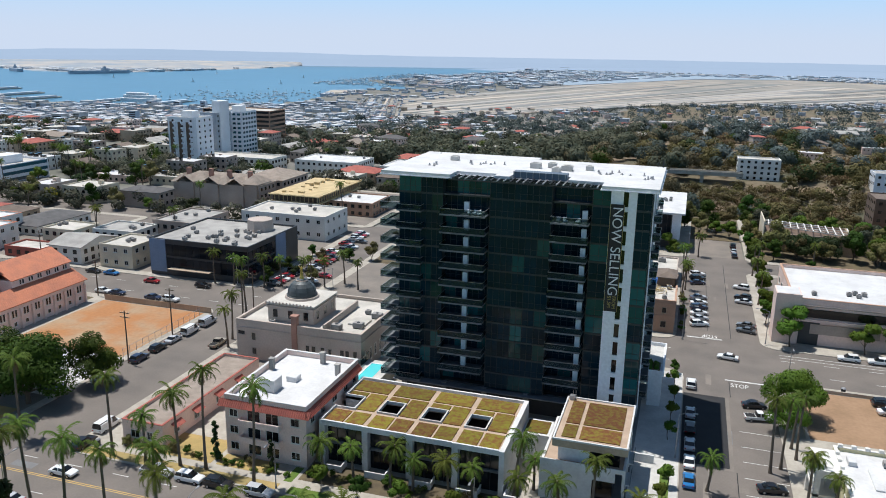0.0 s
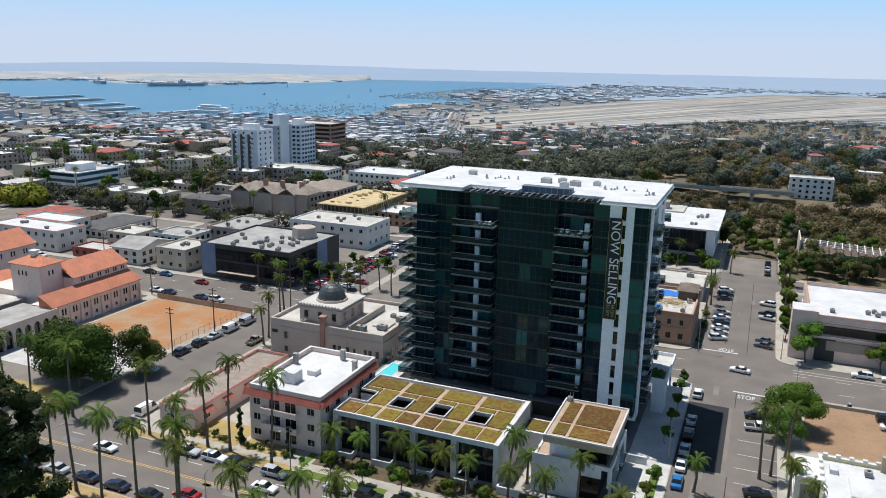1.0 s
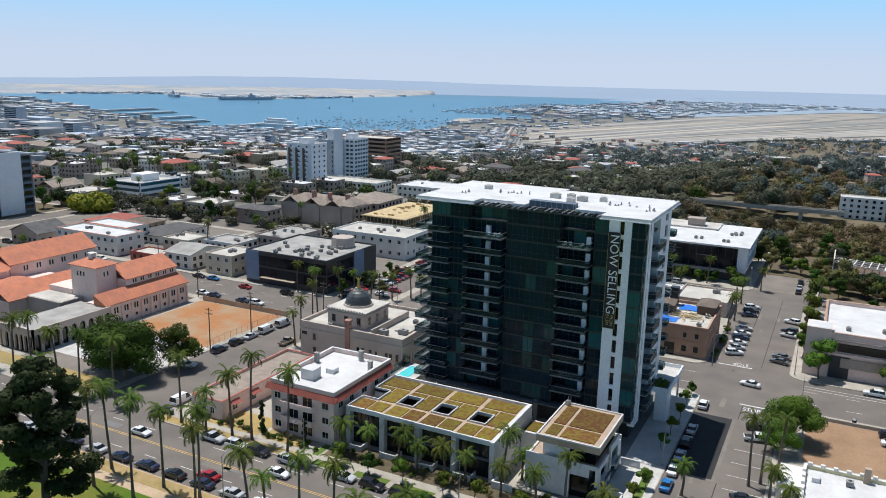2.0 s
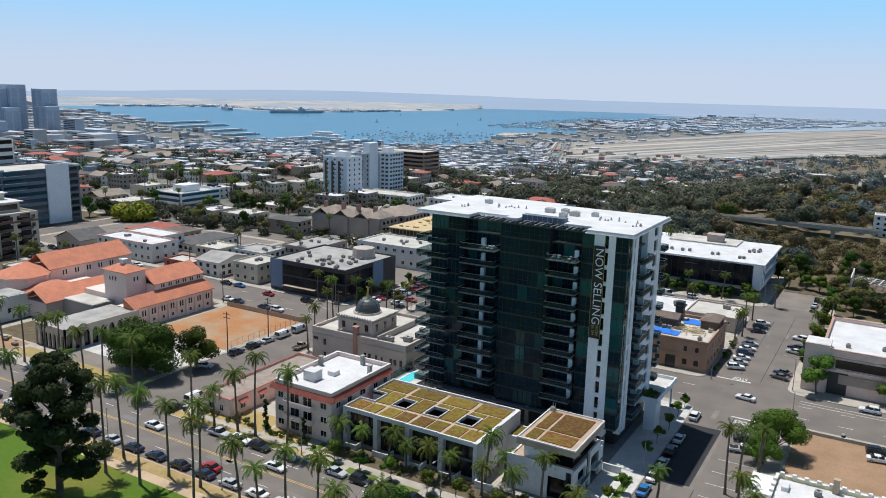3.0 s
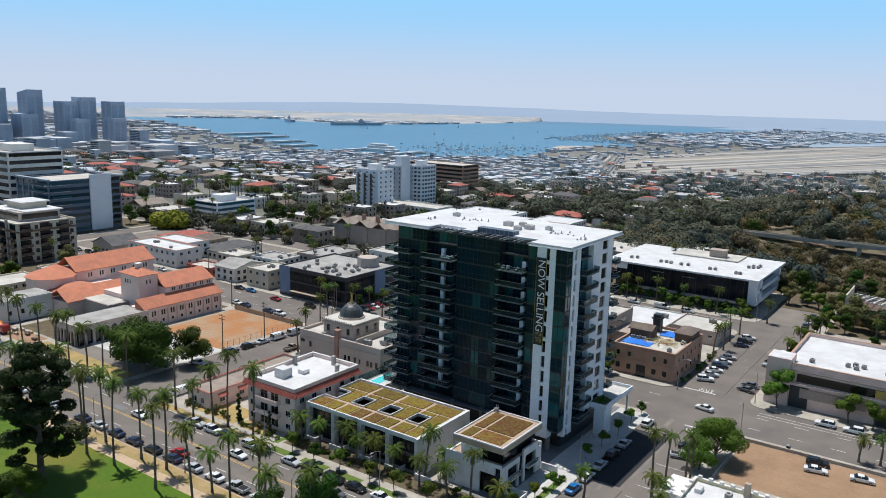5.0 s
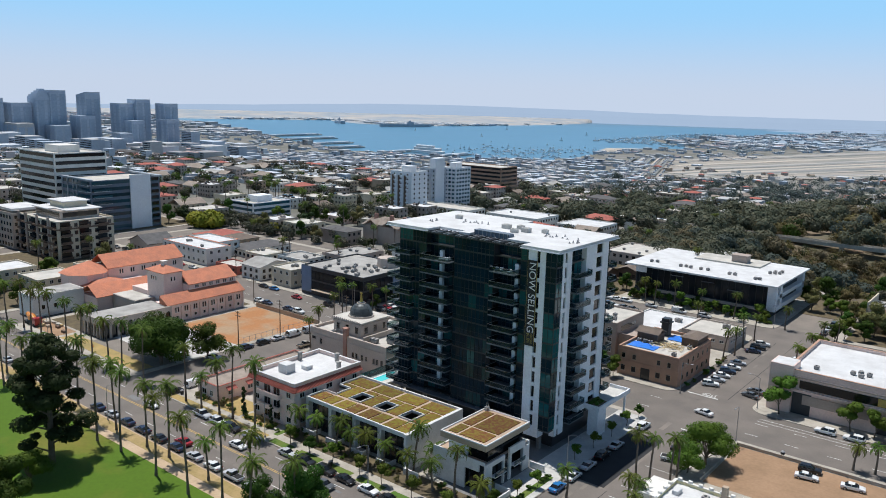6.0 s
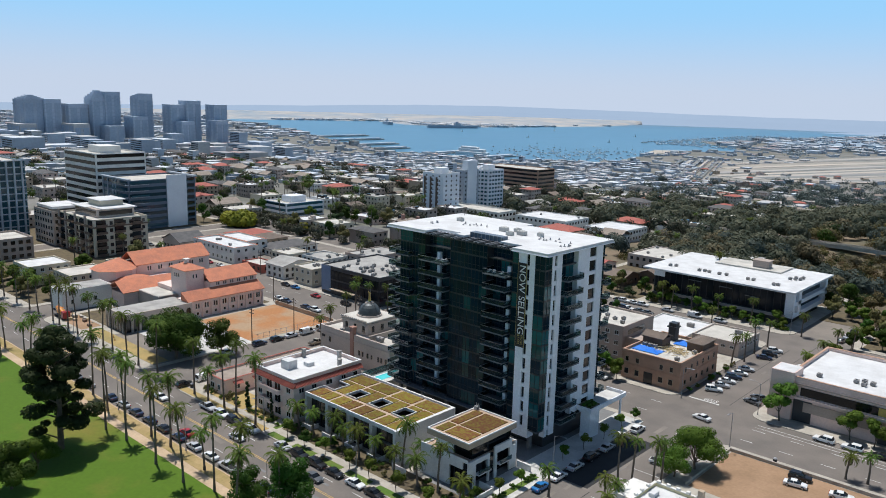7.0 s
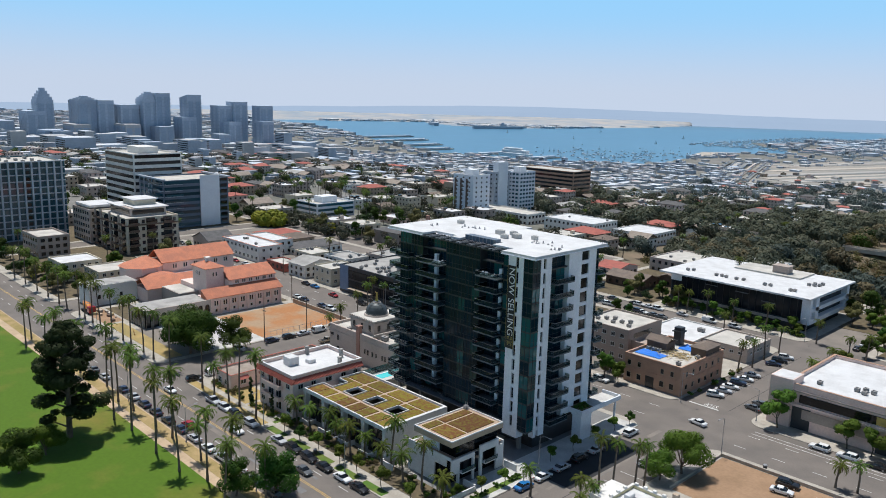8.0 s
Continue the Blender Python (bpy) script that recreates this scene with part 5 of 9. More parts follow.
for k in range(60):
    x, y, a = rb.gauss(-6.5, 2.2), rb.gauss(200.5, 2.2), rb.uniform(0, 3.14)
    x, y = min(-1.5, max(-11, x)), min(204, max(195, y))
    tube(tim, (x - 1.2 * math.cos(a), y - 1.2 * math.sin(a), 7.8 + k * 0.012), (x + 1.2 * math.cos(a), y + 1.2 * math.sin(a), 7.85 + k * 0.014), 0.09, 0.09, 4)
tagged(part("lumber_heap", tim, "timber"), "heap of loose timber lying on the roof", "timber", kind="stuff")
for x, y in ((-15.5, 199.9), (-13.8, 200), (-12.2, 199.9), (-2.6, 194), (-1.8, 203)):
    ac(x, y, 7.7, 0)

# taupe three-storey block behind it
taupe = thing("apartment_block", -31, 212, 0, "taupe stucco apartment block with stepped terraces", "apartment house")
shell(taupe, -42, -24.4, 203, 222, 0.16, 10.6, "stucco_taupe", "roof_pale", 0.6, 0.35)
part("terrace_wing", boxes((-24.38, -17.5, 204.5, 218, 0.16, 6.4), (-17.8, -17.5, 204.5, 218, 6.4, 7.3), (-24.38, -17.8, 204.5, 204.8, 6.4, 7.3)), "stucco_taupe", taupe)
for z in (5.0, 8.3):
    part("window_band", boxes((-24.36, -24.3, 206, 216, z - 0.7, z + 0.7)), "glass_dark", taupe)
for y in (207, 211, 215):
    window(taupe, "E", y, -17.5, 3.2, 1.8, 1.4)
for x in row(-41, -25, 5):
    for z in (2, 5.2, 8.4):
        window(taupe, "S", x, 203, z, 1.5, 1.3)
for k in range(7):
    ac(-39 + k * 1.9, 208 + (k % 3) * 2.0, 10.0, 0)

# low grey shop behind the brick house
shop = thing("low_shop", -8, 240, 0, "low grey stucco shop with flat pale roof", "shop")
shell(shop, -15.4, -0.2, 231.5, 248, 0.16, 4.8, "stucco_grey", "roof_pale", 0.5, 0.3)
for y in row(233, 247, 6):
    window(shop, "E", y, -0.2, 3.0, 1.4, 0.9)
for x in row(-15, -1, 5):
    window(shop, "S", x, 231.5, 3.0, 1.4, 0.9)
ac(-5, 243, 4.3, 1)
shop2 = thing("low_shop", -24, 240, 0, "low white stucco shop with pale roof", "shop")
shell(shop2, -34, -15.8, 226, 248, 0.16, 4.4, "stucco_white", "roof_white", 0.4, 0.3)
ac(-20, 240, 4.0, 1)

# ---- modern dark office with a wide white roof ----
office = thing("office_building", -27, 297, 0, "modern dark glass office with wide overhanging white roof", "office building")
part("wall", boxes((-54.5, -3.6, 280.2, 316.5, 0.16, 12.4)), "panel_dark", office)
part("side_wall", boxes((-3.6, -0.6, 279.6, 281.4, 3.0, 12.6), (-3.6, -0.6, 281.4, 316.5, 3.0, 4.6), (-3.6, -0.6, 281.4, 316.5, 7.2, 8.6), (-3.6, -0.6, 313.8, 316.5, 4.6, 12.6), (-3.6, -0.6, 284.6, 287.4, 4.6, 12.6), (-3.6, -1.2, 287.4, 313.8, 11.2, 12.6)), "panel_white", office, "white street wall with ribbon windows")
part("side_glass", boxes((-3.6, -2.6, 281.5, 313.7, 0.16, 12.3)), "glass_office", office)
part("front_glass", boxes((-54, -4, 280.0, 280.15, 4.2, 12.3)), "glass_office", office)
for x in row(-54, -4, 20):
    part("mullion", boxes((x - 0.06, x + 0.06, 279.9, 280.0, 4.2, 12.3)), "metal_dark", office)
part("base_wall", boxes((-54.5, -3.8, 279.0, 280.0, 0.16, 3.2)), "panel_dark", office)
part("base_band", boxes((-48, -3.0, 278.6, 279.0, 3.0, 4.0)), "stucco_grey", office)
part("roof", boxes((-57.4, 0.6, 275.6, 318.4, 12.7, 13.3)), "roof_white", office, "wide white overhanging roof")
part("roof_court", boxes((-40, -14, 303, 317, 13.304, 13.9)), "roof_pale", office)
part("lift_house", boxes((-26, -20, 306, 310.5, 13.9, 16.6), (-26.3, -19.7, 305.7, 310.8, 16.6, 16.8)), "stucco_taupe", office)
part("white_bay", boxes((-54.4, -50, 279.7, 279.98, 9.6, 12.2)), "panel_white", office)
for x, z in ((-40, 10.2), (-28, 9.8), (-18, 8.2)):
    part("light_shelf", boxes((x, x + 5, 279.5, 279.85, z, z + 0.25)), "slab_grey", office)
for (x, y) in ((-50, 284), (-48, 285), (-38, 284), (-36, 284.5), (-34, 284), (-30, 284), (-27.5, 284.6), (-19, 283.6), (-17, 283.8), (-9, 282), (-7.6, 282.4), (-8, 296), (-6.5, 297), (-5, 298), (-7, 299), (-5, 301)):
    ac(x, y, 13.3, 0)

# ---- pink-grey office across the side street ----
pink = thing("low_office", 60, 213, 0, "two storey blush stucco office with long window bands", "office building")
shell(pink, 26.4, 100, 194.2, 226, 0.16, 11.4, "stucco_pink", "roof_white", 0.9, 0.5, "brick_tan")
part("corner_tower", boxes((22.8, 28.4, 193.4, 200, 0.16, 12.4)), "stucco_pink", pink)
part("tower_roof", boxes((23.1, 28.1, 193.7, 199.7, 12.4, 12.45)), "roof_white", pink)
part("window_band", boxes((30, 100, 194.1, 194.16, 6.9, 9.0)), "glass_dark", pink)
for k in range(16):
    part("blind", boxes((44 + k * 3.5, 47 + k * 3.5, 194.0, 194.08, 7.0, 8.9)), "paint_yellow" if k % 5 else "glass_dark", pink, "warm brown window blind")
part("ledge", boxes((28.4, 100, 193.4, 194.1, 6.0, 6.6)), "stucco_pink", pink)
part("ledge", boxes((28.4, 100, 193.8, 194.1, 9.6, 9.9)), "stucco_taupe", pink)
part("wall_panel", boxes((31, 46, 193.9, 194.18, 3.0, 5.4)), "stucco_taupe", pink)
part("dark_recess", boxes((48, 100, 194.1, 194.15, 0.2, 3.0)), "panel_dark", pink)
part("dark_entry", boxes((28.6, 33, 194.05, 194.15, 0.2, 6.0)), "panel_dark", pink)
for (x, y) in ((32, 201), (40, 203), (42, 202), (41.5, 204.5), (43.5, 204), (49, 202), (51, 202.5), (51.5, 205), (59, 202), (61, 203), (60, 205), (72, 203), (74, 204)):
    ac(x, y, 10.5, 0)
for y in (204, 210, 216, 222):
    window(pink, "W", y, 26.4, 7.8, 2.2, 1.6)
    window(pink, "W", y, 26.4, 3.2, 2.2, 1.6)

# ---- ornate white stucco house by the empty lot ----
villa = thing("stucco_villa", 38, 124, 0, "white and yellow stucco villa with balustraded parapet", "house")
shell(villa, 26, 58, 104, 126.6, 0.16, 7.4, "stucco_yellow", "roof_white", 0.6, 0.4, "stucco_white")
part("porch", boxes((22.4, 26, 117.5, 125, 6.2, 7.4), (22.4, 23.2, 117.5, 118.3, 0.16, 6.2), (22.4, 23.2, 124.2, 125, 0.16, 6.2), (22.4, 26, 117.5, 125, 3.0, 3.4)), "stucco_white", villa, "white two storey porch")
part("porch_back", boxes((25.6, 25.98, 117.6, 124.9, 0.16, 6.2)), "glass_dark", villa)
for k in range(9):
    part("baluster", cyl(bmesh.new(), 22.6, 118.6 + k * 0.65, 3.4, 4.3, 0.12, 0.08, 6), "stucco_white", villa)
part("rail", boxes((22.45, 22.8, 118.3, 124.2, 4.3, 4.5)), "stucco_white", villa)
part("roof_mound", boxes((30, 38, 115, 121, 6.8, 7.1), (42, 44, 118, 120, 6.8, 8.2), (27.4, 28.6, 121.5, 123.5, 6.8, 7.6), bevel=0.08), "roof_white", villa)
part("chimney", boxes((35, 36, 125.2, 126.1, 6.8, 9.4)), "stucco_tan", villa)
for y in (107, 110.5, 114):
    window(villa, "W", y, 26, 5, 1.2, 1.6)
    window(villa, "W", y, 26, 2, 1.2, 1.6)
for x in row(29, 57, 7):
    window(villa, "S", x, 104, 5, 1.2, 1.6)
for k in range(16):
    part("merlon", boxes((26.6 + k * 1.95, 27.3 + k * 1.95, 126.1, 126.7, 7.503, 7.95), bevel=0.05), "stucco_white", villa)
for k in range(9):
    part("merlon", boxes((25.85, 26.45, 105.0 + k * 2.3, 105.7 + k * 2.3, 7.503, 7.95), bevel=0.05), "stucco_white", villa)
for x_, y_ in ((33, 123), (41, 112), (47, 123.5), (50, 110), (29.5, 110)):
    ac(x_, y_, 6.8, 0)
kerbwall = thing("lot_wall", 40, 165, 0, "low pale kerb wall along the empty lot", "wall")
part("wall", boxes((25, 62, 165.2, 165.5, 0.16, 0.9), (24.8, 25.0, 143, 165.5, 0.16, 0.7)), "concrete", kerbwall)

# ---- the blocks beyond, building by building ----
def windows_joined(parent, x0, x1, y0, y1, z0, z1, storeys, pitch=3.2, w=1.4, h=1.4, glass="glass_dark", faces="SE"):
    """Rows of small windows too far off to pick apart, as one part."""
    bm = bmesh.new()
    fh = (z1 - z0) / storeys
    for k in range(storeys):
        z = z0 + fh * (k + 0.55)
        if "S" in faces:
            for u in row(x0 + 0.5, x1 - 0.5, max(1, int((x1 - x0) / pitch))):
                box(bm, u - w / 2, u + w / 2, y0 - 0.06, y0 + 0.1, z - h / 2, z + h / 2)
        if "E" in faces:
            for u in row(y0 + 0.5, y1 - 0.5, max(1, int((y1 - y0) / pitch))):
                box(bm, x1 - 0.1, x1 + 0.06, u - w / 2, u + w / 2, z - h / 2, z + h / 2)
        if "W" in faces:
            for u in row(y0 + 0.5, y1 - 0.5, max(1, int((y1 - y0) / pitch))):
                box(bm, x0 - 0.06, x0 + 0.1, u - w / 2, u + w / 2, z - h / 2, z + h / 2)
    return part("glazing", bm, glass, parent, "rows of small dark windows", "stuff")


def block(name, label, category, x0, x1, y0, y1, h, wall, roof, storeys=2, flat=True, rise=2.5, axis="x", over=0.6, pitch=3.2, w=1.4, hh=1.4, glass="glass_dark", units=0, base=None, near=False, cap=None, parapet=0.5, ext=()):
    """A building with flat or pitched roof on the lie of the land."""
    z = ground_z((x0 + x1) / 2, (y0 + y1) / 2) if base is None else base
    lowest = min(ground_z(x, y) for x in (x0, x1) for y in (y0, y1)) - 0.5
    ob = thing(name, (x0 + x1) / 2, (y0 + y1) / 2, z, label, category)
    if flat:
        shell(ob, x0, x1, y0, y1, min(lowest, z), z + h, wall, roof, parapet, 0.35, cap)
    else:
        part("wall", boxes((x0, x1, y0, y1, min(lowest, z), z + h)), wall, ob)
        part("roof", (gable(bmesh.new(), x0, x1, y0, y1, z + h, z + h + rise, axis, over) if axis in "xy" else hip(bmesh.new(), x0, x1, y0, y1, z + h, z + h + rise, over)), roof, ob)
        if axis in "xy":
            bm = bmesh.new()
            if axis == "x":
                for xx in (x0, x1 - 0.3):
                    a = [bm.verts.new((q, yy, zz)) for q in (xx, xx + 0.3) for yy, zz in ((y0, z + h), (y1, z + h), ((y0 + y1) / 2, z + h + rise * 0.98))]
                    for f in ((0, 2, 1), (3, 4, 5), (0, 1, 4, 3), (1, 2, 5, 4), (2, 0, 3, 5)):
                        bm.faces.new([a[i] for i in f])
            else:
                for yy in (y0, y1 - 0.3):
                    a = [bm.verts.new((xx, q, zz)) for q in (yy, yy + 0.3) for xx, zz in ((x0, z + h), (x1, z + h), ((x0 + x1) / 2, z + h + rise * 0.98))]
                    for f in ((0, 1, 2), (3, 5, 4), (0, 3, 4, 1), (1, 4, 5, 2), (2, 5, 3, 0)):
                        bm.faces.new([a[i] for i in f])
            part("gable_wall", bm, wall, ob)
    if near:
        fh = h / storeys
        for k in range(storeys):
            for u in row(x0 + 0.5, x1 - 0.5, max(1, int((x1 - x0) / pitch))):
                window(ob, "S", u, y0, z + fh * (k + 0.55), w, hh, glass=glass)
            for u in row(y0 + 0.5, y1 - 0.5, max(1, int((y1 - y0) / pitch))):
                window(ob, "E", u, x1, z + fh * (k + 0.55), w, hh, glass=glass)
    elif storeys:
        windows_joined(ob, x0, x1, y0, y1, z, z + h - 0.4, storeys, pitch, w, hh, glass, "SEW" if x0 > 15 else "SE")
    r = random.Random(int(abs(x0 * 7 + y0 * 13)))
    for k in range(units):
        ac(r.uniform(x0 + 2, x1 - 2), r.uniform(y0 + 2, y1 - 2), z + h - parapet, 0, r.choice((0, 90)))
    return ob


USED = []


def B(*a, **k):
    USED.append((a[3] - 3, a[4] + 3, a[5] - 3, a[6] + 3))
    return block(*a, **k)


B("apartment_house", "cream stucco two storey apartment house with flat roof", "apartment house", -169.5, -157.5, 190.5, 205, 7.4, "stucco_cream", "roof_pale", 2, units=4, near=True)
B("frame_house", "pale grey gabled house beside the avenue", "house", -188, -176, 190, 206, 5.4, "stucco_white", "roof_grey", 2, flat=False, rise=2.0, axis="x")
B("workshop", "low workshop with a red wall and pale roof", "workshop", -206, -191.5, 190, 199, 3.6, "clay_red", "roof_pale", 1)
B("apartment_house", "cream stucco flat-roofed house", "house", -204, -191, 204, 216, 6.6, "stucco_cream", "roof_pale", 2, units=3)
B("apartment_house", "pale blue grey flat-roofed house", "house", -188, -172, 209, 222, 6.6, "stucco_white", "roof_grey", 2, units=4)
B("long_house", "long house with a grey hipped roof", "house", -232, -216, 214, 240, 3.4, "stucco_white", "roof_dark", 1, flat=False, rise=2.2, axis="h")
B("bungalow", "brown bungalow with hipped shingle roof", "house", -254, -240, 222, 240, 3.4, "stucco_tan", "shingle_brown", 1, flat=False, rise=2.2, axis="h")
B("bungalow", "bungalow with rusty tile roof", "house", -270, -256, 222, 242, 3.4, "stucco_tan", "clay_red", 1, flat=False, rise=2.0, axis="h")
B("brown_block", "brown brick two storey block with dark roof", "building", -174, -158, 222, 244, 8.0, "stucco_taupe", "roof_grey", 2, units=4)
B("white_hall", "white stucco building with arched windows", "building", -152, -119, 243, 262, 9.0, "stucco_white", "roof_pale", 2, units=6, near=True, pitch=4.0)
B("orange_block", "rust coloured two storey block", "building", -152, -119, 286, 306, 6.0, "brick_tan", "roof_white", 2, units=4)
wr = B("garden_apartments", "white stucco apartments with orange tile edge", "apartment house", -248, -214, 191, 204, 7.6, "stucco_white", "roof_white", 2, units=3, near=True, pitch=3.6, cap="clay_tile")
B("garden_apartments", "white stucco apartment wing with orange tile edge", "apartment house", -248, -224, 204.5, 216, 7.6, "stucco_white", "roof_white", 2, cap="clay_tile")

# shingled apartment range with gables and chimneys
sh = B("shingled_apartments", "brown three storey apartments with tan shingle gables", "apartment house", -210, -170, 286, 300, 9.4, "stucco_taupe", "shingle_tan", 3, flat=False, rise=3.6, axis="h", pitch=3.0)
for gx in (-204, -192, -180):
    part("gable_roof", gable(bmesh.new(), gx - 4, gx + 4, 283.5, 293, 9.2, 12.0, "y", 0.5), "shingle_tan", sh)
    part("gable_bay", boxes((gx - 3.6, gx + 3.6, 284, 286.2, -0.5, 9.3)), "stucco_taupe", sh)
for gx, gd, gz in ((-208, 3.2, 10.6), (-198, 3.6, 11.4), (-187, 3.2, 10.8), (-174, 3.8, 11.6)):
    part("gable_roof", hip(bmesh.new(), gx - gd, gx + gd, 284.5, 296, gz - 1.8, gz + 1.6, 0.5), "shingle_tan", sh)
    part("gable_bay", boxes((gx - gd + 0.3, gx + gd - 0.3, 284.8, 286.2, -0.5, gz - 1.8)), "stucco_taupe", sh)
for gx in (-206, -195, -186, -176):
    part("chimney", boxes((gx - 0.9, gx + 0.9, 289, 290.4, 9, 14.6)), "brick_red", sh)
B("shingled_apartments", "brown apartment wing with tan shingle roof", "apartment house", -190, -170, 306, 330, 9.0, "stucco_taupe", "shingle_tan", 3, flat=False, rise=3.6, axis="h")
# timber frame under construction
tf = thing("timber_frame", -150, 295, 0, "unfinished yellow timber deck building under construction", "building site")
USED.append((-164, -132, 270, 330))
for k, z in enumerate((2.8, 5.6, 8.4)):
    part("deck", boxes((-160, -137.5, 276, 318, z, z + 0.35)), "timber", tf, "bare plywood deck")
    for x in row(-160, -137.5, 12):
        part("stud", boxes((x - 0.1, x + 0.1, 276.2, 276.5, z - 2.8, z)), "timber", tf)
    for y in row(276, 318, 20):
        part("stud", boxes((-137.9, -137.6, y - 0.1, y + 0.1, z - 2.8, z)), "timber", tf)
part("inner", boxes((-159, -139, 278, 317, -0.3, 8.3)), "timber_dark", tf)
part("scaffold", boxes((-137.2, -136.9, 276, 318, 9.0, 9.1), (-160, -137, 275.6, 275.8, 9.0, 9.1), (-137.2, -136.9, 276, 318, 9.6, 9.7)), "timber", tf)
rk = random.Random(4)
for k in range(14):
    x, y = rk.uniform(-158, -140), rk.uniform(278, 316)
    tagged(part("lumber_stack", boxes((x, x + rk.uniform(1, 2.6), y, y + rk.uniform(0.6, 1.4), 8.75, 8.75 + rk.uniform(0.3, 1.1)), bevel=0.03), "timber"), "stack of yellow lumber on the deck", "timber", "lumber stacks")

# twin white towers and the brick block behind
def tall(name, label, x0, x1, y0, y1, h, wall, storeys, glass="glass_dark", pitch=3.4, w=1.8, hh=1.6, bands=False, pent=True, fins=False):
    USED.append((x0 - 4, x1 + 4, y0 - 4, y1 + 4))
    z = min(ground_z(x, y) for x in (x0, x1) for y in (y0, y1))
    ob = thing(name, (x0 + x1) / 2, (y0 + y1) / 2, z, label, "tower block")
    shell(ob, x0, x1, y0, y1, z, z + h, wall, "roof_pale", 0.8, 0.4)
    fh = h / storeys
    if bands:
        for k in range(storeys):
            zz = z + fh * (k + 0.35)
            part("window_band", boxes((x0 + 0.8, x1 - 0.8, y0 - 0.08, y0 + 0.1, zz, zz + fh * 0.5)), glass, ob)
            part("window_band", boxes((x1 - 0.1, x1 + 0.08, y0 + 0.8, y1 - 0.8, zz, zz + fh * 0.5)), glass, ob)
    else:
        windows_joined(ob, x0, x1, y0, y1, z, z + h - 0.6, storeys, pitch, w, hh, glass)
    if pent:
        part("penthouse", boxes((x0 * 0.7 + x1 * 0.3, x0 * 0.3 + x1 * 0.7, y0 * 0.7 + y1 * 0.3, y0 * 0.3 + y1 * 0.7, z + h - 0.8, z + h + 3.2)), wall, ob)
    return ob


t1 = tall("apartment_tower", "white apartment tower with brown balcony strips", -296.5, -277, 399, 416, 30, "panel_white", 9, pitch=5.6, w=1.2, hh=1.2)
for x in (-295.2, -289.6, -284.0):
    part("balcony_strip", boxes((x, x + 2.4, 398.8, 399.2, -6, 21)), "timber_dark", t1, "brown balcony strip")
    for k in range(9):
        part("balcony", boxes((x + 2.4, x + 4.0, 398.0, 399.0, -4 + k * 3.0, -3.0 + k * 3.0)), "panel_white", t1)
t2 = tall("apartment_tower", "pale blue white apartment tower with lift core", -291, -280, 424, 441, 32, "panel_grey", 10, pitch=4.0, w=1.2, hh=1.2, pent=False)
part("lift_core", boxes((-285, -279.4, 428, 438, -10, 31.5)), "panel_white", t2)
t3 = tall("apartment_tower", "pale blue white apartment tower with balcony bands", -291.5, -276.6, 448, 466, 32.5, "panel_white", 11, "glass_blue", pitch=3.6, w=2.2, hh=1.4)
for k in range(11):
    zz = ground_z(-284, 457) + 1.4 + k * 2.9
    part("balcony_band", boxes((-291.2, -283, 447.2, 448, zz, zz + 1.0)), "panel_white", t3)
tall("brick_block", "long red brick hospital block with dark window bands", -424, -356, 622, 650, 27, "brick_tan", 7, bands=True, pent=False)
tall("low_apartments", "long low pale apartments with flat roof", -282, -232, 405, 424, 8, "stucco_white", 2, pent=False)
tall("low_apartments", "blue glazed low block", -341, -317, 296, 326, 9.5, "panel_white", 3, "glass_blue", bands=True)
# houses seen past the tower's street side
B("white_apartments", "long white two storey apartments", "apartment house", -214, -176, 400, 426, 8, "stucco_white", "roof_white", 2, units=2)
B("white_apartments", "white two storey apartments with dark windows", "apartment house", -162, -136, 400, 428, 7.4, "stucco_white", "roof_white", 2)
B("green_apartments", "green grey two storey apartments with pale roof", "apartment house", -93, -63, 328, 356, 7.0, "stucco_grey", "roof_pale", 2, units=5)
B("bungalow", "brown shingled bungalow among trees", "house", -90, -72, 288, 300, 3.8, "timber_dark", "shingle_brown", 1, flat=False, rise=2.0, axis="x")
B("bungalow", "small brown house among trees", "house", -74, -64, 303, 315, 3.6, "timber_dark", "shingle_brown", 1, flat=False, rise=2.0, axis="y")
B("bungalow", "small pink walled bungalow", "house", -104, -92, 300, 316, 3.8, "stucco_pink", "clay_red", 1, flat=False, rise=1.8, axis="x")
B("apartment_house", "grey apartments with flat roof", "apartment house", -66, -46, 360, 376, 6, "stucco_white", "roof_white", 2)
# by the canyon
B("canyon_apartments", "white four storey apartments above the canyon", "apartment house", 27, 50, 480, 492, 12.5, "stucco_white", "roof_pale", 4, base=-5, pitch=3.6)
B("canyon_house", "white canyon house with pale roof", "house", 2, 16, 592, 608, 8, "stucco_white", "roof_white", 2, base=-10)
B("brown_apartments", "brown timber apartments among canyon trees", "apartment house", 78, 92, 372, 390, 15, "timber_dark", "shingle_brown", 4, base=-8)
B("white_apartments", "white apartments with balconies beyond the canyon", "apartment house", 108, 124, 318, 338, 14, "stucco_white", "roof_white", 4, base=-2)
B("pale_villa", "pale lilac villa above the canyon", "house", 96, 118, 468, 482, 8, "panel_white", "roof_grey", 2, base=-3)

bridge = thing("footbridge", -30, 476, -3, "pale concrete road bridge across the wooded canyon", "bridge")
part("deck", boxes((-140, 30, 470, 477, -2.0, -0.9)), "concrete", bridge)
part("parapet", boxes((-140, 30, 470, 470.3, -0.9, 0.2)), "concrete", bridge)
part("parapet", boxes((-140, 30, 476.7, 477, -0.9, 0.2)), "concrete", bridge)
for x in (-110, -80, -50, -20, 8):
    part("pier", boxes((x - 1, x + 1, 471.5, 475.5, -30, -2.0)), "concrete", bridge)
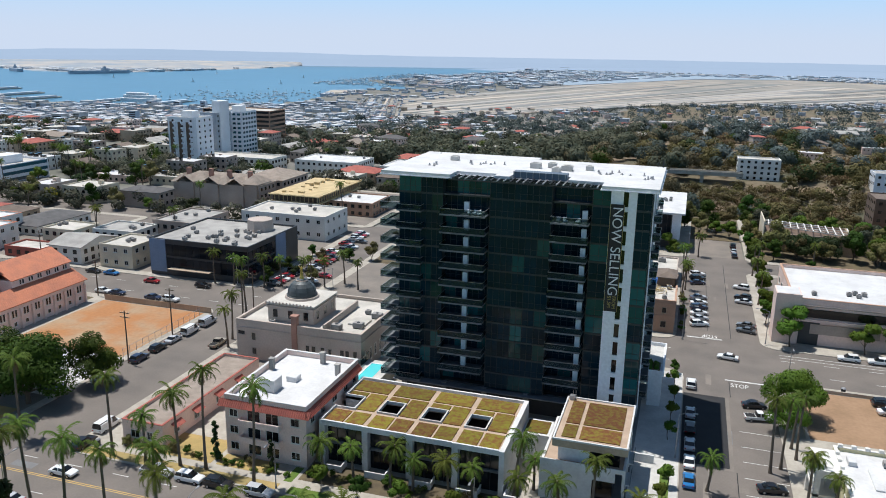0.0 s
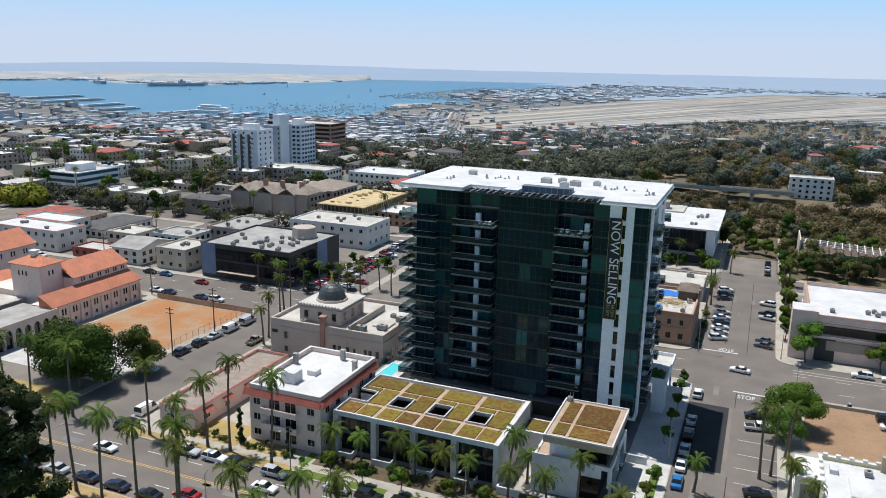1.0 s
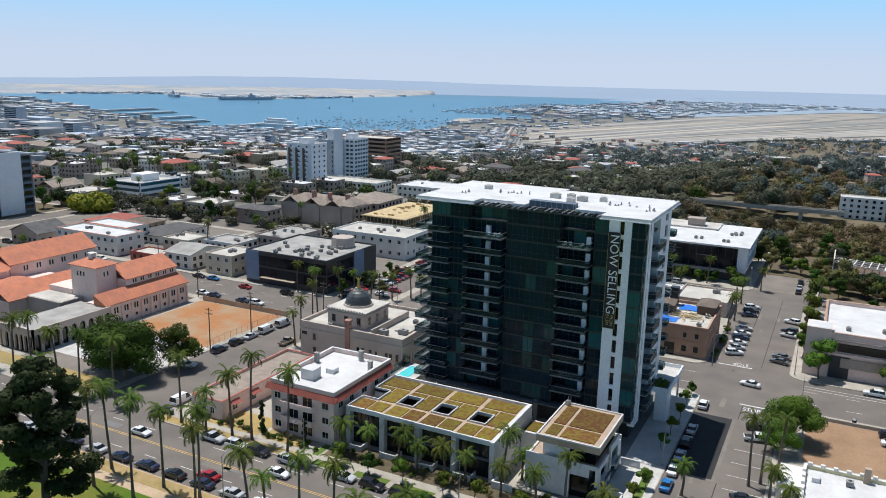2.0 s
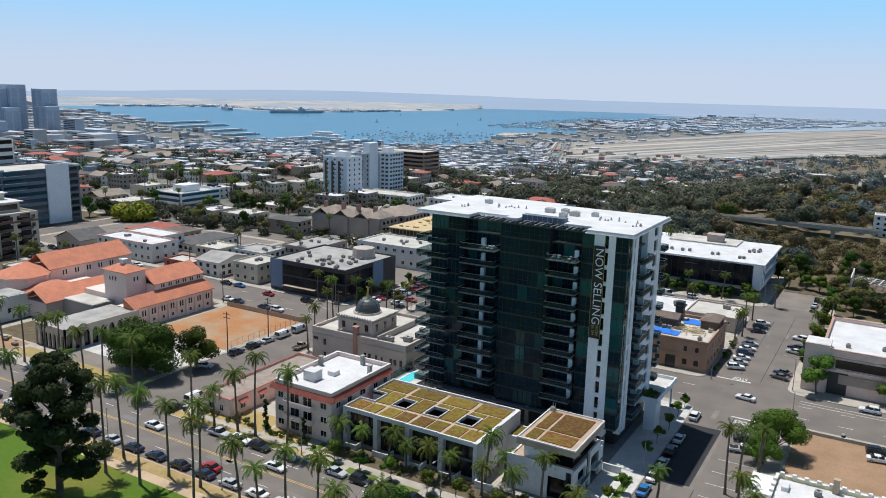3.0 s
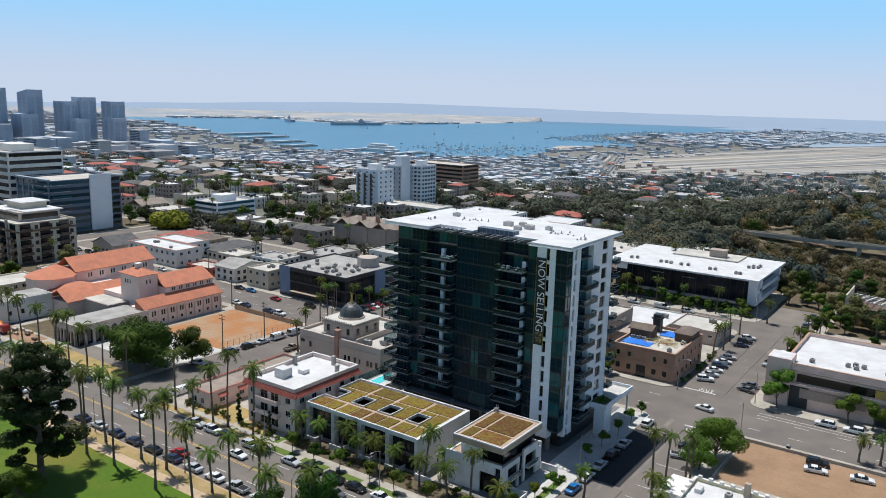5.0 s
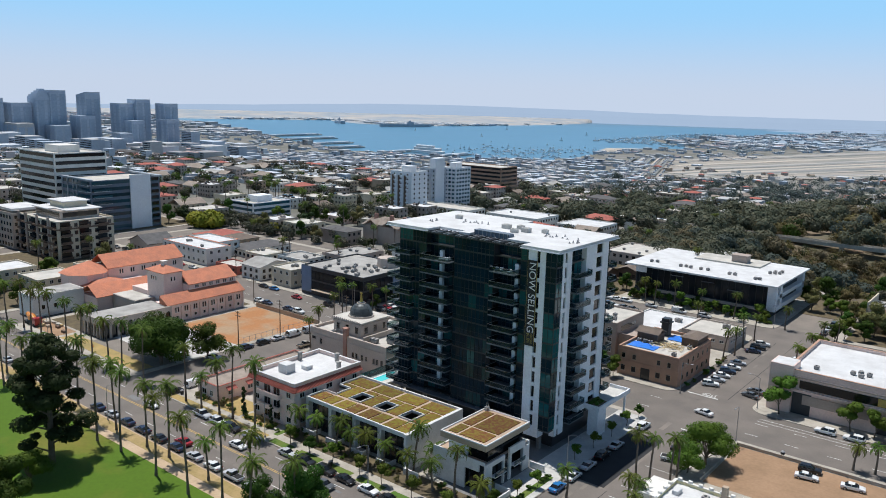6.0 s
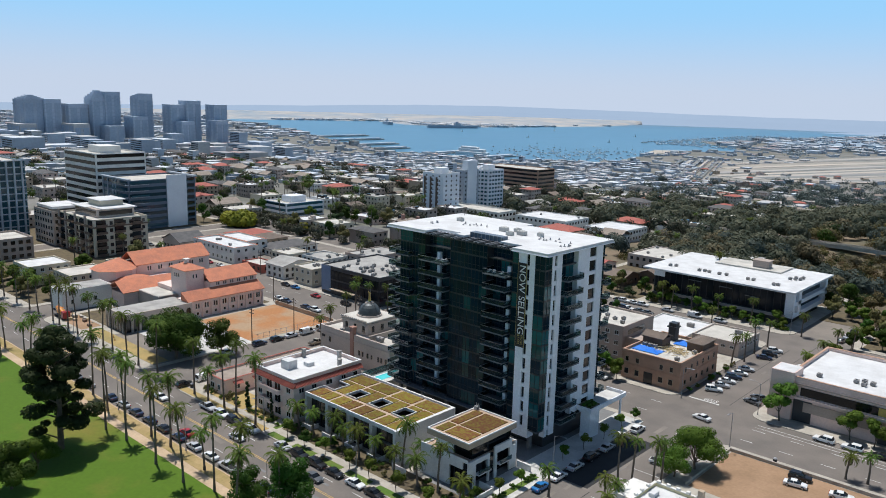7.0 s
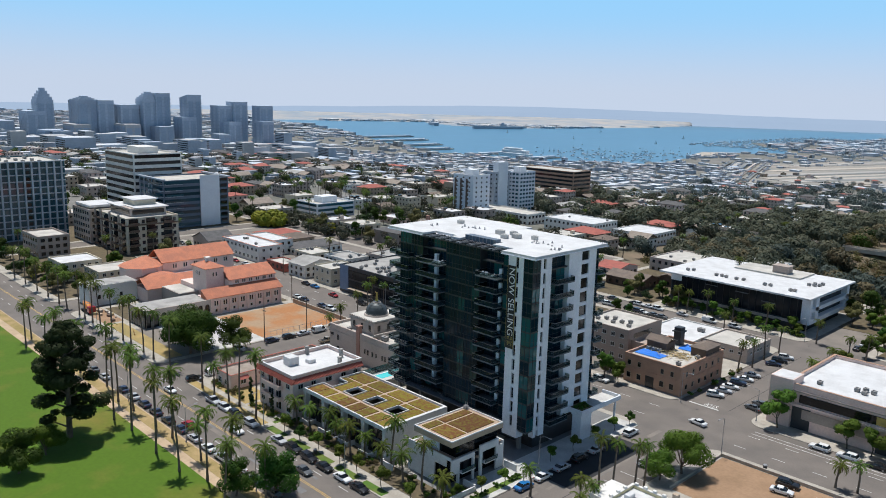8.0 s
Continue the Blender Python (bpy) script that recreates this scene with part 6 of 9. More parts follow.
# unfinished house with open rafters beside the canyon
terr = thing("unfinished_house", 41, 297, 0, "unfinished tan house with open white roof rafters", "building site")
USED.append((26, 57, 285, 308))
part("wall", boxes((27, 27.4, 288, 306, 0.1, 10.4)), "stucco_cream", terr, "tall cream end wall")
part("wall", boxes((27.4, 56, 288, 288.4, 0.1, 6.4)), "stucco_tan", terr)
part("wall", boxes((27.4, 56, 305.6, 306, 0.1, 6.4)), "stucco_tan", terr)
part("wall", boxes((55.6, 56, 288.4, 305.6, 0.1, 6.4)), "stucco_tan", terr)
part("deck", boxes((27.4, 55.6, 288.4, 305.6, 5.2, 5.5)), "timber_dark", terr)
for k in range(12):
    x = 28.4 + k * 2.4
    part("rafter", tube(bmesh.new(), (x, 287.4, 9.6 - 0.22 * k), (x + 1.6, 306.6, 7.4 - 0.1 * k), 0.2, 0.2, 4), "stucco_white", terr)
for y, dz in ((288.2, 0.0), (294.5, -0.7), (301, -1.4), (305.8, -1.9)):
    part("purlin", tube(bmesh.new(), (27.2, y, 9.5 + dz), (56.4, y, 6.9 + dz * 0.5), 0.18, 0.18, 4), "stucco_white", terr)

# ---- tall buildings towards downtown ----
hotel = tall("office_tower", "white office tower with dark window bands", -402, -360, 196, 226, 39.5, "stucco_white", 10, bands=True)
glt = tall("glass_tower", "blue glass apartment tower with pale grid", -372, -332, 112, 148, 40, "glass_blue", 12, pent=False, pitch=100)
for k in range(13):
    zz = 0.2 + k * 3.3
    part("floor_band", boxes((-372.3, -331.7, 111.2, 111.98, zz, zz + 0.5), (-331.98, -331.2, 111.2, 148, zz, zz + 0.5)), "panel_grey", glt)
for x in row(-372, -332, 11):
    part("fin", boxes((x - 0.4, x + 0.4, 110.9, 111.98, 0, 40)), "panel_grey", glt)
for y in row(112, 148, 10):
    part("fin", boxes((-331.98, -330.9, y - 0.4, y + 0.4, 0, 40)), "panel_grey", glt)
for k in range(12):
    ac(-368 + k * 3, 116 + (k % 4) * 7, 39.2, 1)
cond = tall("condominium", "grey blue condominium with glazed balconies and pale end wall", -352, -322, 196, 236, 27.5, "panel_slate", 8, "glass_blue", bands=True, pent=False)
part("end_wall", boxes((-321.9, -321.2, 218, 230, 0, 29.5)), "panel_white", cond, "tall pale end wall")
for k in range(8):
    zz = 1.2 + k * 3.4
    part("balcony", boxes((-336, -321.0, 193.8, 195.9, zz, zz + 0.35)), "panel_grey", cond, "pale balcony slab")
    part("balustrade", boxes((-336, -321.0, 193.7, 193.8, zz + 0.35, zz + 1.35)), "glass_blue", cond)
    part("balcony", boxes((-321.9, -320.2, 197, 207, zz, zz + 0.35)), "panel_grey", cond, "pale balcony slab")
    part("balustrade", boxes((-320.2, -320.1, 197, 207, zz + 0.35, zz + 1.35)), "glass_blue", cond)
    part("wall_window", boxes((-321.88, -321.7, 231, 235, zz + 0.8, zz + 2.4)), "glass_dark", cond)
for x in (-352, -346, -340, -336):
    part("pier", boxes((x, x + 0.7, 195.5, 195.98, 0, 27.5)), "panel_grey", cond, "pale wall pier")
part("roof_rim", boxes((-353, -321, 195, 197, 27.6, 28.4)), "panel_grey", cond)
part("roof_rim", boxes((-353, -321, 235, 237, 27.6, 28.4)), "panel_grey", cond)
mid = tall("stepped_apartments", "tan stepped apartment building with dark balconies", -304, -267, 152, 178, 17.5, "stucco_cream", 5, pitch=3.0, w=1.5, hh=1.7, pent=False)
part("upper_storey", boxes((-300, -276, 158, 176, 16.7, 20.6)), "stucco_grey", mid)
part("upper_roof", boxes((-301.2, -286, 156.8, 177, 20.6, 21.0), (-286, -274.6, 160, 177, 20.6, 21.0)), "roof_white", mid)
part("penthouse", boxes((-296, -283, 163, 174, 21.0, 23.6)), "stucco_cream", mid)
part("penthouse_roof", boxes((-297, -282, 162, 175, 23.6, 24.0)), "roof_white", mid)
part("upper_glazing", boxes((-299, -277, 157.85, 157.98, 17.6, 19.8), (-275.98, -275.85, 159, 175, 17.6, 19.8)), "glass_dark", mid)
for k in range(5):
    zz = 0.4 + k * 3.4
    for x in (-303, -292, -281, -272.5):
        part("loggia", boxes((x, x + 4.6, 151.9, 151.98, zz + 0.4, zz + 3.0)), "glass_dark", mid, "dark recessed loggia")
        part("balcony", boxes((x - 0.2, x + 4.8, 150.4, 151.88, zz, zz + 0.25), (x - 0.2, x + 4.8, 150.4, 150.5, zz + 0.25, zz + 1.2)), "timber_dark", mid, "dark balcony")
    for y in (155.5, 164, 172.5):
        part("loggia", boxes((-266.98, -266.9, y - 2.2, y + 2.2, zz + 0.4, zz + 3.0)), "glass_dark", mid, "dark recessed loggia")
        part("balcony", boxes((-266.88, -265.4, y - 2.4, y + 2.4, zz, zz + 0.25), (-265.5, -265.4, y - 2.4, y + 2.4, zz + 0.25, zz + 1.2)), "timber_dark", mid, "dark balcony")
for x in (-304.4, -297.2, -286.2, -275.4):
    part("pilaster", boxes((x, x + 1.4, 151.4, 151.98, 0, 18.6)), "stucco_taupe", mid)
part("terrace_band", boxes((-304.4, -266.6, 151.3, 151.98, 13.6, 14.2), (-266.98, -266.4, 152, 178, 13.6, 14.2)), "timber_dark", mid)
wing = tall("stepped_apartments", "tan apartment wing with dark windows", -330, -307, 150, 168, 17, "stucco_grey", 5, pitch=3.0, w=1.5, hh=1.7, pent=False)
part("upper_roof", boxes((-331, -312, 152, 167, 17.2, 18.4)), "roof_white", wing)
tall("brown_apartments", "dark brown flat-roofed apartments", -306, -284, 118, 132, 10, "stucco_taupe", 3, pent=False)
B("cream_house", "cream stucco house with hipped pale roof", "house", -228, -212, 118, 134, 6.5, "stucco_cream", "roof_pale", 2, near=True)
B("cream_house", "cream stucco apartments with flat roof", "apartment house", -246, -230, 110, 126, 8, "stucco_cream", "roof_white", 2, near=True)
B("cream_house", "cream stucco house with flat roof", "house", -230, -214, 140, 160, 7, "stucco_cream", "roof_pale", 2, near=True)
B("grey_house", "grey gabled house near the church", "house", -268, -252, 186, 200, 5, "stucco_grey", "roof_dark", 1, flat=False, rise=3.5, axis="y")

# ---- the city carpet: houses on the slope to the bay ----
def wedge(x, y, lo=-17, hi=82):
    a = math.degrees(math.atan2(45 - x, y + 5))
    return lo < a < hi


WALLS = ("stucco_white", "stucco_cream", "stucco_grey", "stucco_tan", "stucco_white", "stucco_pink", "stucco_taupe")
ROOFS = ("roof_pale", "roof_grey", "roof_white", "roof_grey", "roof_pale", "roof_white")
PITCH = ("shingle_brown", "roof_dark", "shingle_tan", "clay_red", "roof_grey", "shingle_brown")


def house_mesh(i):
    r = random.Random(100 + i)
    bm = bmesh.new()
    w, d, h = r.uniform(10, 22), r.uniform(10, 20), r.choice((3.6, 6.4, 6.6, 6.8, 9.4))
    flat = i % 5 < 3
    box(bm, -w / 2, w / 2, -d / 2, d / 2, -6, h)
    if flat:
        box(bm, -w / 2 - 0.1, w / 2 + 0.1, -d / 2 - 0.1, -d / 2 + 0.25, h, h + 0.6)
        box(bm, w / 2 - 0.25, w / 2 + 0.1, -d / 2 + 0.25, d / 2, h, h + 0.6)
        box(bm, -w / 2 - 0.1, -w / 2 + 0.25, -d / 2 + 0.25, d / 2, h, h + 0.6)
        box(bm, -w / 2 + 0.26, w / 2 - 0.26, -d / 2 + 0.26, d / 2 - 0.01, h + 0.005, h + 0.12, 1)
        for k in range(r.randint(1, 5)):
            x, y = r.uniform(-w / 2 + 2, w / 2 - 2), r.uniform(-d / 2 + 2, d / 2 - 2)
            s = r.uniform(0.5, 1.3)
            box(bm, x - s, x + s, y - s, y + s, h + 0.1, h + r.uniform(0.8, 2.0), r.choice((0, 2)))
    elif i % 2:
        hip(bm, -w / 2, w / 2, -d / 2, d / 2, h, h + r.uniform(1.8, 3), 0.6, mi=1)
    else:
        gable(bm, -w / 2, w / 2, -d / 2, d / 2, h, h + r.uniform(2, 3.4), r.choice("xy"), 0.6, mi=1)
    st = max(1, round(h / 3.1))
    for k in range(st):
        z = h / st * (k + 0.55)
        for u in row(-w / 2, w / 2, int(w / 3.2)):
            box(bm, u - 0.65, u + 0.65, -d / 2 - 0.05, -d / 2 + 0.1, z - 0.65, z + 0.65, 2)
        for u in row(-d / 2, d / 2, int(d / 3.2)):
            box(bm, w / 2 - 0.1, w / 2 + 0.05, u - 0.65, u + 0.65, z - 0.65, z + 0.65, 2)
    return mesh_of("house", bm, WALLS[i % 7], ROOFS[i % 6] if flat else PITCH[i % 6], "glass_dark"), flat, h


HOUSES = [house_mesh(i) for i in range(24)]
rf = random.Random(21)
HLAB = ("pale stucco house with a flat roof", "stucco house with a pitched roof")
TREE_SPOTS = []
for gy in range(83, 760, 27):
    for gx in range(-1000, 40, 27):
        x, y = gx + rf.uniform(-5, 5), gy + rf.uniform(-5, 5)
        if not wedge(x, y, -14, 79):
            continue
        if gy < 272 and not (x < -312 and gy > 160 or x < -425) or x > -118 and y < 332:
            continue
        on_street = (gx // 27) % 4 == 0 or (gy // 27) % 4 == 3
        wooded = y > 330 and x > -130
        if on_street or wooded or rf.random() < 0.12 or any(a - 9 < x < b + 9 and c - 9 < y < d + 9 for a, b, c, d in USED) or (x > -10 and y < 345):
            TREE_SPOTS.append((x, y))
            continue
        me, flat, h = HOUSES[rf.randrange(24)]
        ob = new("house", me)
        ob.matrix_basis = pose(x, y, ground_z(x, y), 0, 0, rf.choice((0, 0, 0, 90)) + rf.uniform(-2, 2))
        tagged(ob, HLAB[0] if flat else HLAB[1], "house", "houses on the slope")
        for q in range(3):
            TREE_SPOTS.append((x + rf.uniform(-14, 14), y + rf.choice((-12, 12)) + rf.uniform(-3, 3)))


def carpet(name, label, n, ymin, rmax, seed, size=(8, 26), hts=(3, 9), tone=None, keep=None, category="houses"):
    """Far houses as one sheet of small solid blocks, too many to count."""
    r = random.Random(seed)
    verts, faces, mi = [], [], []
    # wall and roof colours here already have the haze mixed in
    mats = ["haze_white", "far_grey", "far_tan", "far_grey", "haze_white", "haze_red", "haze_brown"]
    k = 0
    while k < n:
        a, q = radians(r.uniform(-15, 80)), math.sqrt(r.uniform((ymin / rmax) ** 2, 1)) * rmax
        x, y = 45 - q * math.sin(a), q * math.cos(a)
        k += 1
        if not dry(x, y) or not dry(x - 30, y + 30) or (keep and not keep(x, y)):
            continue
        z = ground_z(x, y)
        w, d, h = r.uniform(*size) / 2, r.uniform(*size) / 2, r.uniform(*hts)
        if r.random() < 0.04 and x < -700:
            h *= 2.2
        b = len(verts)
        verts += [(x + sx * w, y + sy * d, zz) for zz in (z - 4, z + h) for sx, sy in ((-1, -1), (1, -1), (1, 1), (-1, 1))]
        faces += [(b + 4, b + 5, b + 6, b + 7), (b, b + 1, b + 5, b + 4), (b + 1, b + 2, b + 6, b + 5), (b + 2, b + 3, b + 7, b + 6), (b + 3, b, b + 4, b + 7)]
        wall = r.choice((0, 1, 2, 3, 2))
        mi += [r.choice((4, 4, 2, 2, 3, 6, 6, 5 if r.random() < 0.5 else 2))] + [wall] * 4
        if h > 8 and x < -500:
            for s in range(int(h / 3)):
                zz = z + 1.2 + s * 3
                b = len(verts)
                verts += [(x - w * 0.9, y - d - 0.1, zz), (x + w * 0.9, y - d - 0.1, zz), (x + w * 0.9, y - d - 0.1, zz + 1.3), (x - w * 0.9, y - d - 0.1, zz + 1.3)]
                faces += [(b, b + 1, b + 2, b + 3)]
                mi += [7]
    me = bpy.data.meshes.new(name)
    me.from_pydata(verts, [], faces)
    for m in mats + ["glass_dark"]:
        me.materials.append(MATS[m])
    me.polygons.foreach_set("material_index", mi)
    return tagged(new(name, me), label, category, kind="stuff")


FIELD = [(-600, 1480), (-535, 1360), (-410, 1460), (-240, 1670), (-80, 1930), (240, 2110), (520, 2400), (1300, 3000), (1100, 3500), (400, 3900), (-8, 4050), (-223, 3512), (-441, 2830), (-500, 2418), (-650, 2010), (-700, 1800)]


def airfield_at(x, y):
    """Whether a place lies on the airfield."""
    inside = False
    for (xa, ya), (xb, yb) in zip(FIELD, FIELD[1:] + FIELD[:1]):
        if (ya > y) != (yb > y) and x < xa + (xb - xa) * (y - ya) / (yb - ya):
            inside = not inside
    return inside


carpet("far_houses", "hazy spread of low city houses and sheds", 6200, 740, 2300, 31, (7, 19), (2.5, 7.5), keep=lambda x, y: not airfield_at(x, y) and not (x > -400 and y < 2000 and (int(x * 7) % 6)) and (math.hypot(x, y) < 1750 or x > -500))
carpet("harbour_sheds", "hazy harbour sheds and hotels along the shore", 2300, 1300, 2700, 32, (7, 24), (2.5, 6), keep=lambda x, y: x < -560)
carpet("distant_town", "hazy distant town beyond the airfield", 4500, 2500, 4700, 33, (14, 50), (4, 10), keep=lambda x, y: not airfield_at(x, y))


# airfield: pale ground with runways and aprons
def sheet(name, pts, z, m, label, thick=1.0):
    return tagged(part(name, prism(bmesh.new(), pts, z - thick, z), m), label, "ground", kind="structure")


sheet("airfield", FIELD, -62.4, "airfield", "pale sandy airfield")
ra = random.Random(61)
r2 = random.Random(62)
START = [(-668, 1900), (-590, 1520), (-520, 1400), (-400, 1500), (-250, 1700), (-90, 1950), (230, 2140)]
for k in range(26):
    t = k / 25
    j = min(int(t * 6), 5)
    p = Vector(START[j]).lerp(Vector(START[j + 1]), t * 6 - j) + Vector((ra.uniform(-8, 8), ra.uniform(10, 60)))
    q = Vector((-250, 3380)).lerp(Vector((1050, 3300)), t) + Vector((ra.uniform(-30, 30), ra.uniform(-150, 100)))
    q = p.lerp(q, ra.choice((1.0, 1.0, 0.55, 0.75)))
    wdt = ra.choice((8, 14, 22, 34, 50))
    m = ("taxiway", "runway", "taxiway", "sand", "airfield", "runway", "taxiway", "sand")[k % 8]
    sheet("runway" if m in ("taxiway", "runway") else "infield", [(p.x, p.y), (p.x + wdt, p.y - 6), (q.x + wdt * 1.6, q.y), (q.x, q.y + 8)], -62.0 + 0.03 * k, m, "long airfield strip in haze")
# roads and car rows running past the airfield's end to the shore
for k, m in enumerate(("taxiway", "runway", "taxiway", "sand", "taxiway")):
    sheet("shore_road", [(-592 + 15 * k, 1300 + 16 * k), (-584 + 15 * k, 1302 + 16 * k), (-752 + 17 * k, 1775 + 10 * k), (-762 + 17 * k, 1772 + 10 * k)], -60.6 + 0.05 * k, m, "hazy road past the end of the airfield")
bm = bmesh.new()
for k in range(420):
    t, j = r2.random(), r2.randrange(7)
    x, y = -590 + 12 * j - 165 * t, 1302 + 12 * j + 465 * t
    box(bm, x - 1, x + 1, y - 2.4, y + 2.4, -61, -58.9, r2.randrange(3))
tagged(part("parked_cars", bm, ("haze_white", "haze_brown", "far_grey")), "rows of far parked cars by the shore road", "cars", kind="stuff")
sheet("sand_spit", [(-960, 1960), (-800, 1900), (-760, 2100), (-940, 2200), (-1010, 2120)], -66.6, "sand", "sandy spit at the harbour")
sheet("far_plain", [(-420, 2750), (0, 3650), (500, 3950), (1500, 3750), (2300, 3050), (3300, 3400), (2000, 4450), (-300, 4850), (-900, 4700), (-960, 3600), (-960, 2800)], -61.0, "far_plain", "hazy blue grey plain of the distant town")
# island across the bay, marina quay
near_edge = ((-3950, 1500), (-3230, 2230), (-3110, 2450), (-2940, 2790), (-2560, 2640), (-2290, 2690), (-2200, 2930), (-2140, 3400), (-2110, 3650), (-2200, 4300))
iv, ifc = [], []
for k in range(57):
    t = k / 56 * (len(near_edge) - 1)
    i = min(int(t), len(near_edge) - 2)
    p = Vector(near_edge[i]).lerp(Vector(near_edge[i + 1]), t - i) + Vector((12 * noise.noise((k * 0.7, 0, 0)), 30 * noise.noise((k * 0.5, 5, 0))))
    far = p * (max(p.length + 40, 4780 - 60 * abs(noise.noise((k * 0.3, 9, 0)))) / p.length)
    for j in range(7):
        q = p.lerp(far, j / 6)
        iv.append((q.x, q.y, SEA - 1 if j == 0 else -66.5 + 21 * (j / 6) + 1.5 * noise.noise((k * 0.4, j, 2))))
for k in range(56):
    for j in range(6):
        c = k * 7 + j
        ifc.append((c, c + 7, c + 8, c + 1))
ime = bpy.data.meshes.new("island")
ime.from_pydata(iv, [], ifc)
ime.materials.append(MATS["island_haze_land"])
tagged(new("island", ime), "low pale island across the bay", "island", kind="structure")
r = random.Random(51)
bm = bmesh.new()
for k in range(420):
    t = r.random()
    x = -3200 + 1000 * t + r.gauss(0, 40)
    y = along(x, ((-3230, 2260), (-2940, 2820), (-2560, 2680), (-2290, 2730), (-2200, 2980), (-2140, 3420))) + abs(r.gauss(0, 240)) + 30
    w, d, h = r.uniform(6, 34), r.uniform(6, 22), r.uniform(2, 6)
    box(bm, x - w, x + w, y - d, y + d, -68, -65 + h, r.randrange(3))
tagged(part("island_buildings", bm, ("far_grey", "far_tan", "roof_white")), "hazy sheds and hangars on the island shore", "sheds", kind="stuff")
for sx_, sy_, sl_, sr_ in ((-2262, 2640, 120, 62), (-2640, 2600, 60, 150)):
    ship = thing("ship", sx_, sy_, SEA, "long grey naval ship moored at the island", "ship", "moored naval ships", rz=sr_)
    hull = prism(bmesh.new(), [(-sl_, -11), (sl_ * 0.9, -12), (sl_, 0), (sl_ * 0.9, 12), (-sl_, 11)], -1, 12)
    part("hull", hull, "hull_grey", ship, at=wm(ship))
    part("bridge_house", boxes((sl_ * 0.05, sl_ * 0.3, -5, 6, 12, 20), (sl_ * 0.12, sl_ * 0.2, -3, 3, 20, 27)), "hull_grey", ship, at=wm(ship))
cr = thing("cruise_ship", -1180, 1500, SEA, "white cruise ship moored at the quay", "ship")
part("hull", boxes((-1230, -1130, 1490, 1506, SEA - 1, SEA + 8), (-1222, -1140, 1492, 1504, SEA + 8, SEA + 15), (-1215, -1160, 1493, 1503, SEA + 15, SEA + 20), bevel=1.0), "hull_white", cr)
# piers
for x0, y0, l in ((-1560, 1450, 160), (-1420, 1395, 120), (-1240, 1430, 140), (-1090, 1440, 110), (-1750, 1530, 200), (-1920, 1600, 220)):
    pr = thing("pier", x0, y0 + l / 2, SEA, "long pier with a pale shed", "pier")
    part("deck", boxes((x0 - 8, x0 + 8, y0 - 20, y0 + l, SEA - 1, SEA + 2.5)), "concrete", pr)
    part("shed", boxes((x0 - 6, x0 + 6, y0, y0 + l - 12, SEA + 2.5, SEA + 6)), "haze_white", pr)
# moored boats
bm = bmesh.new()
for k in range(230):
    x, y = r.gauss(-1020, 130), r.gauss(1760, 150)
    if dry(x, y):
        continue
    s = r.uniform(2.5, 6)
    prism(bm, [(x - s, y - s * 0.3), (x + s * 0.6, y - s * 0.3), (x + s, y), (x + s * 0.6, y + s * 0.3), (x - s, y + s * 0.3)], SEA - 0.3, SEA + 1.4)
    box(bm, x - s * 0.4, x + s * 0.2, y - s * 0.2, y + s * 0.2, SEA + 1.4, SEA + 2.6)
    box(bm, x - 0.12, x + 0.12, y - 0.12, y + 0.12, SEA + 1.4, SEA + r.uniform(8, 14))
tagged(part("moored_boats", bm, "hull_white"), "many small white boats at anchor", "boats", kind="stuff")
bm = bmesh.new()
for k in range(700):
    x, y = r.uniform(-1250, -820), r.uniform(2420, 3500)
    box(bm, x - 5, x + 5, y - 2, y + 2, -68, SEA + 3)
    box(bm, x - 0.2, x + 0.2, y - 0.2, y + 0.2, SEA + 3, SEA + 13)
tagged(part("marina_boats", bm, "hull_white"), "pale marina crowded with masts", "boats", kind="stuff")
for x, y in ((-1600, 2300), (-1900, 2900), (-1450, 2800), (-1300, 2350), (-2000, 2400)):
    bo = thing("sailing_boat", x, y, SEA, "small white sailing boat under way", "boat")
    part("hull", prism(bmesh.new(), [(x - 6, y - 1.5), (x + 4, y - 1.5), (x + 7, y), (x + 4, y + 1.5), (x - 6, y + 1.5)], SEA - 0.3, SEA + 1.6), "hull_white", bo)
    sl = bmesh.new()
    v = [sl.verts.new(p) for p in ((x, y - 0.1, SEA + 2), (x + 5, y - 0.1, SEA + 2), (x, y - 0.1, SEA + 14), (x, y + 0.1, SEA + 2), (x + 5, y + 0.1, SEA + 2), (x, y + 0.1, SEA + 14))]
    for f in ((0, 1, 2), (3, 5, 4), (0, 3, 4, 1), (1, 4, 5, 2), (2, 5, 3, 0)):
        sl.faces.new([v[i] for i in f])
    part("sail", sl, "hull_white", bo)

# headland and sea haze closing the bay: a glowing band far behind all else
def ridge(name, r0, a0, a1, base, heights, m, label):
    verts, faces = [], []
    n = 160
    for i in range(n + 1):
        a = radians(90 + a0 + (a1 - a0) * i / n)
        h = along(a0 + (a1 - a0) * i / n, heights) + 2.5 * noise.noise((i * 0.21, r0, 0)) + 1.2 * noise.noise((i * 0.9, r0, 3))
        for q, z in ((r0 - 120, base), (r0 - 60, base + (h - base) * 0.6), (r0, h), (r0 + 40, base)):
            verts.append((45 + q * math.cos(a), -5 + q * math.sin(a), z))
    for i in range(n):
        for j in range(3):
            b = i * 4 + j
            faces.append((b, b + 1, b + 5, b + 4))
    me = bpy.data.meshes.new(name)
    me.from_pydata(verts, [], faces)
    me.materials.append(MATS[m])
    return tagged(new(name, me), label, "hills", kind="structure")


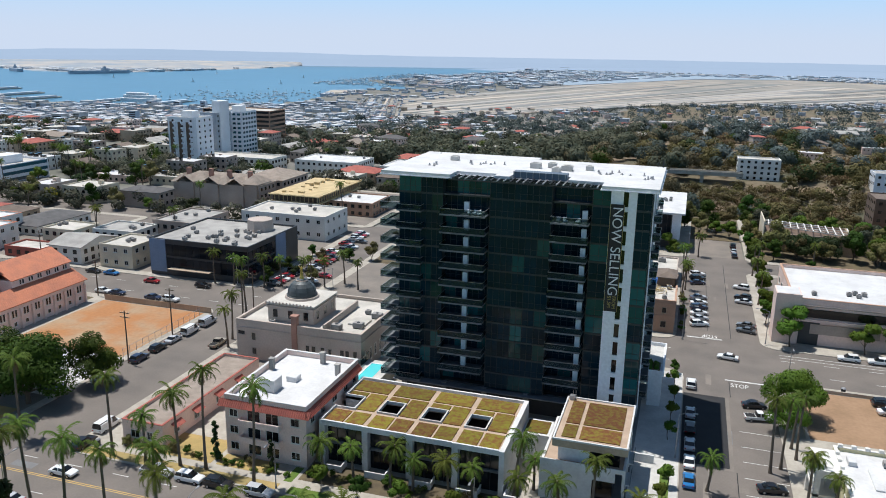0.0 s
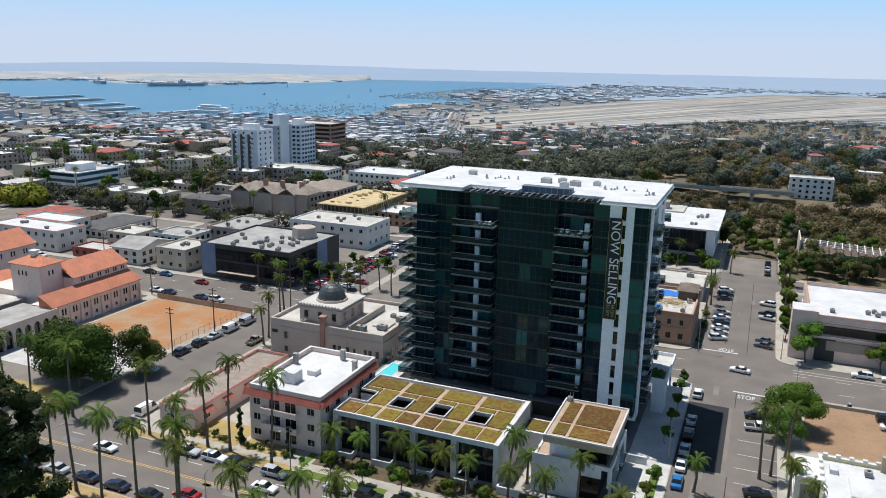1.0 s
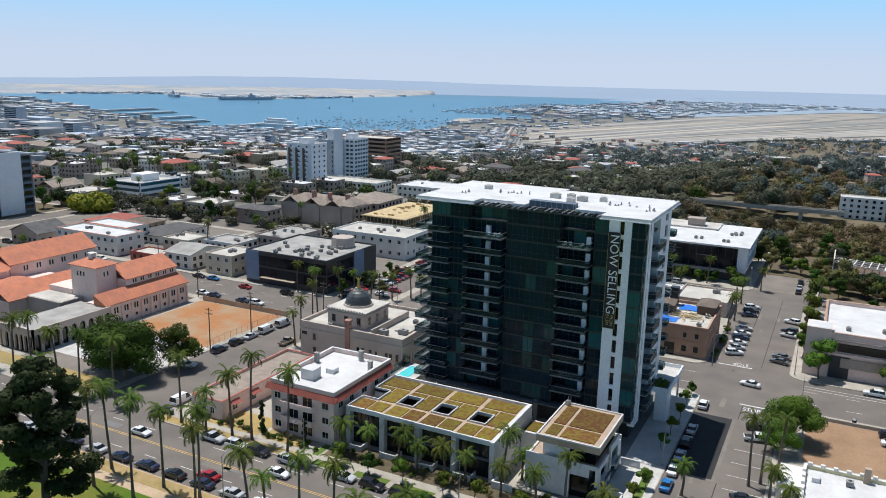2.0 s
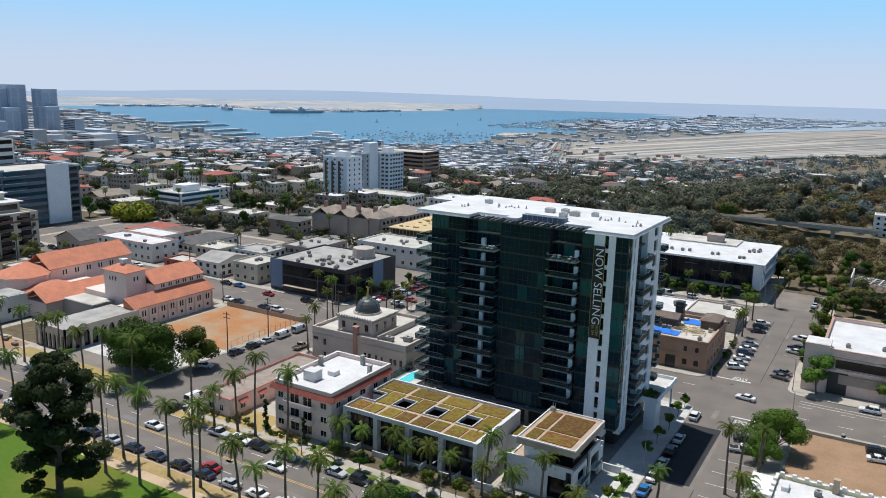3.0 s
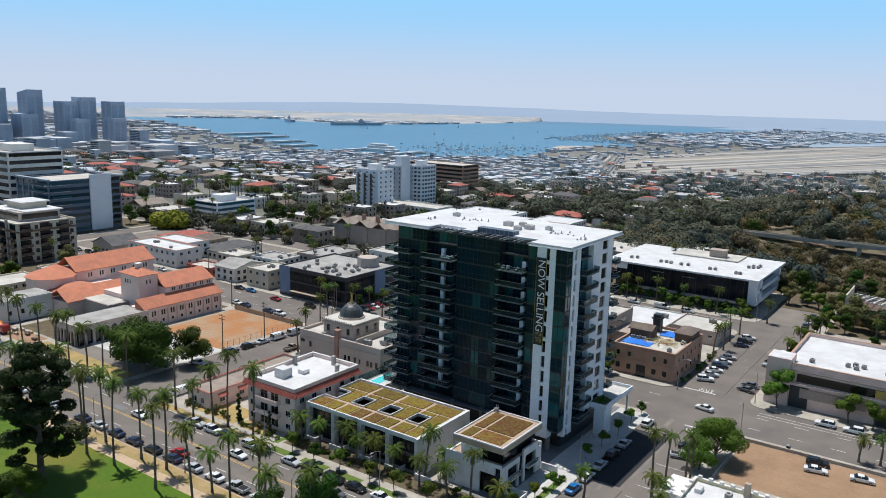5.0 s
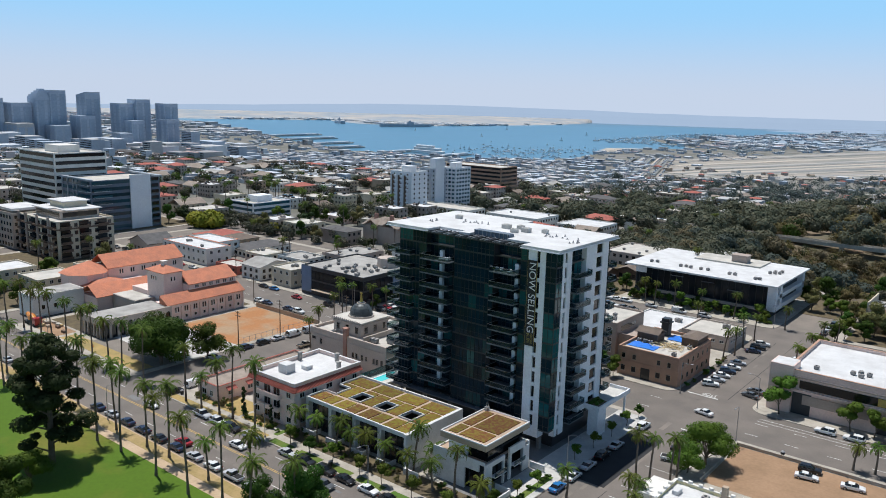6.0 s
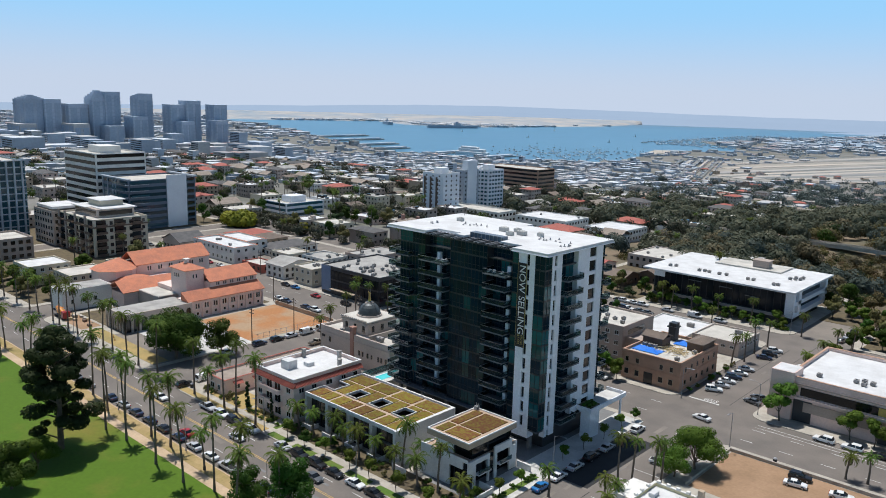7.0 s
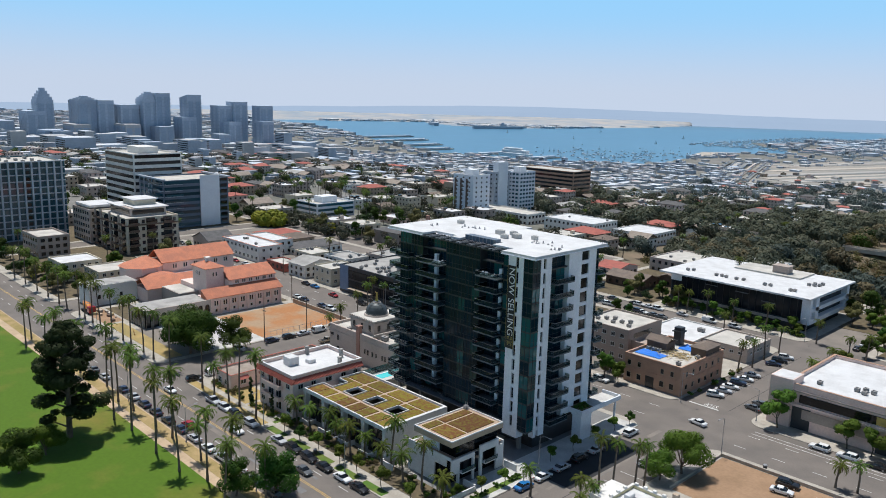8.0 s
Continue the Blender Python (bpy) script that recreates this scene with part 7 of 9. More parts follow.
ridge("backdrop", 4880, -25, 90, -75, ((-25, 2), (-12, 0), (5, -3), (20, -6), (30, 6), (38, 14), (44, 10), (50, -6), (60, -24), (90, -26)), "ridge_haze_glow", "glowing pale blue haze band for headland and sea")
ridge("backdrop", 4500, -25, 18, -75, ((-25, -30), (-8, -32), (4, -38), (12, -50), (18, -74)), "ridge_haze_glow", "glowing pale blue haze band for hills behind the airfield")

# downtown towers, with the distance haze mixed into their base colours
def skyscraper(x, y, w, d, top, m, label, cut=0, crown=0):
    z = -58
    ob = thing("skyscraper", x, y, z, label, "skyscraper", "downtown towers")
    pts = [(x - w / 2, y - d / 2), (x + w / 2, y - d / 2), (x + w / 2, y + d / 2), (x - w / 2, y + d / 2)]
    bm = prism(bmesh.new(), pts, z, top - crown)
    if cut:
        for v in bm.verts:
            if v.co.z > z + 1 and v.co.x < x:
                v.co.z -= cut
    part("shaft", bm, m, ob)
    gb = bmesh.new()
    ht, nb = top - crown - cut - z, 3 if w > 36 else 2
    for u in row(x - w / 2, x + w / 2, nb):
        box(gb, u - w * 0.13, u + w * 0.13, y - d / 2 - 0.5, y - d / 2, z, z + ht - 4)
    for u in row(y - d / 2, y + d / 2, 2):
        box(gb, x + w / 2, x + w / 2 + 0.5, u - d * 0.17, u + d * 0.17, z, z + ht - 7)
    part("glazing", gb, "haze_band", ob)
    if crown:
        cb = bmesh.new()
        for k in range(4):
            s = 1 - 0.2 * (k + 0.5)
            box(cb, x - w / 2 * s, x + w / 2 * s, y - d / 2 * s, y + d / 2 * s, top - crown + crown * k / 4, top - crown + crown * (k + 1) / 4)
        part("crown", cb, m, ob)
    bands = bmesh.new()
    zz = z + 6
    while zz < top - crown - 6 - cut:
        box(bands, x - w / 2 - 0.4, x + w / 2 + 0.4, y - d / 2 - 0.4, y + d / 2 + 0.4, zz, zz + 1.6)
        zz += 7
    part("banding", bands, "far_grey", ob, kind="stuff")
    return ob


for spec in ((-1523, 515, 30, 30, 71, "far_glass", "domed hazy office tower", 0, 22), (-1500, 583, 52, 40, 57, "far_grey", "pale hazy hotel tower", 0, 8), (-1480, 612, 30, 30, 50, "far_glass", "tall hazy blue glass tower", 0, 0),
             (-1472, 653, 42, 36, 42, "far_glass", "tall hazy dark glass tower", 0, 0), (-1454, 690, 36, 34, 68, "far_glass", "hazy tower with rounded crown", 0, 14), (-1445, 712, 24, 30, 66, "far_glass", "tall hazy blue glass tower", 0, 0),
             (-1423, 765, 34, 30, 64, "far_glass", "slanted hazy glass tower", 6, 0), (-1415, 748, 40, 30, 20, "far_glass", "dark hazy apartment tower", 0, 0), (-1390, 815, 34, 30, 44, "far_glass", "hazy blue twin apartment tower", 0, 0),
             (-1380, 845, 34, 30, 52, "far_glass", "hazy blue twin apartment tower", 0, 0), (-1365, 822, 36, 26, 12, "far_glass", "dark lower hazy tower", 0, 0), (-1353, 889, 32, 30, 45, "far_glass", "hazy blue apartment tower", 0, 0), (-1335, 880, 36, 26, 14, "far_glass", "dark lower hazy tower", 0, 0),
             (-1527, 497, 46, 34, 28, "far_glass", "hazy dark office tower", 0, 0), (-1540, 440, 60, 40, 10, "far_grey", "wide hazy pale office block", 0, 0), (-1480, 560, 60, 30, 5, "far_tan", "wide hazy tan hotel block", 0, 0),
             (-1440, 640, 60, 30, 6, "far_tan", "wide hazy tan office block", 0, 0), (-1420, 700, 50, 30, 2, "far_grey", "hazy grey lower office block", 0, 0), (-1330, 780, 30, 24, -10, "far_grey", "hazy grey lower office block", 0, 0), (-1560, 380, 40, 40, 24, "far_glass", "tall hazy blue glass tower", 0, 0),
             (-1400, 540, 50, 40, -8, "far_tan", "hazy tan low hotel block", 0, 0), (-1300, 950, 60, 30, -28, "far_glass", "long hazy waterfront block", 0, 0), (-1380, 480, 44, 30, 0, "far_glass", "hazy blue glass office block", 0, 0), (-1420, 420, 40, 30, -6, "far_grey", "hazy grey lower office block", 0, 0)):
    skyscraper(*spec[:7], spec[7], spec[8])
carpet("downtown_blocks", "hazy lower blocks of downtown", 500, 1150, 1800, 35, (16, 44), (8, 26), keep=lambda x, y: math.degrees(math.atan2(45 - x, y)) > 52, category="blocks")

# houses dotted over the far side of the canyon
rh = random.Random(88)
for x, y in ((-20, 700), (15, 660), (40, 640), (62, 700), (85, 610), (110, 660), (30, 760), (-60, 720), (75, 560), (130, 720), (-5, 820), (60, 820), (-40, 640), (100, 760), (20, 900), (140, 840), (-30, 940), (80, 930), (-80, 800), (120, 600)):
    me, flat, h = rh.choice([q for q in HOUSES if q[2] < 7])
    ob = new("house", me)
    ob.matrix_basis = pose(x, y, ground_z(x, y) + 1, 0, 0, rh.uniform(-25, 25)) @ Matrix.Scale(0.75, 4)
    tagged(ob, HLAB[0] if flat else HLAB[1], "house", "houses on the canyon side")
    USED.append((x - 10, x + 10, y - 16, y + 9))

def hillside(name, label, n, seed, region):
    """Houses scattered over far slopes, joined, too many to count."""
    r = random.Random(seed)
    verts, faces, mi, mats = [], [], [], []
    for _ in range(n):
        x, y = region(r)
        if any(a - 6 < x < b + 6 and c - 6 < y < d + 6 for a, b, c, d in USED):
            continue
        me = r.choice([h[0] for h in HOUSES if not h[1]] if r.random() < 0.6 else [h[0] for h in HOUSES])
        m = pose(x, y, ground_z(x, y) + 1.0, 0, 0, r.uniform(-30, 30)) @ Matrix.Scale(r.uniform(0.5, 0.8), 4)
        b, idx = len(verts), []
        for mt in me.materials:
            if mt not in mats:
                mats.append(mt)
            idx.append(mats.index(mt))
        verts += [m @ v.co for v in me.vertices]
        faces += [tuple(i + b for i in p.vertices) for p in me.polygons]
        mi += [idx[p.material_index] for p in me.polygons]
        SLOPE.append((x, y))
    out = bpy.data.meshes.new(name)
    out.from_pydata(verts, [], faces)
    for mt in mats:
        out.materials.append(mt)
    out.polygons.foreach_set("material_index", mi)
    return tagged(new(name, out), label, "houses", kind="stuff")


SLOPE = []


def slope_spot(r):
    a, q = radians(r.uniform(-17, 24)), math.sqrt(r.uniform(600 ** 2, 1700 ** 2))
    return 45 - q * math.sin(a), q * math.cos(a)


hillside("hillside_houses", "many pale houses scattered over the wooded hillside", 330, 89, slope_spot)


# ---- trees and palms ----
def leaf_cloud(r, blobs, n, size, flat=0.0):
    """Small leaf tufts spread over the outer part of several rounded masses."""
    verts, faces, soft = [], [], []
    tot = sum(b[3] ** 2 for b in blobs)
    for cx, cy, cz, rad, sq in blobs:
        for _ in range(int(n * rad * rad / tot)):
            v = Vector((r.gauss(0, 1), r.gauss(0, 1), r.gauss(0, 1))).normalized()
            q = rad * (0.55 + 0.5 * r.random() ** 0.6)
            p = Vector((cx + v.x * q, cy + v.y * q, cz + v.z * q * sq))
            nrm = (v + Vector((r.uniform(-1, 1), r.uniform(-1, 1), r.uniform(-0.3, 1))) * 0.7).normalized()
            a = nrm.orthogonal().normalized()
            b = nrm.cross(a)
            t = r.uniform(0, 6.28)
            u, w = (a * math.cos(t) + b * math.sin(t)), (b * math.cos(t) - a * math.sin(t))
            s = size * r.uniform(0.6, 1.3)
            k = len(verts)
            verts += [p - u * s, p + w * s * 0.5 - nrm * s * 0.15, p + u * s, p - w * s * 0.5 - nrm * s * 0.15]
            faces.append((k, k + 3, k + 2, k + 1))
            soft += [(v * 0.8 + nrm * 0.5 + Vector((0, 0, 0.15))).normalized()] * 4
    return verts, faces, soft


def leaf_mesh(name, cloud, leaf):
    """One mesh of leaf tufts that catch the light as rounded masses."""
    v, f, soft = cloud
    me = bpy.data.meshes.new(name)
    me.from_pydata(v, [], f)
    me.normals_split_custom_set_from_vertices(soft)
    me.materials.append(MATS[leaf])
    return me


def tree_meshes(key, seed, height, spread, n, size, leaf, trunk_r=0.28, lobes=9, bare=0.3, sq=0.75, column=False):
    r = random.Random(seed)
    tb = bmesh.new()
    top = Vector((r.uniform(-0.4, 0.4), r.uniform(-0.4, 0.4), height * bare))
    tube(tb, (0, 0, -0.6), top, trunk_r, trunk_r * 0.7, 8)
    blobs = []
    for i in range(lobes):
        a = i * 2.4 + r.uniform(-0.4, 0.4)
        if column:
            zc = height * (bare + (1 - bare) * (i + 0.6) / lobes)
            q = spread * (0.18 + 0.5 * r.random()) * (1 - 0.6 * i / lobes)
            rad = spread * r.uniform(0.26, 0.44) * (1 - 0.3 * i / lobes)
        else:
            zc = height * (bare + 0.18 + (0.9 - bare - 0.18) * r.random())
            q = spread * math.sqrt(r.random()) * (0.8 if zc < height * 0.75 else 0.45)
            rad = spread * r.uniform(0.32, 0.5)
        c = Vector((q * math.cos(a), q * math.sin(a), zc))
        blobs.append((c.x, c.y, c.z, rad, sq))
        tube(tb, top * (0.75 if i % 2 else 1.0), c, trunk_r * 0.4, trunk_r * 0.08, 5)
    return mesh_of("trunk", tb, "bark"), leaf_mesh("crown", leaf_cloud(r, blobs, n, size), leaf)


def tree(meshes, x, y, z, scale, rz, label, category="tree", group="", name="tree"):
    ob = thing(name, x, y, z, label, category, group, rz=rz)
    ob.scale = (scale, scale, scale)
    for nm, me in (("trunk", meshes[0]), ("crown", meshes[1])):
        o = new(nm, me)
        o.parent = ob
    return ob


BIG = [tree_meshes("big", 1, 11, 6.5, 13000, 0.27, "leaf_deep", 0.45, 16, 0.15), tree_meshes("big", 2, 9, 4.6, 7500, 0.26, "leaf_deep", 0.3, 12, 0.2)]
BRIGHT = [tree_meshes("bright", 3, 9, 5.0, 8500, 0.25, "leaf_bright", 0.3, 14, 0.2), tree_meshes("bright", 4, 6, 2.4, 1900, 0.25, "leaf_bright", 0.14, 8, 0.3)]


def pine_meshes(seed, height, profile, n, size):
    """A tall park pine: a straight trunk, long limbs and separate heavy clumps with gaps between them."""
    r = random.Random(seed)
    tb, blobs = bmesh.new(), []
    tube(tb, (0, 0, -0.6), (0.3, 0.1, height * 0.55), 0.6, 0.36, 10)
    tube(tb, (0.3, 0.1, height * 0.55), (0.1, -0.2, height * 0.95), 0.36, 0.08, 8)
    for lv, (t, reach, many) in enumerate(profile):
        for k in range(many):
            a = lv * 1.1 + k * 2 * math.pi / many + r.uniform(-0.35, 0.35)
            q = reach * r.uniform(0.55, 1.0)
            c = Vector((q * math.cos(a), q * math.sin(a), height * t + r.uniform(-1.0, 1.0)))
            rad = r.uniform(1.35, 2.35) * (0.75 + 0.05 * reach)
            blobs.append((c.x, c.y, c.z, rad, 0.62))
            blobs.append((c.x * 0.72 + r.uniform(-1, 1), c.y * 0.72 + r.uniform(-1, 1), c.z + r.uniform(-0.3, 1.3), rad * 0.6, 0.6))
            tube(tb, (0.2, 0, max(2.0, c.z - 2.4)), c, 0.2, 0.05, 5)
    return mesh_of("trunk", tb, "bark"), leaf_mesh("crown", leaf_cloud(r, blobs, n, size), "leaf_dark")


PINE = pine_meshes(5, 22.5, ((0.24, 4.5, 3), (0.34, 6.4, 4), (0.46, 5.0, 3), (0.58, 6.6, 5), (0.70, 6.4, 5), (0.82, 4.8, 4), (0.92, 2.6, 3), (0.99, 0.8, 1)), 26000, 0.3)
STREET = [tree_meshes("street", 6, 5, 1.9, 700, 0.30, "leaf_bright", 0.1, 7, 0.35), tree_meshes("street", 7, 4.4, 1.7, 600, 0.30, "leaf_deep", 0.1, 7, 0.3)]
MIDT = [tree_meshes("mid", 20 + i, (8, 10, 7, 9, 11, 6)[i], (3.6, 4.4, 3.2, 4.6, 4.0, 3.4)[i], 2000, 0.38, ("leaf_deep", "leaf_olive", "leaf_bright", "leaf_dark", "leaf_deep", "leaf_yellow")[i], 0.25, 9, 0.15) for i in range(6)]
WILD = [tree_meshes("wild", 40 + i, (12, 9, 14, 7)[i], (5.0, 4.2, 5.0, 3.6)[i], 2600, 0.38, ("grove_leaf", "leaf_olive", "leaf_olive", "leaf_dry")[i], 0.3, 11, 0.15) for i in range(4)]
BUSH = [tree_meshes("bush", 60 + i, (1.6, 1.3, 2.2)[i], (1.3, 1.1, 1.2)[i], 300, 0.2, ("leaf_deep", "leaf_bright", "leaf_olive")[i], 0.06, 6, 0.0) for i in range(3)]
CYP = tree_meshes("cypress", 70, 9, 1.5, 700, 0.4, "leaf_dark", 0.2, 10, 0.05, 1.4, True)


def frond(verts, faces, r, az, lift, length, droop, width=0.55, n=13):
    """A feather frond: an arched midrib with hanging narrow leaflets on both sides."""
    out = Vector((math.cos(az), math.sin(az), 0))
    side = Vector((-math.sin(az), math.cos(az), 0))
    p, el = Vector((0, 0, 0)), lift
    for i in range(n):
        el -= droop / n * (0.5 + 1.2 * i / n)
        d = out * math.cos(el) + Vector((0, 0, 1)) * math.sin(el)
        q = p + d * (length / n)
        wd = width * math.sin(math.pi * min(0.98, (i + 1.2) / (n + 0.6))) ** 0.6
        for s in (-1, 1):
            k = len(verts)
            tip = q + side * s * wd * r.uniform(0.8, 1.1) + d * 0.22 - Vector((0, 0, 1)) * wd * r.uniform(0.5, 0.95)
            verts += [p, q, tip]
            faces.append((k, k + 1, k + 2) if s > 0 else (k, k + 2, k + 1))
        k = len(verts)
        verts += [p - side * 0.035, p + side * 0.035, q + side * 0.03, q - side * 0.03]
        faces.append((k, k + 1, k + 2, k + 3))
        p = q


def palm_crown(seed, n, length, dry_n):
    r = random.Random(seed)
    v, f = [], []
    for i in range(n):
        t = i / n
        frond(v, f, r, i * 2.39996 + r.uniform(-0.15, 0.15), 1.25 - 1.5 * t + r.uniform(-0.12, 0.12), length * r.uniform(0.8, 1.15), 1.7 + 0.8 * r.random(), r.uniform(0.36, 0.5))
    k = len(f)
    for i in range(dry_n):
        frond(v, f, r, i * 2.4 + r.uniform(-0.3, 0.3), -0.7 + r.uniform(-0.25, 0.2), length * r.uniform(0.6, 0.85), 1.0, 0.3)
    me = bpy.data.meshes.new("fronds")
    me.from_pydata(v, [], f)
    me.materials.append(MATS["frond"])
    me.materials.append(MATS["frond_dry"])
    me.polygons.foreach_set("material_index", [0] * k + [1] * (len(f) - k))
    return me


CROWNS = [palm_crown(i, (20, 22, 19, 23)[i], (2.8, 3.1, 2.7, 3.2)[i], (5, 8, 4, 10)[i]) for i in range(4)]
TRUNKS = {}


def palm_trunk(h, lean):
    key = (round(h * 2) / 2, lean)
    if key not in TRUNKS:
        bm = bmesh.new()
        n, prev_p = 7, Vector((0, 0, -0.4))
        for i in range(n):
            t = (i + 1) / n
            q = Vector((lean * t * t, 0.3 * lean * math.sin(t * 3), key[0] * t))
            tube(bm, prev_p, q, 0.25 - 0.09 * (i / n) + (0.1 if i == 0 else 0), 0.25 - 0.09 * t, 8)
            prev_p = q
        cyl(bm, prev_p.x, prev_p.y, key[0] - 0.2, key[0] + 0.7, 0.24, 0.1, 8)
        TRUNKS[key] = (mesh_of("trunk", bm, "palm_bark"), prev_p)
    return TRUNKS[key]


PALM_COUNT = [0]


def palm(x, y, h, scale=1.0, z=0.15, group="palms along the avenue", label=""):
    i = PALM_COUNT[0]
    PALM_COUNT[0] += 1
    me, tip = palm_trunk(h, (0.0, 0.6, -0.5, 1.0)[i % 4])
    ob = thing("palm_tree", x, y, z, label or ("tall slender feather palm beside the avenue" if h > 9 else "short feather palm with arching fronds"), "palm tree", group, rz=(i * 77) % 360)
    t = new("trunk", me)
    t.parent = ob
    c = new("fronds", CROWNS[i % 4])
    c.parent = ob
    c.matrix_basis = Matrix.Translation(tip + Vector((0, 0, 0.2))) @ Matrix.Diagonal((scale, scale, scale, 1))
    return ob


# palms in the park row, along both kerbs and the side street
for x, y, h in ((-82.6, 71.8, 17.5), (-73.8, 72.4, 17.5), (-58.8, 71.4, 16.5), (-47.7, 71.4, 15.5), (-40.2, 73.8, 15), (-105.4, 79, 16), (-93, 77, 15), (-84.8, 77.5, 15.5), (-71.9, 77.3, 14), (-64, 77.6, 16), (-49.5, 77.2, 8), (-36, 77.2, 13), (-24, 77.5, 12),
                (-120, 77.4, 14), (-131, 72.5, 14), (-140, 77, 13), (-152, 73, 13), (-160, 77, 12), (-118, 72, 15), (-30, 72, 12)):
    palm(x, y, h, 1.15)
for x, y, h in ((-81.3, 97.4, 8), (-75.2, 98.2, 12.5), (-70.6, 98.6, 17), (-61.2, 97.6, 16.5), (-88, 97.5, 14), (-107, 97.5, 14), (-118, 97.5, 14), (-126, 98, 13), (-134, 97.6, 15), (-141, 98, 13), (-150, 98, 14), (-158, 97.6, 15), (-166, 98, 16), (-172, 97.6, 13), (-178, 98, 15),
                (-190, 98, 12), (-198, 98, 13), (-210, 98, 12), (-222, 98, 12), (-236, 98, 13), (-250, 98, 12)):
    palm(x, y, h, 1.15)
for x, y, h in ((-52, 103.2, 6.5), (-46.5, 103.4, 6), (-40, 103, 7), (-36.5, 103.6, 5.5), (-30.6, 103.0, 7), (-27.0, 104.2, 5), (-21, 106.5, 10.5), (-19.8, 103.0, 6), (-13.5, 103.5, 6), (-8.8, 104.4, 10), (-3.0, 104.0, 5), (-18.6, 110, 5)):
    palm(x, y, h * 0.95, 1.1, group="palms before the low building")
for x, y, h in ((17.6, 128.2, 12.5), (19.4, 130.1, 12), (7.5, 119, 6), (21.6, 116, 10), (22.2, 134, 11), (21.8, 138, 10), (23, 119.5, 8), (24.5, 112, 9), (48, 170, 5), (52, 171, 6)):
    palm(x, y, h, 0.9, group="palms along the side street")
for x, y, h in ((-105, 168, 14), (-101, 160, 13), (-98.5, 151, 11), (-96.5, 146, 9), (-127, 187.5, 9), (-121, 188, 8), (-112, 189, 9), (-108, 192, 8), (-100, 189, 9), (-96, 195, 8), (-92, 200, 9), (-86, 196, 8), (1.6, 222, 9), (2.4, 230, 8), (1.6, 240, 10), (2.0, 250, 8),
                (-12, 271, 9), (-24, 271, 8), (-34, 271, 9), (-42, 271, 8), (-46, 271, 9), (-18, 252, 8), (6, 270, 7), (21.8, 222, 9), (22.4, 240, 8), (22, 252, 9), (24, 262, 8), (40, 262, 9)):
    palm(x, y, h, 0.9, group="palms along the back streets")
rp = random.Random(77)
for k in range(40):
    a, q = radians(rp.uniform(15, 72)), rp.uniform(300, 560)
    x, y = 45 - q * math.sin(a), q * math.cos(a)
    palm(x, y, rp.uniform(9, 16), 0.95, ground_z(x, y), "palms among the houses", "tall slender palm among the houses")

# large single trees
tree(PINE, -79.5, 60.5, 0.15, 1.17, 20, "tall dark park pine with drooping clumps", "tree", name="park_tree")
tree(BRIGHT[0], -73.5, 53.5, 0.15, 0.75, 80, "round yellow green park tree", name="park_tree")
tree(BIG[1], -68.5, 46.5, 0.15, 1.0, 10, "dark green park tree", name="park_tree")
tree(BIG[1], -24.8, 80.5, 0.15, 1.05, 140, "dense green street tree", name="street_tree")
tree(BIG[1], -31, 75.0, 0.15, 0.8, 40, "dense green street tree", name="street_tree")
tree(BIG[0], -116, 108, 0.15, 1.3, 0, "broad dense deep green fig tree", name="fig_tree")
tree(BIG[0], -123, 112, 0.15, 1.2, 120, "broad dense deep green fig tree", name="fig_tree")
tree(BIG[1], -111, 119.5, 0.15, 1.1, 60, "dense green tree by the yard", name="yard_tree")
tree(BRIGHT[0], 23.2, 151, 0.15, 1.05, 30, "broad bright green street tree beside the empty lot", name="street_tree")
tree(BRIGHT[0], 21.6, 144.6, 0.15, 0.7, 200, "bright green street tree", name="street_tree")
tree(CYP, -70.8, 102.0, 0.15, 0.75, 0, "dark clipped cypress by the wall", name="cypress")
tree(CYP, -60.2, 101.6, 0.15, 0.6, 0, "dark shrub tree by the wall", name="cypress")
for x, y, s, m in ((26.8, 191.2, 1.65, 1), (43, 191.4, 1.3, 0), (48, 191.4, 1.1, 1), (53, 191.2, 1.5, 0), (62, 191.2, 1.5, 1), (71, 191.4, 1.4, 0), (22.4, 206, 1.1, 0), (22.6, 214, 1.2, 1), (23, 228, 1.3, 0), (23, 246, 1.2, 1), (-17, 187.4, 1.0, 1), (-22, 187.6, 1.3, 0)):
    tree(BRIGHT[1], x, y, 0.15, s, x * 40, "leafy street tree beside the pavement", name="street_tree", group="street trees")
for x, y in ((1.2, 158), (1.4, 150), (1.2, 142), (1.0, 134), (1.4, 118), (0.6, 112), (1.2, 165), (-1.5, 107)):
    tree(STREET[int(y) % 2], x, y, 0.16, 0.8, y * 9, "young street tree on the tower forecourt", name="street_tree", group="forecourt trees")
for x in (-50, -43.6, -36.8, -28.6, -22.4, -14.6, -6.0):
    tree(STREET[int(-x) % 2], x, 98.6, 0.16, 0.95, x * 9, "young street tree in the verge", name="street_tree", group="verge trees")
rg = random.Random(13)
for k in range(34):
    x, y = rg.uniform(-54, -3), rg.uniform(100.8, 105.8)
    tree(BUSH[k % 3], x, y, 0.18, rg.uniform(0.5, 1.0), rg.uniform(0, 360), "low green shrub in the planting bed", "shrub", "garden shrubs", "shrub")
for k in range(34):
    x, y = rg.uniform(-89, -57), rg.choice((rg.uniform(100.4, 101.6), rg.uniform(101.5, 103.2)))
    tree(BUSH[k % 3], x, y, 0.17, rg.uniform(0.4, 0.9), rg.uniform(0, 360), "small shrub in a front garden", "shrub", "garden shrubs", "shrub")
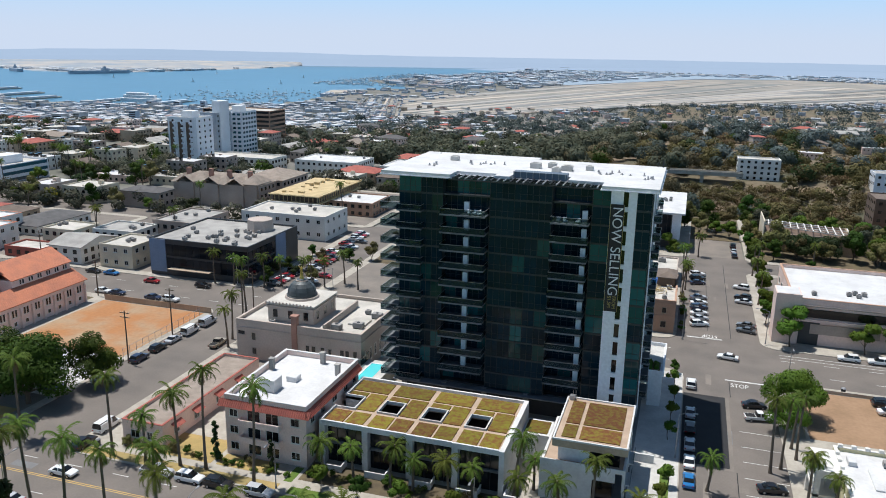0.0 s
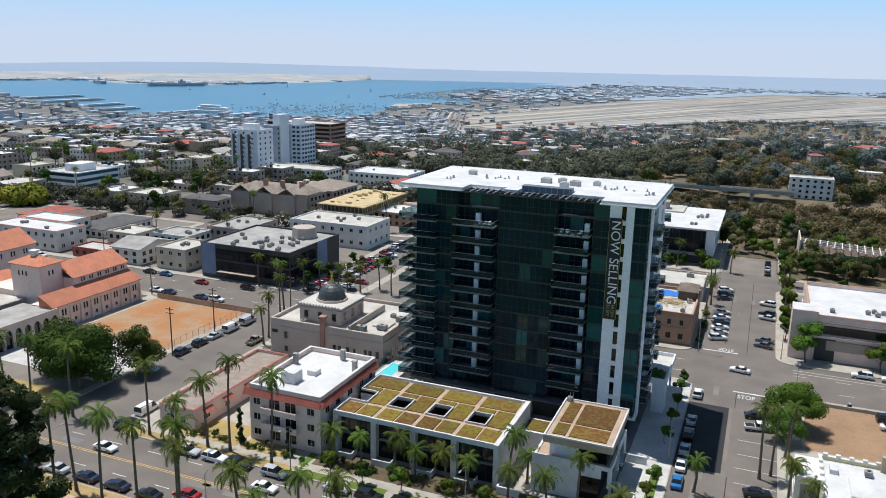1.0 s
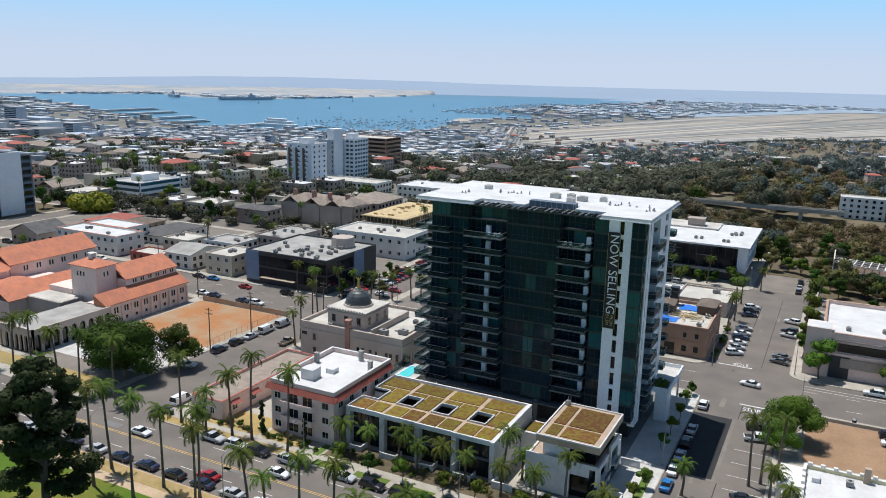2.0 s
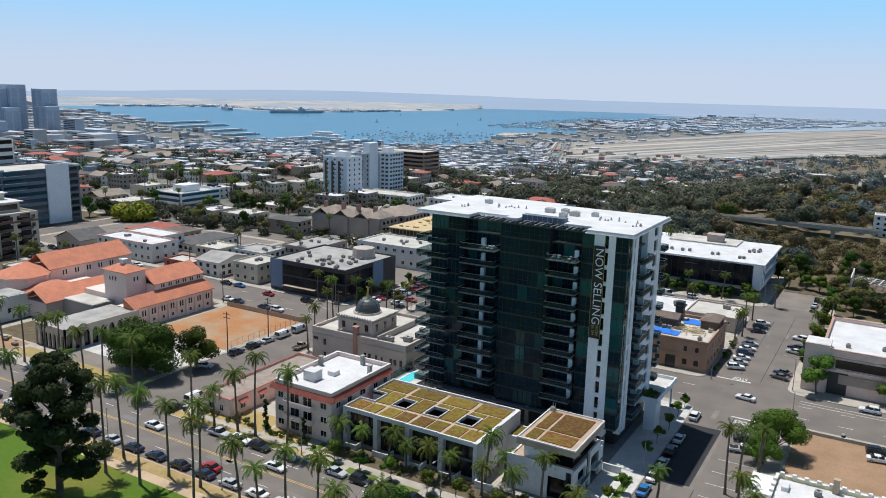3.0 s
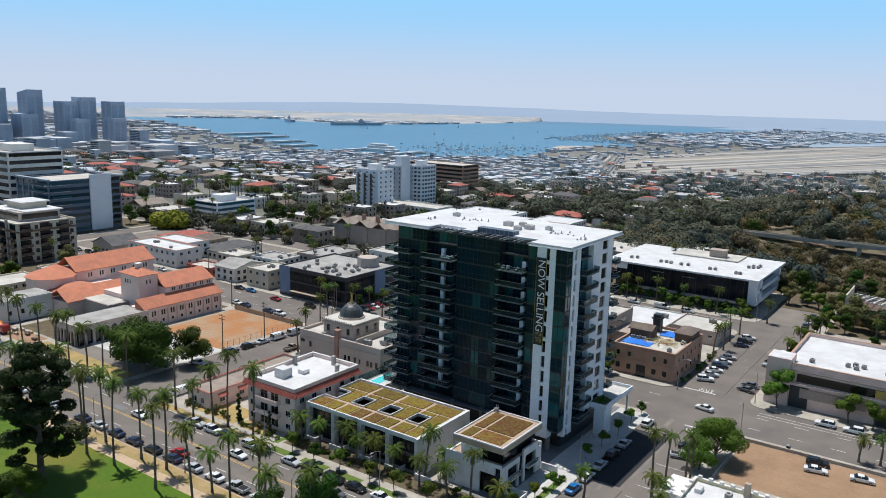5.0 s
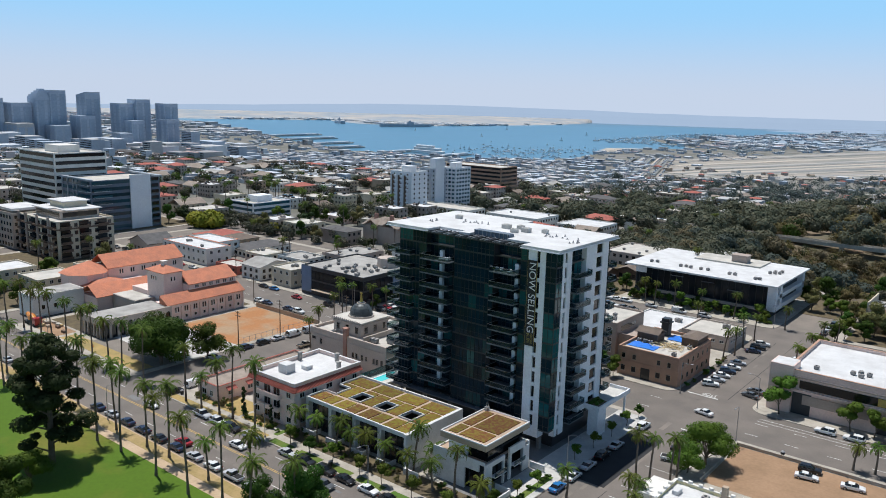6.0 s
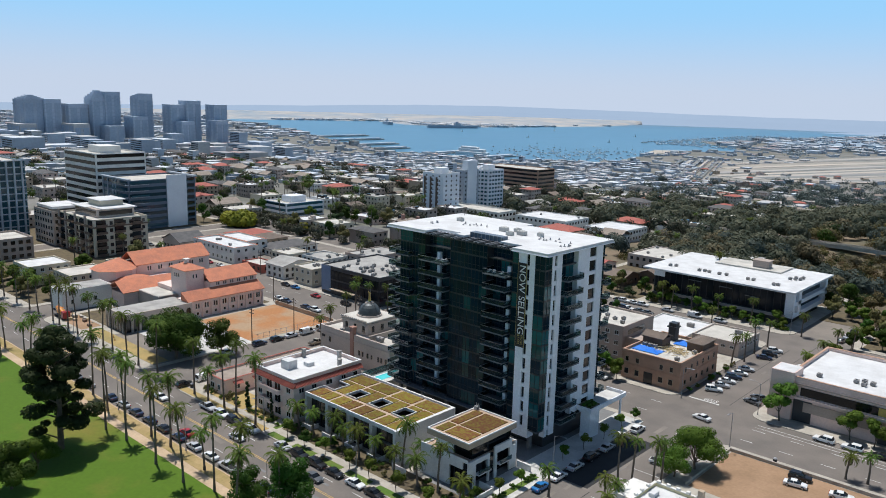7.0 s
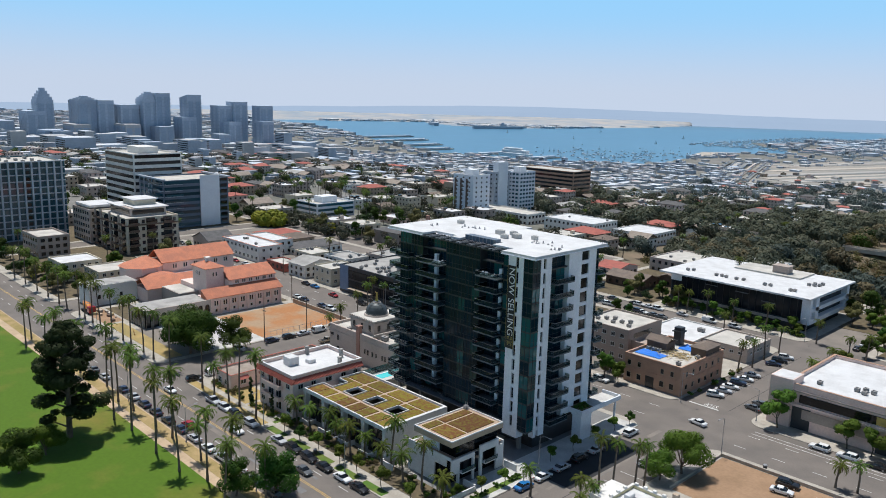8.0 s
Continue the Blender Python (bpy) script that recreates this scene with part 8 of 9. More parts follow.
for k in range(22):
    tree(BUSH[k % 2], *((rg.uniform(-4.2, -1.6), rg.uniform(101.2, 111.4)) if k % 2 else (rg.uniform(0.4, 1.5), rg.uniform(104.2, 123.6))), 0.19, rg.uniform(0.4, 0.8), rg.uniform(0, 360), "clipped shrub on the forecourt", "shrub", "garden shrubs", "shrub")
for k in range(10):
    tree(BUSH[k % 3], rg.uniform(1.4, 2.4), rg.uniform(192, 225), 0.16, rg.uniform(0.6, 1.0), rg.uniform(0, 360), "shrub beside the brick building", "shrub", "garden shrubs", "shrub")

# planting before the dark office and along the street end
for k in range(15):
    tree((MIDT[0], STREET[0], MIDT[2], STREET[1])[k % 4], -52 + k * 3.6 + rg.uniform(-1, 1), 274.5 + rg.uniform(-1.5, 2), 0.15, (0.5, 1.2, 0.6, 1.1)[k % 4] * rg.uniform(0.8, 1.1), k * 50, "leafy tree before the dark office", name="street_tree", group="office trees")
for k in range(16):
    x, y = (rg.uniform(0.2, 2.6) if k % 3 == 0 else rg.uniform(21.6, 25)), 262 + k * 4.6
    tree((MIDT[2], MIDT[0], BRIGHT[1], MIDT[1])[k % 4], x, y if x > 10 or y > 312 else 316, 0.15, rg.uniform(0.6, 0.95), k * 50, "leafy tree along the street end", name="street_tree", group="street end trees")
# trees among the houses: the nearer ones singly, the rest as uncounted woods
FAR_SPOTS = []
for i, (x, y) in enumerate(TREE_SPOTS):
    if any(a - 1 < x < b + 1 and c - 1 < y < d + 1 for a, b, c, d in USED) or (1 < x < 23 and y < 350):
        continue
    if x > -112 and 345 < y < 486:
        continue
    if x > -112 and y > 345 and i % 3:
        continue
    if y > 330 or x > -150 and y > 335 or math.hypot(x, y) > 460:
        FAR_SPOTS.append((x, y))
        continue
    tree(MIDT[i % 6], x, y, ground_z(x, y), rg.uniform(0.7, 1.25), rg.uniform(0, 360), "garden tree among the houses", "tree", "garden trees")
# canyon wood near the street's end
CANYON = []
while len(CANYON) < 1100:
    x, y = rg.uniform(-75, 230), rg.uniform(336, 660)
    if not wedge(x, y, -21, 40) or any(a - 2 < x < b + 2 and c - 9 < y < d + 2 for a, b, c, d in USED) or 345 < y < 486 and x < 30 or (x < 22 and y < 339):
        continue
    CANYON.append((x, y))
for k, (x, y) in enumerate(CANYON[:40]):
    tree(WILD[k % 4], x, y, ground_z(x, y) - 0.4, rg.uniform(0.55, 1.0), rg.uniform(0, 360), "wild dark tree in the canyon", "tree", "canyon trees")
for k in range(66):
    x, y = rg.uniform(23, 110), rg.uniform(272, 336)
    if any(a - 2 < x < b + 2 and c - 2 < y < d + 2 for a, b, c, d in USED) or x < 23:
        continue
    tree((WILD + MIDT[:2] + WILD[1:])[k % 9], x, y, 0.1, rg.uniform(0.5, 0.9), k * 47, "leafy tree on the planted slope", "tree", "slope trees")
for x, y, s in ((24, 336, 1.0), (30, 330, 1.1), (28, 318, 0.9), (42, 312, 1.2), (36, 312, 0.9), (52, 313, 1.2), (62, 308, 1.2), (70, 300, 1.3), (80, 308, 1.2), (90, 300, 1.2), (48, 280, 1.2), (62, 282, 1.2), (31, 282, 1.2), (38, 280, 1.1), (43, 283, 1.1), (55, 282, 1.3), (70, 284, 1.2), (84, 284, 1.2), (26, 292, 0.6), (6, 303, 0.9), (12, 305, 0.8), (17, 302, 0.9), (9, 313, 1.1), (16, 316, 1.0), (76, 282, 1.0), (40, 262, 0.5), (30, 274, 0.9), (100, 290, 1.2), (24, 300, 0.7)):
    tree(MIDT[int(x) % 5], x, y, 0.1, s, x * 31, "leafy tree by the street end", "tree", "street end trees")
for k in range(18):
    x, y = rg.uniform(-104, -48), rg.uniform(270, 286)
    tree(MIDT[k % 5], x, y, 0.1, rg.uniform(0.5, 0.9), k * 50, "leafy tree in a garden", "tree", "garden trees")
for k in range(16):
    tree(MIDT[k % 5], rg.uniform(-96, -46), rg.uniform(226, 250), 0.15, rg.uniform(0.5, 0.8), k * 50, "leafy tree in a garden", "tree", "garden trees")
for k in range(14):
    tree(MIDT[k % 5], rg.uniform(-24, -18), rg.uniform(188, 203), 0.15, rg.uniform(0.35, 0.6), k * 50, "leafy tree beside the brick building", "tree", "garden trees") if k < 4 else tree(MIDT[k % 5], rg.uniform(-116, -100), rg.uniform(190, 226), 0.15, rg.uniform(0.4, 0.6), k * 50, "leafy tree in the car park", "tree", "garden trees")
for k in range(24):
    x, y = rg.uniform(-330, -205), rg.uniform(100, 112)
    tree(MIDT[k % 6], x, y, 0.15, rg.uniform(0.4, 0.8), k * 50, "leafy tree along the avenue", "tree", "avenue trees")
for k in range(10):
    tree(MIDT[k % 6], rg.uniform(-420, -255), rg.uniform(40, 76), 0.15, rg.uniform(0.7, 1.2), k * 50, "leafy tree in the park", "tree", "park trees")


for k in range(20):
    tree(MIDT[(0, 2, 4, 1)[k % 4]], rg.uniform(-250, -208), rg.choice((rg.uniform(102, 110), rg.uniform(134, 140), rg.uniform(160, 166))), 0.15, rg.uniform(0.6, 1.0), k * 50, "leafy garden tree beside the cream houses", "tree", "garden trees")


# far woods: clumps of leaves, uncounted
def woods(name, label, n, seed, region, size, rise, leaf, tufts=70):
    r = random.Random(seed)
    v, f, soft = [], [], []
    for _ in range(n):
        x, y = region(r)
        if not dry(x, y):
            continue
        z = ground_z(x, y)
        s = r.uniform(*size)
        vv, ff, nn = leaf_cloud(r, [(x, y, z + s * rise, s, 0.8), (x + s * 0.6, y, z + s * rise * 0.7, s * 0.7, 0.8)], tufts, s * 0.19)
        b = len(v)
        v.extend(vv)
        soft.extend(nn)
        f += [tuple(i + b for i in q) for q in ff]
    return tagged(new(name, leaf_mesh(name, (v, f, soft), leaf)), label, "trees", kind="stuff")


def polar(a0, a1, q0, q1):
    def pick(r):
        for _ in range(20):
            a, q = radians(r.uniform(a0, a1)), math.sqrt(r.uniform(q0 * q0, q1 * q1))
            x, y = 45 - q * math.sin(a), q * math.cos(a)
            if not airfield_at(x, y) and not any(abs(x - hx) < 10 and -24 < y - hy < 9 for hx, hy in SLOPE):
                break
        return x, y
    return pick


def listed(spots):
    it = iter(spots)
    return lambda r: next(it)


woods("garden_woods", "many garden trees among far houses", len(FAR_SPOTS[::4]), 9, listed(FAR_SPOTS[::4]), (2.6, 5.4), 1.0, "leaf_deep", 300)
woods("garden_woods", "many dark garden trees among far houses", len(FAR_SPOTS[1::3]), 19, listed(FAR_SPOTS[1::3]), (2.8, 6.0), 1.1, "grove_leaf", 300)
woods("canyon_thicket", "dense dark wild canyon thicket", 200, 10, listed(CANYON[40:240]), (3.0, 5.6), 0.9, "leaf_olive", 240)
woods("canyon_thicket", "dry brown canyon brush and trees", 170, 11, listed(CANYON[550:720]), (2.2, 4.4), 0.8, "leaf_dry", 220)
woods("canyon_thicket", "dark green canyon trees in thicket", 60, 12, listed(CANYON[800:860]), (3.0, 6.0), 1.0, "leaf_dark", 240)
woods("canyon_brush", "low dry brush on the canyon slope", 700, 14, lambda r: (r.uniform(-112, 70), r.uniform(346, 466)), (1.2, 2.6), 0.5, "leaf_olive", 120)
woods("canyon_brush", "low straw coloured brush on the slope", 600, 24, lambda r: (r.uniform(-112, 70), r.uniform(346, 466)), (1.0, 2.2), 0.5, "leaf_dry", 110)
woods("canyon_wood", "dark dense wood in front of the bridge's west end", 150, 34, lambda r: (r.uniform(-116, -48), r.uniform(350, 466)), (3.0, 5.6), 1.0, "grove_leaf", 360)
woods("canyon_brush", "dark green scrub filling the canyon", 160, 35, lambda r: (r.uniform(-60, 2), r.uniform(346, 440)), (1.8, 3.8), 0.6, "grove_leaf", 200)
woods("canyon_wood", "brown withered trees in the canyon wood", 75, 36, lambda r: (r.uniform(-116, 10), r.choice((r.uniform(355, 460), r.uniform(490, 640)))), (2.6, 5.2), 1.35, "leaf_dusk", 340)
woods("canyon_wood", "blue grey eucalyptus in the canyon wood", 45, 37, lambda r: (r.uniform(-130, 60), r.choice((r.uniform(355, 430), r.uniform(490, 640)))), (3.0, 5.6), 1.4, "leaf_slate", 380)
woods("canyon_brush", "dark low canyon brush", 130, 15, lambda r: (r.uniform(-112, 10), r.uniform(346, 464)), (1.6, 3.2), 0.5, "leaf_dark", 120)
woods("canyon_grove", "tall dark eucalyptus grove behind the bridge", 120, 16, lambda r: (r.gauss(-88, 30), r.uniform(488, 640)), (4.0, 7.5), 1.2, "grove_leaf", 420)
woods("canyon_grove", "dark hazy trees along the canyon rim", 70, 17, lambda r: (r.uniform(-30, 150), r.uniform(500, 700)), (3.0, 6.5), 1.0, "far_haze_leaf", 360)
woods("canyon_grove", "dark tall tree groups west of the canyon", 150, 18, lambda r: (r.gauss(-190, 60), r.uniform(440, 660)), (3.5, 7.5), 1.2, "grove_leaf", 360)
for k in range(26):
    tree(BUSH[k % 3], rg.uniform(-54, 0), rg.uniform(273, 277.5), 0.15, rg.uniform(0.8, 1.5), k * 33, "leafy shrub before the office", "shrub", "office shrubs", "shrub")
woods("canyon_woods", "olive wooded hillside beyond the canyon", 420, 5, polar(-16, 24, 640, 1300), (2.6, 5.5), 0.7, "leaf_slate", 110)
woods("hill_woods", "dark green trees on the hillside", 420, 6, polar(-16, 26, 620, 1400), (3.5, 8), 1.0, "far_haze_leaf", 150)
woods("town_trees", "scattered trees among far houses", 2600, 7, polar(14, 80, 700, 1500), (2.2, 5.0), 0.8, "far_haze_leaf", 40)
woods("hill_woods", "hazy trees along the foot of the hillside", 900, 27, polar(-16, 18, 1250, 2150), (3.5, 8), 0.9, "far_haze_leaf", 70)
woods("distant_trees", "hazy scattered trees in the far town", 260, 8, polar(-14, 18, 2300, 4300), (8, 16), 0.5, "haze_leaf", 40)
woods("garden_woods", "dense dark green trees round a small square", 60, 31, lambda r: (r.uniform(-305, -225), r.uniform(318, 392)), (2.4, 4.6), 1.1, "grove_leaf", 300)
woods("canyon_brush", "olive scrub on both banks beside the bridge", 420, 38, lambda r: (r.uniform(-30, 130), r.choice((r.uniform(438, 468), r.uniform(480, 520)))), (1.4, 3.4), 0.6, "leaf_olive", 110)
woods("garden_woods", "dark trees lining the middle streets", 110, 32, lambda r: (r.uniform(-330, -120), r.choice((258, 272, 345, 350, 432)) + r.uniform(-3, 3)), (2.2, 4.2), 1.1, "grove_leaf", 300)
woods("garden_woods", "bright yellow green spreading trees", 9, 33, lambda r: (r.uniform(-312, -288), r.uniform(244, 258)), (4.0, 6.0), 0.9, "leaf_yellow", 420)
for k in range(24):
    palm(rp.uniform(-410, -285), rp.uniform(312, 352), rp.uniform(11, 16), 1.1, -1.5, "palms round the square", "tall slender palm round the square")

# ---- vehicles ----
CARS = {}


def wheel_meshes():
    if "wheel" not in SHARED:
        t, q = bmesh.new(), bmesh.new()
        cyl(t, 0, 0, -0.11, 0.11, 0.33, n=16)
        cyl(q, 0, 0, 0.112, 0.125, 0.21, 0.19, n=10)
        SHARED["wheel"] = (mesh_of("tyre", t, "tyre"), mesh_of("rim", q, "rim"))
    return SHARED["wheel"]


SHAPES = {  # half width, lower body outline (along, height), cabin outline
    "saloon": (0.9, ((-2.3, 0.35), (-2.3, 0.78), (-2.15, 0.95), (-1.35, 1.0), (0.9, 0.98), (1.9, 0.86), (2.28, 0.7), (2.3, 0.35)), ((-1.55, 1.0), (-0.95, 1.42), (0.35, 1.44), (1.1, 0.97))),
    "suv": (0.95, ((-2.3, 0.4), (-2.32, 0.9), (-2.2, 1.08), (0.95, 1.08), (1.95, 1.0), (2.28, 0.85), (2.3, 0.4)), ((-2.2, 1.08), (-1.9, 1.66), (0.2, 1.68), (1.0, 1.07))),
    "van": (1.0, ((-2.7, 0.45), (-2.72, 1.1), (1.5, 1.1), (2.4, 1.05), (2.68, 0.85), (2.7, 0.45)), ((-2.7, 1.1), (-2.6, 2.1), (1.1, 2.1), (1.9, 1.08))),
    "pickup": (0.97, ((-2.75, 0.5), (-2.75, 1.05), (-0.7, 1.05), (1.1, 1.08), (2.4, 1.02), (2.72, 0.8), (2.75, 0.5)), ((-0.75, 1.05), (-0.6, 1.74), (0.6, 1.76), (1.3, 1.07))),
}


def lofted(profile, hw, hw_top, z_lo, z_hi, mi=0):
    """A closed body from a side outline, drawn in towards the top and with softened edges."""
    bm = bmesh.new()
    w = lambda z: hw + (hw_top - hw) * max(0.0, min(1.0, (z - z_lo) / (z_hi - z_lo)))
    a = [bm.verts.new((x, -w(z), z)) for x, z in profile]
    b = [bm.verts.new((x, w(z), z)) for x, z in profile]
    n = len(profile)
    bm.faces.new(a)
    bm.faces.new(b[::-1])
    for i in range(n):
        bm.faces.new((a[i], b[i], b[(i + 1) % n], a[(i + 1) % n]))
    bmesh.ops.recalc_face_normals(bm, faces=bm.faces)
    bmesh.ops.bevel(bm, geom=bm.edges[:], offset=0.05, segments=2, affect="EDGES", profile=0.6)
    for f in bm.faces:
        f.smooth = True
        f.material_index = mi
    return bm


def car(shape, colour, x, y, rz, z=0.0, group="vehicles in the streets", what=""):
    key = (shape, colour)
    m = pose(x, y, z, 0, 0, rz)
    if key in CARS:
        return copy_thing(CARS[key], m)
    hw, low, cab = SHAPES[shape]
    word = {"saloon": "saloon car", "suv": "sport utility car", "van": "panel van", "pickup": "pickup truck"}[shape]
    ob = thing({"saloon": "car", "suv": "car", "van": "van", "pickup": "pickup_truck"}[shape], 0, 0, 0, f"{colour} {word} standing on the street", "car" if shape in ("saloon", "suv") else word.split()[-1], group)
    paint = "paint_" + colour + "_car"
    part("body", lofted(low, hw, hw * 0.96, 0.4, 1.05), paint, ob)
    if shape == "pickup":
        part("cargo_bed", boxes((-2.6, -0.85, -0.8, 0.8, 1.03, 1.062)), "tyre", ob)
    z0, z1 = cab[0][1], max(p[1] for p in cab)
    part("cabin_glass", lofted(cab, hw * 0.93, hw * 0.76, z0, z1), "car_glass", ob, "dark tinted windows")
    part("roof_panel", boxes((cab[1][0] + 0.05, cab[2][0] - 0.03, -hw * 0.74, hw * 0.74, z1 - 0.03, z1 + 0.03), bevel=0.025), paint, ob)
    if shape == "van":
        part("side_panel", boxes((-2.5, 0.4, -hw * 0.97, hw * 0.97, 1.1, 1.95), bevel=0.06), paint, ob)
    for k, s in enumerate((-1, 1)):
        part("pillar", boxes(((cab[1][0] + cab[2][0]) / 2 - 0.06, (cab[1][0] + cab[2][0]) / 2 + 0.06, min(s * hw * 0.8, s * hw * 0.91), max(s * hw * 0.8, s * hw * 0.91), z0, z1)), paint, ob)
        part("headlight", boxes((low[-1][0] - 0.06, low[-1][0] + 0.02, s * hw * 0.72 - 0.16, s * hw * 0.72 + 0.16, 0.62, 0.76)), "lamp_lens", ob)
        part("tail_light", boxes((low[0][0] - 0.03, low[0][0] + 0.05, s * hw * 0.78 - 0.12, s * hw * 0.78 + 0.12, 0.68, 0.86)), "tail_lens", ob)
        part("mirror", boxes((cab[3][0] - 0.35, cab[3][0] - 0.2, s * hw - 0.04 + s * 0.08, s * hw + 0.04 + s * 0.08, 1.0, 1.14)), paint, ob)
    tm, rm = wheel_meshes()
    for wx in (-low[-1][0] * 0.62, low[-1][0] * 0.64):
        for s in (-1, 1):
            wob = part("wheel", tm, None, ob, at=pose(wx, s * (hw - 0.06), 0.33, -90 * s if s < 0 else -90, 0, 0) if s > 0 else pose(wx, s * (hw - 0.06), 0.33, 90, 0, 0))
            rim = new("rim", rm)
            rim.parent = wob
    CARS[key] = ob
    ob.matrix_basis = m
    return ob


# parked along the park kerb
PARK = [("saloon", "navy"), ("saloon", "silver"), ("saloon", "navy"), ("saloon", "navy"), ("saloon", "black"), ("saloon", "navy"), ("saloon", "silver"), ("saloon", "white"), ("pickup", "silver"), ("saloon", "white"), ("saloon", "navy"), ("suv", "grey")]
for k, (sh_, co) in enumerate(PARK):
    car(sh_, co, -99.5 + 6.6 * k, 80.9, 180)
for k, co in enumerate(("silver", "grey", "white", "navy", "black", "silver")):
    car("saloon", co, -112 - 7.5 * k, 80.9, 180)
# parked before the low building and the apartment house
for sh_, co, x in (("pickup", "silver", -77.2), ("suv", "white", -71), ("suv", "black", -65.8), ("suv", "silver", -58.6), ("saloon", "silver", -46.6), ("suv", "black", -40.6), ("suv", "black", -34.6), ("saloon", "black", -29), ("saloon", "white", -22.6), ("saloon", "black", -17)):
    car(sh_, co, x, 94.8, 0)
# standing in the lanes
for sh_, co, x, y, r_ in (("saloon", "white", -91.2, 89.9, 0), ("saloon", "red", -67.5, 83.4, 180), ("saloon", "grey", -30.5, 90.6, 0), ("saloon", "white", -57.5, 90.2, 0)):
    car(sh_, co, x, y, r_)
# side street
for sh_, co, y in (("suv", "white", 160), ("saloon", "silver", 146), ("suv", "black", 139.5), ("saloon", "silver", 133), ("saloon", "white", 126.6), ("saloon", "blue", 120.4)):
    car(sh_, co, 4.7, y, 90)
for sh_, co, x, y, r_ in (("suv", "white", 6.3, 199, 22), ("saloon", "silver", 6.3, 203.6, 22), ("saloon", "white", 6.2, 208, 22), ("suv", "navy", 6.2, 212.6, 22), ("saloon", "white", 6.2, 217, 22), ("saloon", "silver", 6.1, 222, 22), ("saloon", "navy", 5.8, 237, 22), ("suv", "black", 5.8, 241.4, 22), ("suv", "white", 5.8, 246, 22),
                          ("pickup", "white", 17.2, 148, 12), ("saloon", "black", 16.6, 153.6, 12), ("saloon", "black", 17.4, 122, 12), ("saloon", "grey", 17.4, 198, 165), ("saloon", "grey", 17.6, 202, 165), ("suv", "black", 18.0, 226, 165), ("saloon", "silver", 18.0, 222, 165), ("suv", "white", 18, 236, 165), ("saloon", "black", 17.6, 274, 90), ("saloon", "silver", 17.6, 280, 90), ("suv", "black", 17.6, 288, 90),
                          ("saloon", "white", 12.5, 178, 170), ("suv", "white", 38.6, 186.3, 180), ("suv", "white", 44.8, 186.3, 180), ("saloon", "black", 51, 186.3, 180), ("saloon", "silver", 58, 186.3, 180),
                          ("saloon", "white", 41.5, 158.6, 10), ("suv", "black", 41.2, 162.4, 10), ("saloon", "white", 50, 160, 10)):
    car(sh_, co, x, y, r_, 0.16 if x > 40 and y < 166 else 0.0)
# yard and left side street
for sh_, co, x, y, r_ in (("saloon", "silver", -109.8, 121, 20), ("saloon", "navy", -117, 114.4, 0), ("van", "white", -95.4, 105, 90), ("suv", "black", -94.8, 98.6, 90), ("suv", "navy", -110.4, 133, 90), ("suv", "black", -110.4, 139.4, 90), ("saloon", "silver", -110.4, 145, 90), ("van", "white", -110, 151, 90), ("van", "silver", -109.6, 157.6, 90), ("pickup", "tan", -99.4, 146.4, 90)):
    car(sh_, co, x, y, r_, 0.17 if x < -113.2 else 0.0)
# back avenue
for sh_, co, x, y in (("saloon", "blue", -160.6, 184.6), ("saloon", "black", -167, 184.6), ("saloon", "red", -144.4, 182), ("suv", "black", -128, 183), ("saloon", "navy", -134.6, 169.6), ("suv", "white", -129, 169.6), ("saloon", "white", -151, 169.6), ("saloon", "navy", -146.2, 169.6), ("saloon", "silver", -85, 184.8), ("suv", "white", -60, 184.8), ("suv", "white", -21, 184.8), ("saloon", "red", -100.4, 204), ("saloon", "white", -102, 198)):
    car(sh_, co, x, y, 0)
for k in range(26):
    rr = random.Random(k)
    car(rr.choice(("saloon", "suv")), rr.choice(("white", "silver", "black", "grey", "red")), -112 + rr.choice((1.4, 5)), 192 + k * 2.6, 0)
for k in range(30):
    rr = random.Random(k + 40)
    car(rr.choice(("saloon", "suv")), rr.choice(("white", "silver", "black", "grey", "navy")), -92 + k * 3.4 * (1 if k < 24 else 0.4), 257 if k % 3 else 266, 0)
car("van", "white", -30, 265.6, 0)
for k in range(18):
    rr = random.Random(k + 90)
    car(rr.choice(("saloon", "suv")), rr.choice(("white", "silver", "black", "grey", "red")), -215 - (k % 9) * 9, 184.6 if k < 9 else 170, 0)
# site lorry with an orange mixer drum
lorry = thing("mixer_truck", -180, 101.6, 0.17, "red mixer truck with an orange drum by the building site", "truck")
part("cab", boxes((-177.6, -175.6, 100.4, 102.8, 0.7, 3.0), bevel=0.15), "paint_red_car", lorry)
part("chassis", boxes((-183.5, -175.8, 100.5, 102.7, 0.6, 1.1)), "metal_dark", lorry)
dr = bmesh.new()
tube(dr, (-178.2, 101.6, 2.0), (-180.4, 101.6, 2.5), 0.7, 1.3, 14)
tube(dr, (-180.4, 101.6, 2.5), (-183.2, 101.6, 3.2), 1.3, 0.6, 14)
part("drum", dr, "paint_orange_car", lorry, "orange mixer drum")
for x in (-176.6, -181, -182.4):
    for s in (100.5, 102.7):
        part("wheel", tube(bmesh.new(), (x, s - 0.15, 0.65), (x, s + 0.15, 0.65), 0.48, 0.48, 14), "tyre", lorry)

